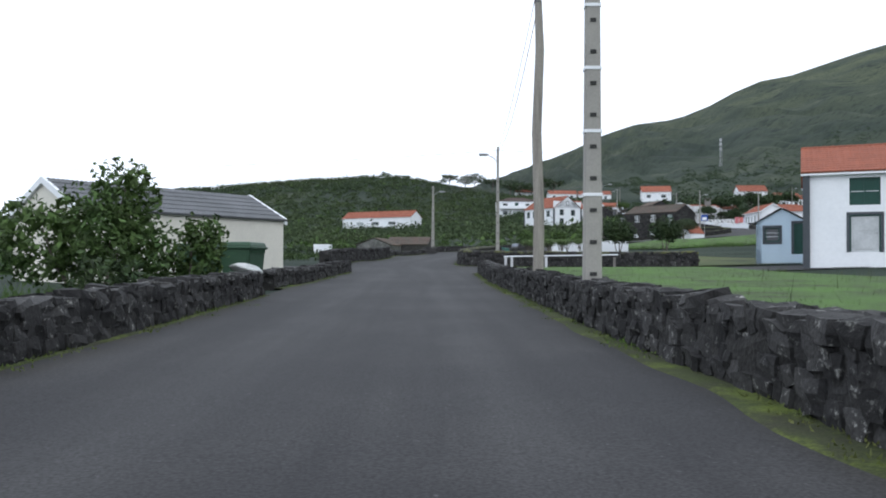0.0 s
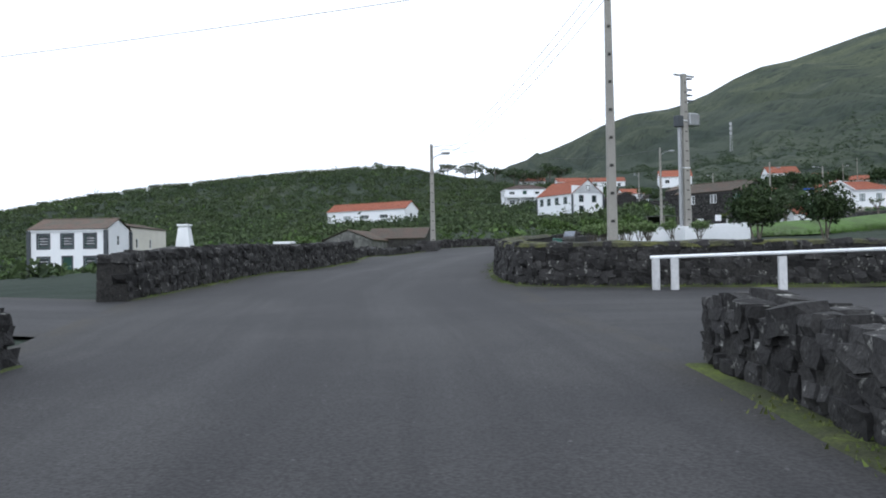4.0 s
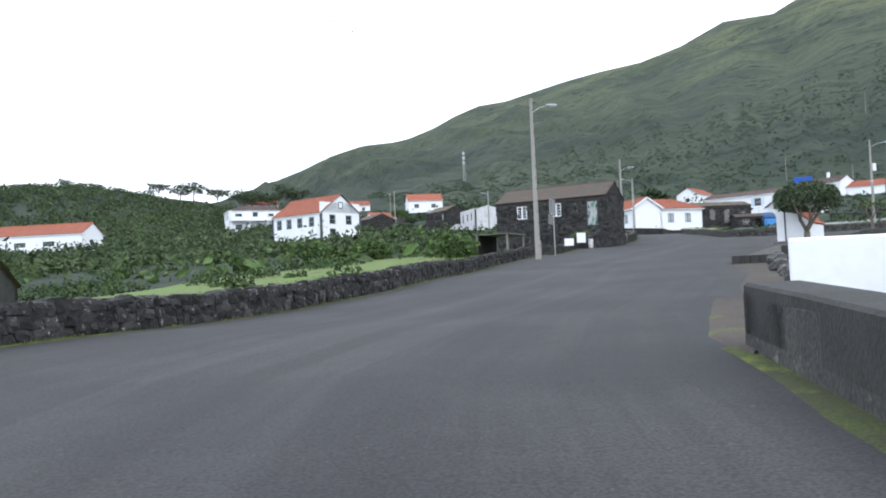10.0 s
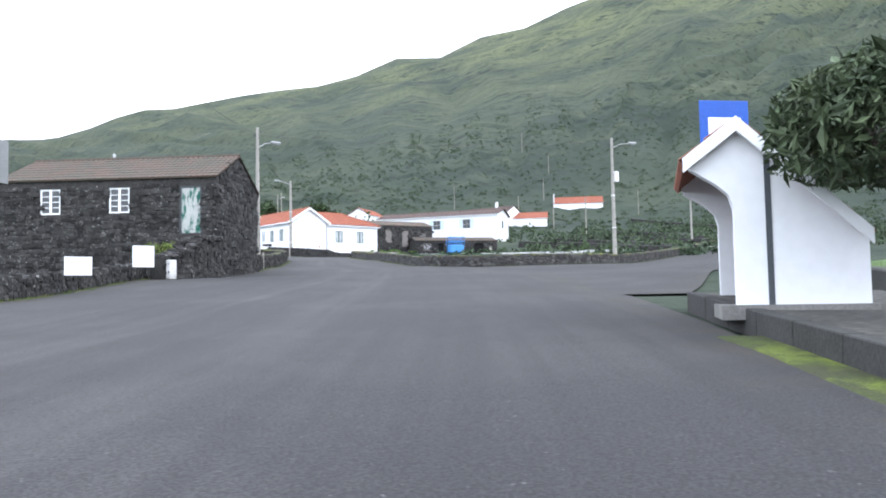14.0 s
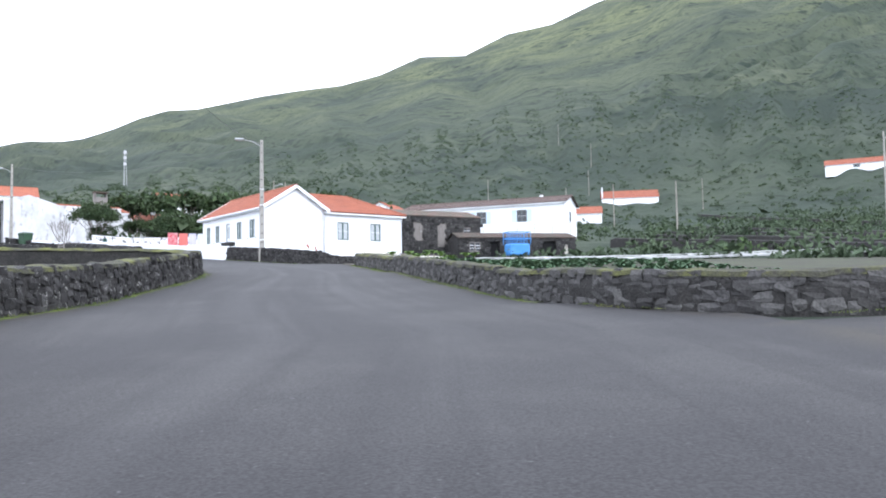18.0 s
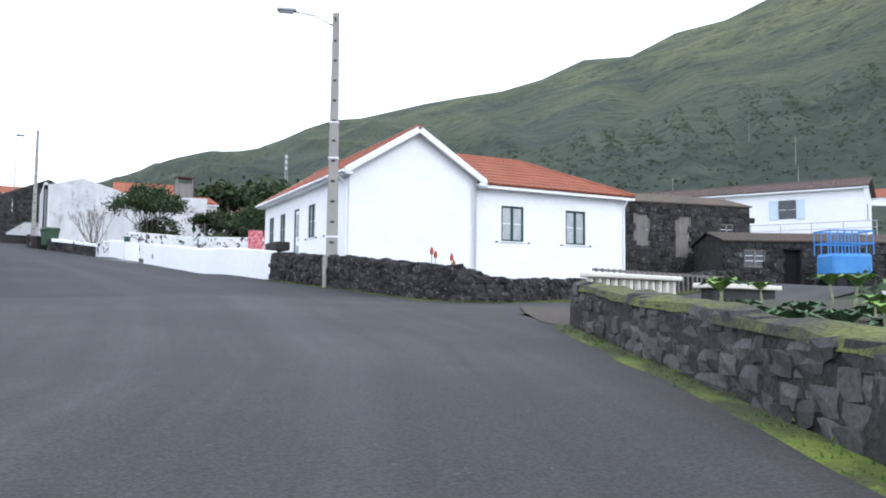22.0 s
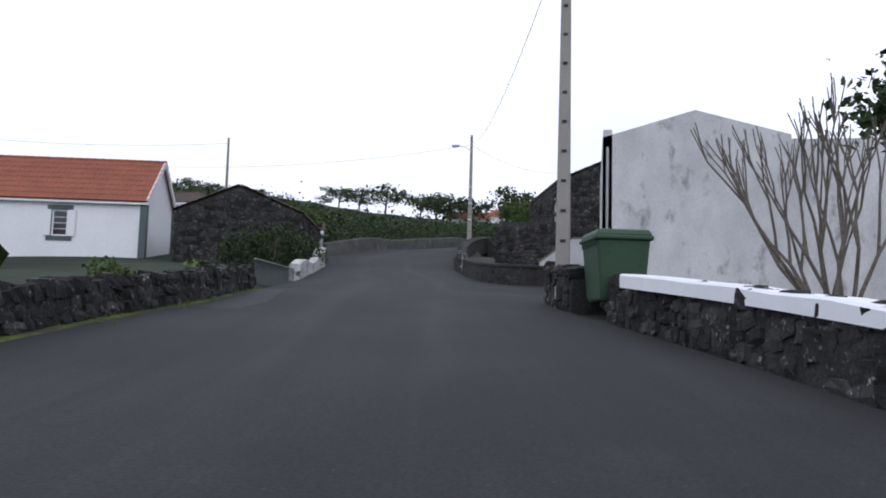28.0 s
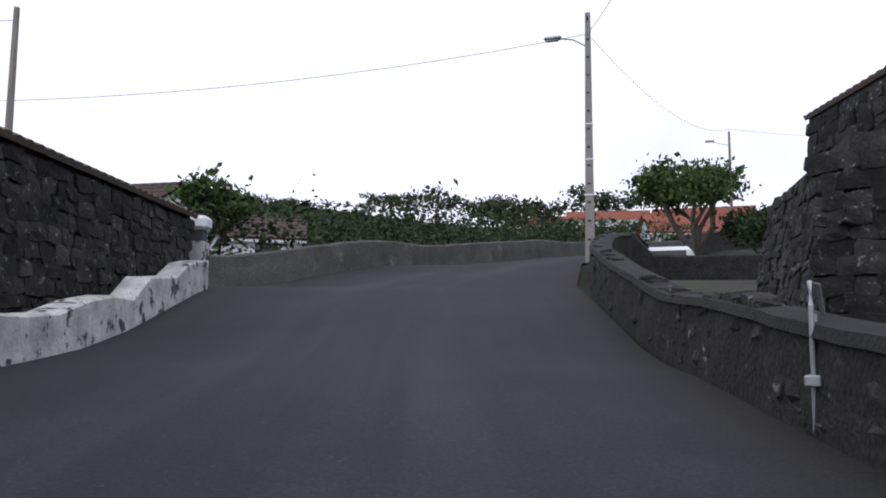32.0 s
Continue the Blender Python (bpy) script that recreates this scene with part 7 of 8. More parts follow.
def rosette(bm, r, n, lift, base_z, rng):
    for k in range(n):
        a = 2.4 * k + rng.uniform(-0.2, 0.2)
        q = 0.35 + 0.65 * ((k + 1) / n)
        l, w = r * q, r * q * 0.38
        e = Vector((math.cos(a), math.sin(a), 0))
        s = Vector((-e.y, e.x, 0))
        t = lift * (1.15 - q)
        p0, p1, p2 = Vector((0, 0, base_z)), e * l * 0.55 + Vector((0, 0, base_z + l * (0.35 + t))), e * l + Vector((0, 0, base_z + l * (0.15 + t)))
        v = [bm.verts.new(x) for x in (p0, p1 - s * w, p1 + s * w, p2, p1 - Vector((0, 0, 0.04)))]
        bm.faces.new((v[0], v[1], v[4])), bm.faces.new((v[0], v[4], v[2])), bm.faces.new((v[1], v[3], v[4])), bm.faces.new((v[4], v[3], v[2]))


grng = random.Random(3)
kale = thing("kale_plant", (0, 0, -300), 0, "tall green kale plant on a bare stalk", "vegetable", "kale along the garden wall")
bm = bmesh.new()
rosette(bm, 0.42, 13, 0.9, 0.55, grng)
part("leaves", bm, KALE, kale)
part("stalk", tube(bmesh.new(), [(0, 0, -0.1), (0.05, 0.02, 0.3), (0, 0, 0.6)], [0.03, 0.026, 0.02], 6), KALE_STALK, kale)
for i in range(22):
    u = i / 52
    p = Vector((67.6, 162.4)).lerp(Vector((57.0, 141.5)), u) + Vector((grng.uniform(0.5, 3.2), grng.uniform(-1.6, 0.3)))
    s = grng.uniform(0.6, 0.95)
    copy_thing(kale, pose(p.x, p.y, gz(p.x, p.y) + 0.18, 0, 0, grng.uniform(0, 360)) @ Matrix.Diagonal((s, s, s, 1)))
for c_ in list(kale.children_recursive):
    bpy.data.objects.remove(c_)
bpy.data.objects.remove(kale)
cab = thing("cabbage_plant", (0, 0, -300), 0, "blue-green cabbage growing in a row", "vegetable", "cabbages in the garden")
bm = bmesh.new()
rosette(bm, 0.34, 14, 1.2, 0.02, grng)
part("leaves", bm, CABBAGE, cab)
for row in range(8):
    for i in range(36):
        off = 1.1 + row * 1.05
        p = Vector((67.0, 162.0)).lerp(Vector((55.2, 139.0)), i / 35) + Vector((0.89, -0.455)) * off + Vector((grng.uniform(-0.22, 0.22), grng.uniform(-0.22, 0.22)))
        s = grng.uniform(0.9, 1.35)
        copy_thing(cab, pose(p.x, p.y, gz(p.x, p.y) + 0.22, 0, 0, grng.uniform(0, 360)) @ Matrix.Diagonal((s, s, s, 1)))
for c_ in list(cab.children_recursive):
    bpy.data.objects.remove(c_)
bpy.data.objects.remove(cab)
FILM = mat("pale_plastic_film", (0.30, 0.31, 0.31), (0.09, 0.10, 0.085), 1.5, 12, 0.4, 0.3, 0.15)
for k in range(2):
    bm = bmesh.new()
    rows_ = []
    for i in range(40):
        x = 75.5 + k * 2.2 + i * 0.55
        y = 163.5 - i * 0.72 + k * 1.6
        z = gz(x, y) + 0.22
        j = 0.08 * noise.noise(Vector((x, y, k)))
        rows_.append([bm.verts.new((x + a * 0.8, y + a * 0.6, z + hgt + (j if hgt else 0))) for a, hgt in ((-0.3, 0), (-0.18, 0.12), (0, 0.17), (0.18, 0.12), (0.3, 0))])
    for a, b in zip(rows_, rows_[1:]):
        for q in range(4):
            bm.faces.new((a[q], b[q], b[q + 1], a[q + 1]))
    tagged(part("film_tunnel", bm, FILM), "long low crop row under crumpled pale plastic film", "crop cover", "covered crop rows")
for i, line in enumerate(([(86, 138.5), (97, 158), (100, 171)], [(88, 138.5), (104, 158), (112, 176)], [(112, 149.5), (125, 170), (128, 184)], [(120, 152), (145, 176), (160, 200)], [(150, 150), (190, 190), (230, 240)])):
    add_wall("t%d" % i, line, 0.8, 0.6, None, "dark dry-stone terrace wall across the slope", 1)

# fence and gate by the island end
FN = thing("yard_fence", (75.0, 172.6, gz(76, 172.6)), 14, "grey wooden picket fence beside the cottage yard", "fence")
for k in range(26):
    part("picket", bx(k * 0.33, k * 0.33 + 0.07, -0.02, 0.02, -0.1, 0.95), GREY_WOOD, FN)
part("fence_rail", bx(-0.1, 8.6, 0.02, 0.06, 0.85, 0.93), GREY_WOOD, FN)
part("fence_rail", bx(-0.1, 8.6, 0.02, 0.06, 0.2, 0.28), GREY_WOOD, FN)
BAL = thing("concrete_balustrade", (68.6, 165.3, gz(69, 165.5)), 12, "pale concrete balustrade with slim posts at the garden end", "balustrade")
for k in range(12):
    part("baluster", bx(k * 0.26, k * 0.26 + 0.1, -0.05, 0.05, -0.2, 0.62, bevel=0.01), CREAM, BAL)
part("handrail", bx(-0.1, 3.1, -0.14, 0.14, 0.62, 0.72, bevel=0.02), CREAM, BAL)
part("slab", bx(4.2, 7.6, -0.2, 0.3, 0.5, 0.62, bevel=0.02), CREAM, BAL)
part("slab_foot", bx(4.4, 7.4, -0.1, 0.2, -0.3, 0.5), KERB, BAL)

# red-hot pokers by the cottage
POKER = mat("poker_flower", (0.30, 0.045, 0.03), (0.34, 0.11, 0.04), 6, 30, 0.7, 0.2, 0.2)
for i, (x, y, h) in enumerate(((70.5, 172.6, 0.75), (71.2, 172.6, 1.2), (71.5, 172.9, 1.1), (72.0, 172.8, 1.05), (72.2, 173.0, 0.85))):
    ob = thing("poker_plant", (x - 1.75, y + 0.6, gz(x - 1.75, y) + 0.05), 30 * i, "orange red-hot poker flower rising behind the wall", "flower", "red-hot pokers")
    part("stalk", tube(bmesh.new(), [(0, 0, 0), (0.02, 0, h)], [0.014, 0.011], 5), LEAF, ob)
    part("flower_head", tube(bmesh.new(), [(0.02, 0, h - 0.02), (0.02, 0, h + 0.1), (0.02, 0, h + 0.2)], [0.05, 0.055, 0.012], 8), POKER, ob)
    bm = bmesh.new()
    rosette(bm, 0.55, 14, 1.0, 0.3, grng)
    part("leaves", bm, LEAF, ob)

# laundry
for nm, x0, x1, z0, z1, colour, c2, lab in (("towel", 0.0, 0.55, -1.0, 0.0, (0.50, 0.03, 0.06), (0.62, 0.35, 0.35), "red patterned towel hanging on a line"), ("towel", 0.62, 1.12, -0.9, -0.03, (0.62, 0.17, 0.15), None, "salmon pink towel hanging on a line"),
                                        ("sheet", 1.18, 1.6, -0.95, -0.04, (0.52, 0.50, 0.66), None, "pale lilac cloth hanging on a line"), ("sheet", 1.68, 2.05, -0.8, -0.05, (0.60, 0.64, 0.72), None, "bluish white cloth hanging on a line"),
                                        ("sheet", 2.12, 2.45, -0.9, -0.05, (0.55, 0.56, 0.62), None, "greyish white cloth hanging on a line"), ("sheet", 2.55, 2.9, -0.85, -0.05, (0.55, 0.04, 0.18), None, "magenta red cloth hanging on a line")):
    cm = mat("cloth_" + lab.split()[0], colour, c2, 5 if c2 else 2, 40, 0.9, 0.2, 0.06)
    bm = bmesh.new()
    g = [[bm.verts.new((x0 + (x1 - x0) * i / 8, 0.05 * math.sin(i * 1.3) * (1 - j / 6) + 0.01 * i, z0 + (z1 - z0) * j / 6)) for i in range(9)] for j in range(7)]
    for a, b in zip(g, g[1:]):
        for i in range(8):
            bm.faces.new((a[i], a[i + 1], b[i + 1], b[i]))
    ob = part(nm, bm, cm)
    md = ob.modifiers.new("thickness", "SOLIDIFY")
    md.thickness = 0.012
    ob.matrix_basis = pose(74.0, 209.2, 14.35, 0, 0, -24) @ Matrix.Diagonal((1.8, 1.0, 1.6, 1))
    tagged(ob, lab, "laundry", "washing on the line")
wire((71.2, 210.5, 14.75), (82.0, 205.8, 14.5), 0.3, 0.008, "washing_line", "thin washing line across the yard")
tagged(part("line_post", tube(bmesh.new(), [(71.2, 210.5, 12.0), (71.2, 210.5, 14.8)], 0.035, 6), GREY_WOOD), "wooden post of a washing line", "post")

# ---- waste containers ----
BIN = mat("green_plastic", (0.045, 0.095, 0.055), (0.038, 0.078, 0.048), 1.5, 30, 0.5, 0.1, 0.12)


def container(at, turn, label, w=1.1, d=0.85, h=1.15):
    ob = thing("waste_container", at, turn, label, "waste bin", "green waste containers")
    bm = bmesh.new()
    q = box(bm, -w / 2, w / 2, -d / 2, d / 2, 0.16, h)
    for v in q:
        if v.co.z < 0.5:
            v.co.x *= 0.88
            v.co.y *= 0.82
    bmesh.ops.bevel(bm, geom=bm.edges[:], offset=0.03, segments=2, affect="EDGES")
    part("body", bm, BIN, ob)
    part("rim", bx(-w / 2 - 0.05, w / 2 + 0.05, -d / 2 - 0.05, d / 2 + 0.05, h - 0.02, h + 0.06, bevel=0.02), BIN, ob)
    bm = bmesh.new()
    q = box(bm, -w / 2 - 0.02, w / 2 + 0.02, -d / 2 - 0.03, d / 2 + 0.04, h + 0.06, h + 0.17)
    for v in q:
        if v.co.z > h + 0.1:
            v.co.x *= 0.93
            v.co.y *= 0.9
    bmesh.ops.bevel(bm, geom=bm.edges[:], offset=0.02, segments=1, affect="EDGES")
    part("lid", bm, BIN, ob)
    for k in range(7):
        x = -w / 2 + 0.12 + k * (w - 0.24) / 6
        part("rib", bx(x - 0.02, x + 0.02, -d / 2 - 0.03, -d / 2 + 0.02, h - 0.12, h - 0.01), BIN, ob)
    for x in (-w / 2 + 0.15, w / 2 - 0.15):
        for y in (-d / 2 + 0.18, d / 2 - 0.18):
            part("castor", tube(bmesh.new(), [(x - 0.03, y, 0.08), (x + 0.03, y, 0.08)], 0.08, 10), RUBBER, ob)
    return ob


container((-5.85, 21.25, gz(-5.85, 21.25)), 82, "large green plastic waste container in a gap of the wall")
container((-6.95, 21.0, gz(-6.95, 21.0)), 80, "green plastic waste container with a closed lid beside the barn", 1.1, 0.85, 1.1)
container((61.5, 214.75, gz(61.5, 214.75) + 0.1), -76, "green plastic waste container set between stone walls", 1.15, 0.95, 1.25)

SACK = mat("white_sack", (0.55, 0.56, 0.55), (0.42, 0.43, 0.42), 3.0, 20, 0.7, 0.4, 0.1)
bm = bmesh.new()
bmesh.ops.create_icosphere(bm, subdivisions=3, radius=0.3)
for v in bm.verts:
    v.co *= 1 + 0.28 * noise.noise(v.co * 4.0)
    v.co.z *= 0.42
sk = tagged(part("sack", bm, SACK), "crumpled white plastic sack on the end of the wall", "sack")
sk.matrix_basis = pose(-4.95, 18.35, gz(-4.95, 18.35) + 0.66, 0, 8, 30) @ Matrix.Diagonal((1.3, 1.0, 1.0, 1))

# ---- information plaque, railing, signs ----
PQ = thing("plaque_stand", (5.62, 75.28, gz(5.6, 75.3)), -24, "basalt stand carrying a slanted glazed information panel", "plaque")
part("pedestal", bx(-0.4, 0.42, -0.36, 0.4, -0.3, 0.6, bevel=0.04), STAINED, PQ)
bm = bmesh.new()
q = [bm.verts.new(p) for p in ((-0.37, -0.27, 0.58), (0.37, -0.27, 0.58), (0.37, 0.28, 0.58), (-0.37, 0.28, 0.58), (-0.35, -0.24, 0.64), (0.35, -0.24, 0.64), (0.35, 0.08, 1.0), (-0.35, 0.08, 1.0), (0.35, 0.26, 1.0), (-0.35, 0.26, 1.0))]
for f in ((3, 2, 1, 0), (0, 1, 5, 4), (1, 2, 8, 6, 5), (2, 3, 9, 8), (3, 0, 4, 7, 9), (4, 5, 6, 7), (7, 6, 8, 9)):
    bm.faces.new([q[i] for i in f])
bmesh.ops.bevel(bm, geom=bm.edges[:], offset=0.015, segments=1, affect="EDGES")
part("lectern", bm, BLOCK, PQ)
PANEL = mat("printed_panel", (0.10, 0.12, 0.15), (0.17, 0.19, 0.22), 2.0, 12, 0.12, 0.0, 0.2, spec=0.6, patch=(0.32, 0.36, 0.42), patch_scale=3.5, patch_at=(0.58, 0.6))
pn = part("panel", bx(-0.3, 0.3, -0.2, 0.2, 0, 0.012), PANEL, PQ)
pn.matrix_basis = pose(0, -0.084, 0.827, 48.4, 0, 0)
GREEN_RAIL = mat("green_gate_paint", (0.060, 0.165, 0.135), (0.08, 0.20, 0.165), 3, 30, 0.5, 0.1, 0.15, patch=(0.10, 0.15, 0.13), patch_scale=5, patch_at=(0.6, 0.7))
RL = thing("green_railing", (4.12, 71.35, gz(4.1, 71.4)), 70, "green painted metal railing with slim upright slats", "railing")
for k in range(18):
    part("slat", bx(k * 0.123, k * 0.123 + 0.035, -0.012, 0.012, 0.05, 0.68), GREEN_RAIL, RL)
part("top_rail", bx(-0.05, 2.2, -0.03, 0.03, 0.66, 0.71, bevel=0.008), GREEN_RAIL, RL)
part("bottom_rail", bx(-0.05, 2.2, -0.025, 0.025, 0.02, 0.06, bevel=0.008), GREEN_RAIL, RL)
part("end_post", bx(2.16, 2.21, -0.03, 0.03, -0.1, 0.71), GREEN_RAIL, RL)
PL = thing("end_pillar", (4.08, 71.02, gz(4.1, 71)), 22, "dark rendered pillar at the end of the wall", "pillar")
part("shaft", bx(-0.22, 0.22, -0.26, 0.26, -0.2, 0.5, bevel=0.05), STAINED, PL)
part("footing", bx(-0.32, -0.18, -0.1, 0.3, -0.1, 0.05, bevel=0.02), CREAM, PL)
tagged(part("white_board", bx(3.98, 4.24, 70.66, 70.69, gz(4.1, 70.7), gz(4.1, 70.7) + 0.42), WHITE), "plain white board standing against a pillar", "board")
PRL = thing("pipe_rail", (2.7, 44.9, gz(4, 44.5)), -9, "white pipe rail on short posts beside the side lane", "railing")
part("pipe", tube(bmesh.new(), [(0, 0, 0.64), (6.4, 0, 0.76)], 0.034, 8), WHITE, PRL)
for x in (0.1, 0.45, 2.4, 6.2):
    part("post", bx(x - 0.07, x + 0.07, -0.06, 0.06, -0.2, 0.62), WORN_WHITE if x < 3 else GREY_WOOD, PRL)
PAL = thing("pallet_gate", (58.0, 186.3, gz(58, 186.3)), 95, "grey wooden pallet used as a gate", "gate")
for k in range(6):
    part("board", bx(0, 2.2, -0.02, 0.02, 0.08 + k * 0.16, 0.19 + k * 0.16), GREY_WOOD, PAL)
for x in (0.05, 1.05, 2.1):
    part("batten", bx(x, x + 0.09, 0.02, 0.1, 0, 1.05), GREY_WOOD, PAL)
GR = thing("garden_gate", (52.35, 219.5, gz(52.3, 219.5)), 97, "low dark metal garden gate with upright bars", "gate")
for k in range(26):
    part("bar", bx(k * 0.16, k * 0.16 + 0.022, -0.012, 0.012, 0.05, 0.75), GREY_TRIM, GR)
part("rail", bx(0, 4.1, -0.02, 0.02, 0.75, 0.79), METAL, GR)
part("rail", bx(0, 4.1, -0.02, 0.02, 0.08, 0.12), GREY_TRIM, GR)
GH = thing("garden_gate", (65.1, 195.6, gz(65.1, 195.6)), 90, "dark open entrance between white walls", "gate")
part("threshold", bx(-0.1, 2.9, -0.9, 0.9, -0.15, 0.03, bevel=0.02), CEMENT, GH)
part("post", bx(0, 0.06, -0.05, 0.05, 0, 1.05), GREY_TRIM, GH)
part("grille", bx(0.0, 0.05, -0.9, -0.1, 0.1, 1.0), GREY_TRIM, GH)
LB = thing("letter_box", (64.75, 200.4, gz(64.7, 200.4) + 1.0), 0, "green metal letter box on the white wall", "letter box")
part("box", bx(-0.15, 0.15, -0.13, 0.13, 0, 0.24, bevel=0.01), GREEN_PAINT, LB)
part("roof", bx(-0.2, 0.2, -0.18, 0.18, 0.24, 0.29, bevel=0.02), GREEN_PAINT, LB)
tagged(part("planter", bx(67.0, 67.5, 180.0, 181.3, gz(67, 180.5) + 1.0, gz(67, 180.5) + 1.3, bevel=0.02), MORTAR), "dark stone planter on the garden wall", "planter")
tagged(part("wall_oval", tube(bmesh.new(), [(65.06, 193.6, gz(65, 193.6) + 0.42), (65.2, 193.6, gz(65, 193.6) + 0.42)], 0.12, 16), SEA_GREEN), "dark oval vent in the white wall", "vent")

# small things round the hut and shed
for x, y, w, h in ((27.6, 122.4, 0.7, 0.5), (31.4, 127.6, 0.75, 0.75)):
    tagged(part("white_board", bx(x, x + w, y, y + 0.05, gz(x, y) + 0.55, gz(x, y) + 0.55 + h), WHITE), "plain white board leaning behind the wall", "board")
tagged(part("painted_post", bx(33.3, 33.6, 129.0, 129.3, gz(33.4, 129.1), gz(33.4, 129.1) + 0.75, bevel=0.03), BAND), "stone post splashed with white paint", "post")
add_wall("hutfront", [(33.4, 129.2), (34.9, 130.1), (37.0, 131.9)], lambda u: 0.95 + 0.75 * float(smooth(0.1, 0.6, u)), 0.9, None, "rough stone retaining wall in front of the hut", -1)
bush("mound_plants", (33.9, 131.3, gz(33.4, 131) + 0.9), [(0, 0, 0.25, 0.8, 0.6, 0.3), (1.2, 0.9, 0.4, 0.6, 0.6, 0.3)], 0.06, 150, GRASS, "mossy plants on the stone mound by the hut", stems=2)
CP = thing("lean_to", (24.6, 126.6, gz(24.6, 126.6)), 44, "open lean-to with a tin roof on wooden posts", "shelter")
part("tin_roof", bx(-1.7, 1.7, -1.3, 1.3, 1.55, 1.61), FIBRE, CP)
for x in (-1.55, 1.55):
    for y in (-1.15, 1.15):
        part("post", bx(x - 0.06, x + 0.06, y - 0.06, y + 0.06, -0.3, 1.55), GREY_WOOD, CP)
# shade under the tin roof is put into this wall's near-black colour
part("back_wall", bx(-1.6, 1.6, 1.0, 1.2, -0.3, 1.55), DARK, CP)
WC = thing("white_chimney", (-33.0, 121.5, gz(-33, 121.5)), 0, "free-standing tapered white chimney", "chimney")
bm = bmesh.new()
q = box(bm, -1.1, 1.1, -1.1, 1.1, -0.5, 4.0)
for v in q:
    if v.co.z > 2:
        v.co.x *= 0.5
        v.co.y *= 0.5
part("chimney_shaft", bm, WHITE, WC)
part("cap", bx(-0.7, 0.7, -0.7, 0.7, 4.0, 4.25, bevel=0.04), WHITE, WC)
tagged(part("white_hut", bx(-21.9, -19.4, 118.8, 121, gz(-20, 120) + 0.1, gz(-20, 120) + 1.5), WHITE), "small white garden hut in the scrub", "hut")
# boulders where the roadside wall has fallen
rrng = random.Random(12)
BOULDER = mat("fallen_basalt", (0.085, 0.085, 0.083), (0.045, 0.045, 0.045), 1.6, 22, 0.95, 0.9, 0.35, patch=(0.20, 0.20, 0.195), patch_scale=3.2, patch_at=(0.54, 0.66))
for i, (x, y, s) in enumerate(((8.3, 82.0, 0.3), (10.9, 84.2, 0.42), (11.6, 85.1, 0.35), (12.9, 86.6, 0.4), (13.5, 87.4, 0.55), (14.2, 88.2, 0.5), (15.0, 89.2, 0.5), (15.8, 90.2, 0.45), (16.5, 91.1, 0.6), (17.0, 91.8, 0.5),
                                (17.6, 92.3, 0.62), (18.2, 93.0, 0.5), (18.7, 93.7, 0.7), (19.3, 94.2, 0.62), (19.8, 94.3, 0.55), (18.0, 92.0, 0.4), (19.4, 93.4, 0.5))):
    bm = bmesh.new()
    bmesh.ops.create_icosphere(bm, subdivisions=2, radius=1)
    for v in bm.verts:
        c = v.co.copy()
        v.co *= 1 + 0.42 * noise.noise(c * 1.3 + Vector((7.1 * i, 0, 0))) + 0.16 * noise.noise(c * 3.1 + Vector((0, 5.3 * i, 0)))
        v.co.y *= 0.72
        v.co.z *= 0.62
    ob = part("fallen_stone", bm, BOULDER)
    ob.matrix_basis = pose(x + 0.7, y - 0.5, gz(x, y) + 0.18 * s, rrng.uniform(-12, 12), rrng.uniform(-12, 12), rrng.uniform(0, 180)) @ Matrix.Diagonal((s * 0.55, s * 0.55, s * 0.55, 1))
    tagged(ob, "rough grey basalt block fallen beside the road", "stone", "fallen wall stones")
PUMP = thing("water_tap", (55.12, 235.5, gz(55.1, 235.5) - 0.25), 70, "metal water tap with bent pipes on the wall", "tap")
part("pipe", tube(bmesh.new(), [(0.0, -0.12, 0.1), (0, -0.12, 1.05), (0.1, -0.1, 1.2), (0.4, -0.1, 1.2), (0.55, -0.1, 1.0)], 0.017, 8), METAL, PUMP)
part("pipe", tube(bmesh.new(), [(0.12, -0.12, 0.1), (0.12, -0.12, 1.0)], 0.015, 8), METAL, PUMP)
part("valve", bx(-0.1, 0.25, -0.18, -0.08, 0.55, 0.62, bevel=0.01), METAL, PUMP)
TRUCK = thing("parked_van", (55.0, 260.3, gz(55.0, 260.3)), 84, "white van parked behind the wall at the bend", "van")
part("body", bx(-2.0, 1.2, -0.8, 0.8, 0.35, 1.45, bevel=0.15), WHITE, TRUCK)
part("bonnet", bx(1.2, 2.1, -0.82, 0.82, 0.35, 1.0, bevel=0.12), WHITE, TRUCK)
part("windscreen", bx(-2.03, -1.99, -0.62, 0.62, 0.85, 1.3), GLASS, TRUCK)
part("side_window", bx(-1.6, 0.9, 0.802, 0.812, 0.85, 1.3), GLASS, TRUCK)
for x in (-1.3, 1.4):
    for y in (-0.8, 0.8):
        part("wheel", tube(bmesh.new(), [(x, y - 0.1, 0.32), (x, y + 0.1, 0.32)], 0.32, 14), RUBBER, TRUCK)

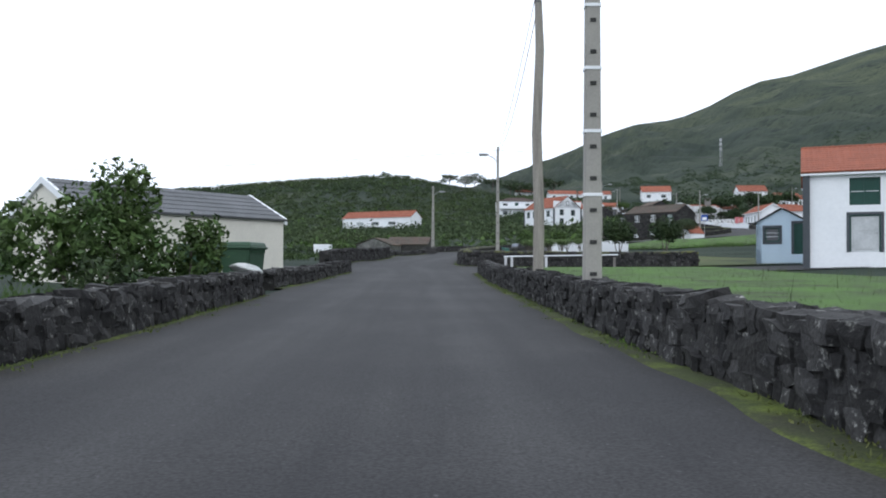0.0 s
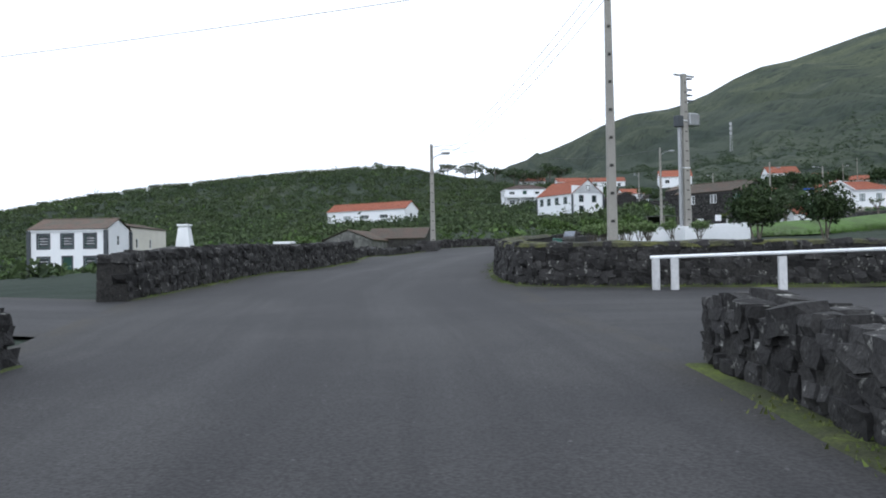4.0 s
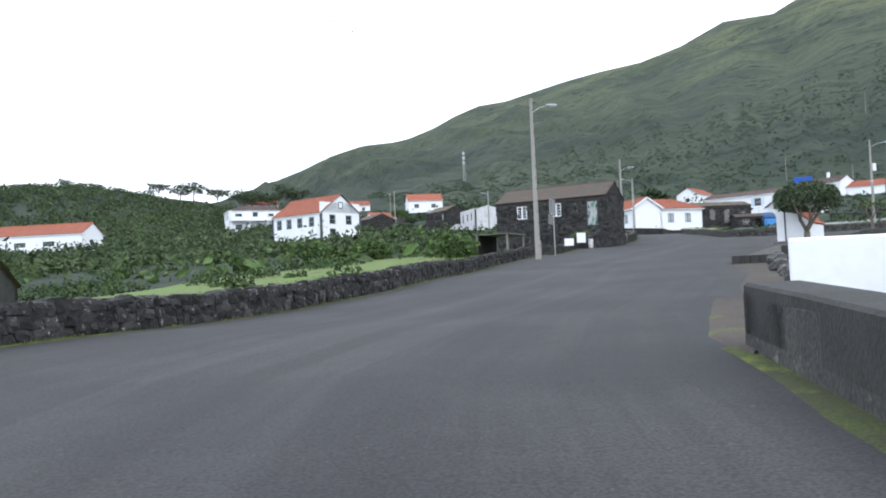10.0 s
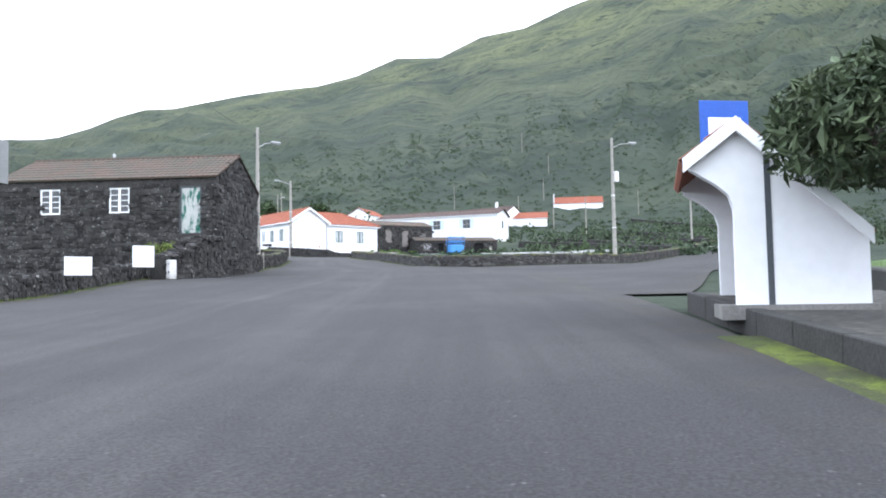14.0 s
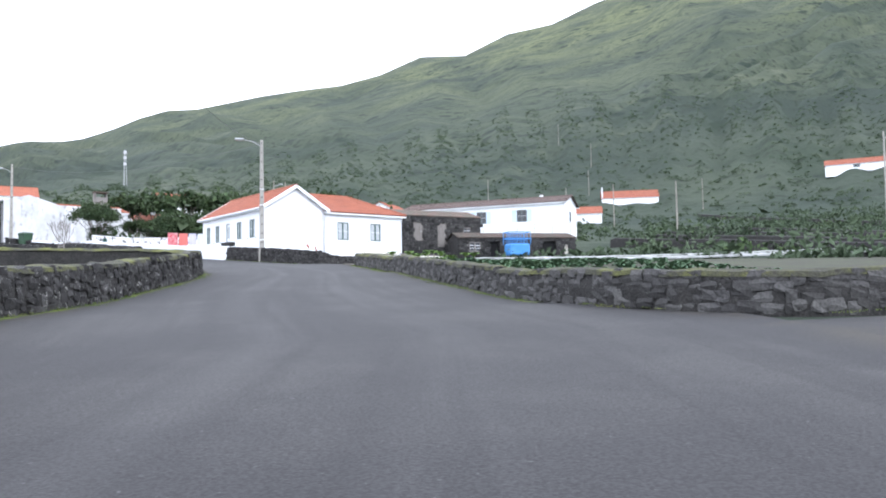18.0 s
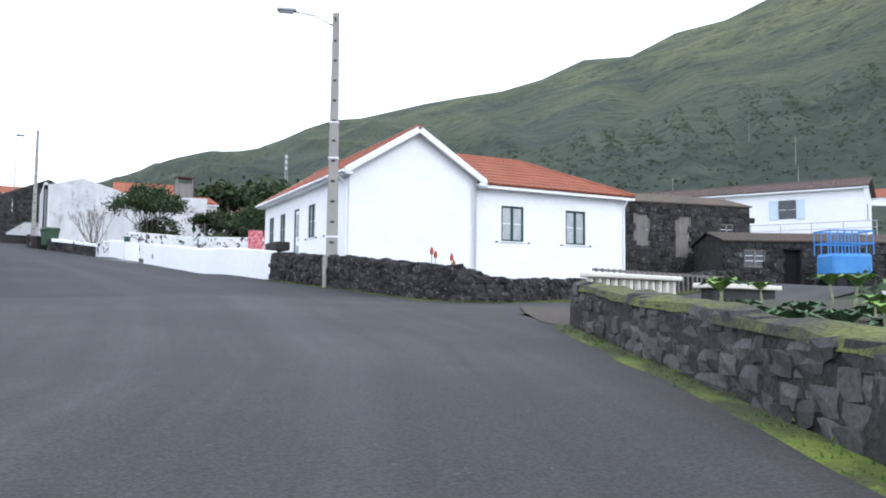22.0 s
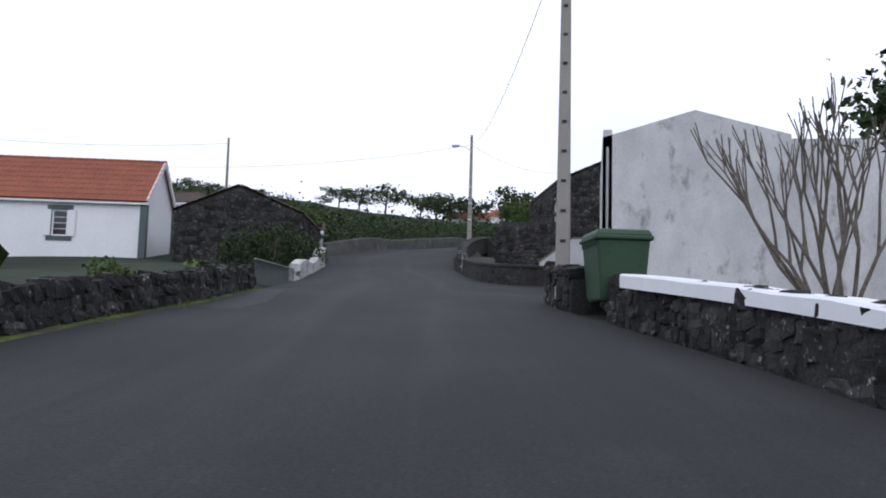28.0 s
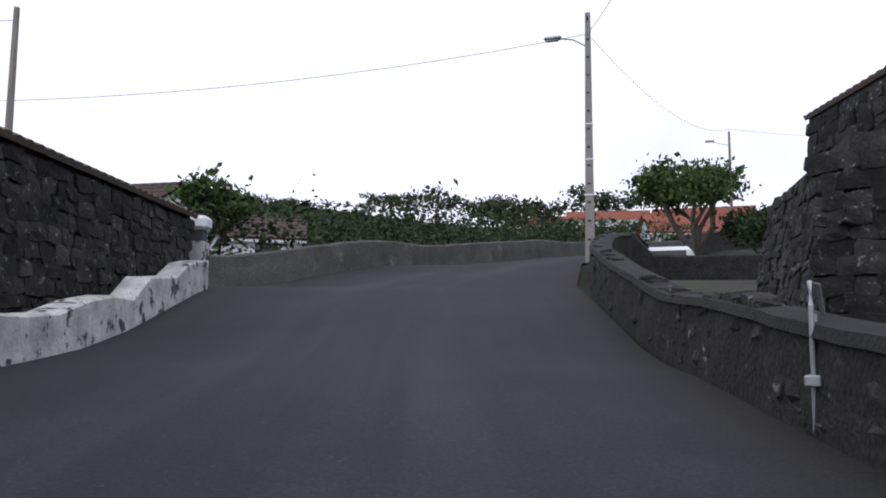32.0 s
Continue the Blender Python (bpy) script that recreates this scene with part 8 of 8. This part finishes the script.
BENCH_WOOD = mat("red_brown_bench_wood", (0.16, 0.05, 0.035), (0.12, 0.045, 0.035), 2, 25, 0.7, 0.2, 0.2)
for x, y, tn in ((44.6, 111.0, 24), (49.6, 113.4, 24), (54.4, 115.8, 24)):
    ob = thing("park_bench", (x, y, gz(x, y)), tn, "red-brown slatted bench on concrete feet", "bench", "benches under the street trees")
    for k in range(3):
        part("seat_slat", bx(-0.75, 0.75, -0.2 + k * 0.15, -0.08 + k * 0.15, 0.43, 0.47, bevel=0.006), BENCH_WOOD, ob)
    for k in range(2):
        part("back_slat", bx(-0.75, 0.75, 0.25, 0.28, 0.6 + k * 0.16, 0.72 + k * 0.16, bevel=0.006), BENCH_WOOD, ob)
    for sx in (-0.55, 0.55):
        part("foot", bx(sx - 0.05, sx + 0.05, -0.22, 0.3, -0.05, 0.43, bevel=0.01), CEMENT, ob)
        part("back_post", bx(sx - 0.04, sx + 0.04, 0.28, 0.33, 0.4, 0.9), CEMENT, ob)

# ---- stones of the walls, last ----
srng = random.Random(21)


def stone_mesh(i, roundness=0.34, rough=0.085, material=None):
    bm = bmesh.new()
    bmesh.ops.create_cube(bm, size=1)
    bmesh.ops.subdivide_edges(bm, edges=bm.edges[:], cuts=1, use_grid_fill=True)
    for v in bm.verts:
        d = v.co.normalized() * 0.62
        v.co = v.co.lerp(d, roundness) + Vector((srng.uniform(-1, 1), srng.uniform(-1, 1), srng.uniform(-1, 1))) * rough
    me = bpy.data.meshes.new("stone")
    bm.to_mesh(me)
    bm.free()
    me.materials.append(material or BASALT)
    return me


STONES = [stone_mesh(i) for i in range(14)]
# pale squared stone, lightened further: windscreen glare is put into its colour
DRESSED = mat("squared_basalt", (0.050, 0.049, 0.049), (0.068, 0.067, 0.064), 1.4, 26, 0.92, 0.5, 0.3, per_piece=0.45, patch=(0.19, 0.19, 0.18), patch_scale=3.0, patch_at=(0.62, 0.72))
BLOCKS = [stone_mesh(i, 0.28, 0.07, DRESSED) for i in range(14)]
STONE_V = []
STONE_F = []
for me in STONES + BLOCKS:
    STONE_V.append(np.array([v.co[:] for v in me.vertices]))
    STONE_F.append([tuple(p.vertices) for p in me.polygons])


def stones_on(key, course=0.22, long=0.34, near=None, most=300, proud=-0.03, cap=True, squared=False):
    """Lays stones on a wall's road face and along its top. near: the stretch of the line (0..1) whose stones are parts of their own."""
    ob, line, height, thick, side = WALLS[key]
    pts = resample(line, 0.1)
    total = len(pts) - 1
    lo, hi = near or (0, 1)
    places = []
    wild = 0.25 if squared else 0.55
    hmax = max(height(i / 10) for i in range(11)) if callable(height) else height
    rows = max(1, round(hmax / course))
    for r in range(rows):
        s = srng.uniform(0, long)
        while s < total * 0.1:
            ln = long * srng.uniform(0.6, 1.45)
            i = min(total, int((s + ln / 2) / 0.1))
            u = i / total
            h = height(u) if callable(height) else height
            hh = h / rows * srng.uniform(0.9, 1.25) if h >= hmax * 0.9 else course
            z = (r + 0.5) * (h / rows if h >= hmax * 0.9 else course)
            if z < h:
                p = pts[i]
                d = (pts[min(i + 3, total)] - pts[max(i - 3, 0)]).normalized()
                nrm = Vector((d.y, -d.x)) * side
                q = p + nrm * (0.05 + 0.06 * z / max(h, 0.1) - proud + srng.uniform(-0.02, 0.03) * (0.4 if squared else 1))
                m = Matrix.Translation((q.x, q.y, gz(q.x, q.y) + z + srng.uniform(-0.05, 0.05))) @ pose(0, 0, 0, srng.uniform(-14, 14) * wild, srng.uniform(-22, 22) * wild, math.degrees(math.atan2(d.y, d.x)) + srng.uniform(-9, 9) * wild)
                places.append((u, m @ Matrix.Diagonal((ln * (1.05 if squared else 1.1), srng.uniform(0.2, 0.3), hh * (1.06 if squared else 1.1), 1))))
            s += ln * 0.95
    if cap:
        s = 0
        while s < total * 0.1:
            ln = long * srng.uniform(0.8, 1.7)
            i = min(total, int((s + ln / 2) / 0.1))
            p = pts[i]
            h = height(i / total) if callable(height) else height
            d = (pts[min(i + 3, total)] - pts[max(i - 3, 0)]).normalized()
            nrm = Vector((d.y, -d.x)) * side
            for off in (0.16, thick - 0.18):
                q = p + nrm * (off + srng.uniform(-0.04, 0.04))
                m = Matrix.Translation((q.x, q.y, gz(p.x, p.y) + h - 0.03 + srng.uniform(-0.03, 0.03))) @ pose(0, 0, 0, srng.uniform(-10, 10), srng.uniform(-10, 10), math.degrees(math.atan2(d.y, d.x)) + srng.uniform(-12, 12))
                places.append((i / total, m @ Matrix.Diagonal((ln * 1.1, thick * 0.5 * srng.uniform(0.85, 1.1), srng.uniform(0.12, 0.24), 1))))
            s += ln
    mid = (lo + hi) / 2
    places.sort(key=lambda a: abs(a[0] - mid))
    for u, m in places[:most]:
        shared("stone", srng.choice(BLOCKS if squared else STONES), ob, m)
    verts, faces, k = [], [], 0
    for u, m in places[most:]:
        j = srng.randrange(14) + (14 if squared else 0)
        a = np.array(m)
        verts.append(STONE_V[j] @ a[:3, :3].T + a[:3, 3])
        faces += [tuple(v + k for v in f) for f in STONE_F[j]]
        k += len(STONE_V[j])
    if verts:
        me = bpy.data.meshes.new("rubble_stone")
        me.from_pydata(np.concatenate(verts).tolist(), [], faces)
        me.materials.append(DRESSED if squared else BASALT)
        so = new("rubble_stone", me)
        so.parent = ob
        tagged(so, kind="stuff")


def coping(key, material, overhang, lift, uneven):
    """A flat mossy capping along a wall's top."""
    ob, line, height, thick, side = WALLS[key]
    pts = resample(line, 0.35)
    bm = bmesh.new()
    rings = []
    for i, p in enumerate(pts):
        d = (pts[min(i + 1, len(pts) - 1)] - pts[max(i - 1, 0)]).normalized()
        nrm = Vector((d.y, -d.x)) * side
        h = height(i / (len(pts) - 1)) if callable(height) else height
        z0 = gz(p.x, p.y) + h
        ring = []
        for across, up in ((0.02 - overhang, -0.05), (0.05 - overhang, 0.03), (0.22, lift), (thick - 0.22, lift), (thick, -0.05)):
            q = p + nrm * across
            j = uneven * (noise.noise(Vector((q.x * 1.1, q.y * 1.1, across * 3))) + noise.noise(Vector((q.x * 3.1, q.y * 3.1, across * 5))))
            ring.append(bm.verts.new((q.x + nrm.x * j, q.y + nrm.y * j, z0 + up + j)))
        rings.append(ring)
    for a, b in zip(rings, rings[1:]):
        for k in range(4):
            bm.faces.new((a[k], b[k], b[k + 1], a[k + 1]))
    bm.faces.new(rings[0]), bm.faces.new(rings[-1][::-1])
    bmesh.ops.recalc_face_normals(bm, faces=bm.faces)
    part("coping", bm, material, ob, "flat mossy capping")


CAPPED = ("r2", "r3", "l4", "r6")
for key in CAPPED:
    if key == "r6":
        coping(key, DARK_CAP, 0.0, 0.05, 0.012)
    else:
        coping(key, COPING, -0.01, 0.07, 0.04)
for key, course, long, near, most in (("r1", 0.15, 0.215, (0.1, 0.6), 300), ("l1", 0.16, 0.24, (0.5, 0.9), 250), ("l1b", 0.17, 0.25, (0, 0.8), 200), ("r2", 0.17, 0.24, (0.35, 1), 300), ("l2", 0.18, 0.27, (0, 1), 250),
                                      ("l2b", 0.3, 0.8, (0, 1), 120), ("l3", 0.15, 0.21, (0, 0.5), 300), ("l4", 0.17, 0.26, (0, 0.6), 300), ("r3", 0.17, 0.27, (0.0, 0.35), 300), ("hw", 0.16, 0.22, (0, 0.6), 300),
                                      ("r5", 0.17, 0.24, (0, 1), 120), ("r5b", 0.17, 0.24, (0, 1), 120), ("r6", 0.15, 0.22, (0.3, 0.9), 250), ("l6", 0.17, 0.26, (0.2, 1), 250), ("l5", 0.18, 0.28, (0, 1), 150),
                                      ("ww2", 0.17, 0.24, (0, 1), 150), ("hutfront", 0.2, 0.28, (0, 1), 150)):
    stones_on(key, course, long, near, most, proud={"r6": -0.1, "r3": -0.065}.get(key, -0.045), cap=key not in CAPPED, squared=key == "r3")


def face_stones(ob, m, width, eave, ridge=None, holes=(), course=0.24, long=0.34, below=0.6, most=0, proud=0.02):
    """Rubble stones on a building's wall: m places the wall's lower left corner, x along, y inwards."""
    places = []
    z = -below
    while z < (ridge or eave) - 0.1:
        h = course * srng.uniform(0.8, 1.2)
        x = srng.uniform(-0.1, 0.1)
        while x < width:
            ln = long * srng.uniform(0.6, 1.5)
            cx, cz = x + ln / 2, z + h / 2
            top = eave if not ridge else eave + (ridge - eave) * (1 - abs(cx - width / 2) / (width / 2))
            if 0 < cx < width and cz < top - 0.08 and not any(a - 0.08 < cx < b + 0.08 and c - 0.05 < cz < d + 0.12 for a, b, c, d in holes):
                places.append(m @ Matrix.Translation((cx, 0.07 - proud + srng.uniform(-0.02, 0.02), cz + srng.uniform(-0.03, 0.03))) @ pose(0, 0, 0, srng.uniform(-8, 8), srng.uniform(-10, 10), srng.uniform(-6, 6))
                              @ Matrix.Diagonal((ln * 1.08, 0.2, h * 1.1, 1)))
            x += ln * 0.97
        z += h * 0.97
    srng.shuffle(places)
    for p in places[:most]:
        shared("stone", srng.choice(STONES), ob, p)
    verts, faces, k = [], [], 0
    for p in places[most:]:
        j = srng.randrange(14)
        a = np.array(p)
        verts.append(STONE_V[j] @ a[:3, :3].T + a[:3, 3])
        faces += [tuple(v + k for v in f) for f in STONE_F[j]]
        k += len(STONE_V[j])
    if verts:
        me = bpy.data.meshes.new("rubble_stone")
        me.from_pydata(np.concatenate(verts).tolist(), [], faces)
        me.materials.append(BASALT)
        so = new("rubble_stone", me)
        so.parent = ob
        tagged(so, kind="stuff")


face_stones(HUT, pose(-5.05, -3.1, 0), 10.1, 4.2, None, [(2.0, 2.95, 2.85, 4.0), (5.2, 6.15, 2.85, 4.0), (8.45, 9.45, 1.88, 4.0)], 0.22, 0.32, 0.5, 150)
face_stones(HUT, pose(5.05, -3.1, 0, 0, 0, 90), 6.2, 4.4, 5.75, (), 0.24, 0.44, 0.6, 200)
face_stones(OUTHOUSE, pose(-3.75, 3.1, 0, 0, 0, -90), 6.2, 2.95, 4.2, (), 0.22, 0.32, 0.5, 150)
face_stones(OUTHOUSE, pose(-3.75, -3.1, 0), 7.5, 2.9, None, (), 0.22, 0.32, 0.3, 100)
face_stones(STONE_BARN, pose(-3.95, 2.95, 0, 0, 0, -90), 5.9, 4.95, 6.25, (), 0.22, 0.32, 0.5, 120)
face_stones(STONE_BARN, pose(3.95, 2.95, 0, 0, 0, 180), 7.9, 4.9, None, [(6.55, 7.17, 2.95, 4.3), (3.2, 3.7, 3.65, 4.3)], 0.22, 0.32, 0.3, 120)
face_stones(BUT, pose(-1.87, -0.07, 0, 0, 0, -18) @ pose(0, 0, 0, -3, 0, 0), 3.6, 2.9, None, (), 0.2, 0.3, 0.3, 60)
face_stones(BUT, pose(-2.2, 4.35, 0, 0, 0, -86) @ pose(0, 0, 0, -9, 0, 0), 4.4, 2.9, None, (), 0.2, 0.3, 0.3, 60)
face_stones(RUIN, pose(-6.25, -2.7, 0), 12.5, 3.8, None, [(2.4, 3.4, 1.7, 3.2), (5.0, 6.0, 1.5, 3.3), (7.6, 8.6, 0.9, 3.3), (10.5, 11.4, 2.0, 2.9)], 0.3, 0.46, 0.3, 0)
face_stones(SHED, pose(-5.8, -2.0, 0), 11.6, 2.1, None, [(1.0, 2.1, 0.9, 1.8), (3.0, 3.95, 0.0, 1.8), (8.2, 9.7, 0.0, 1.9), (10.5, 11.0, 0.6, 1.6)], 0.28, 0.42, 0.3, 0)
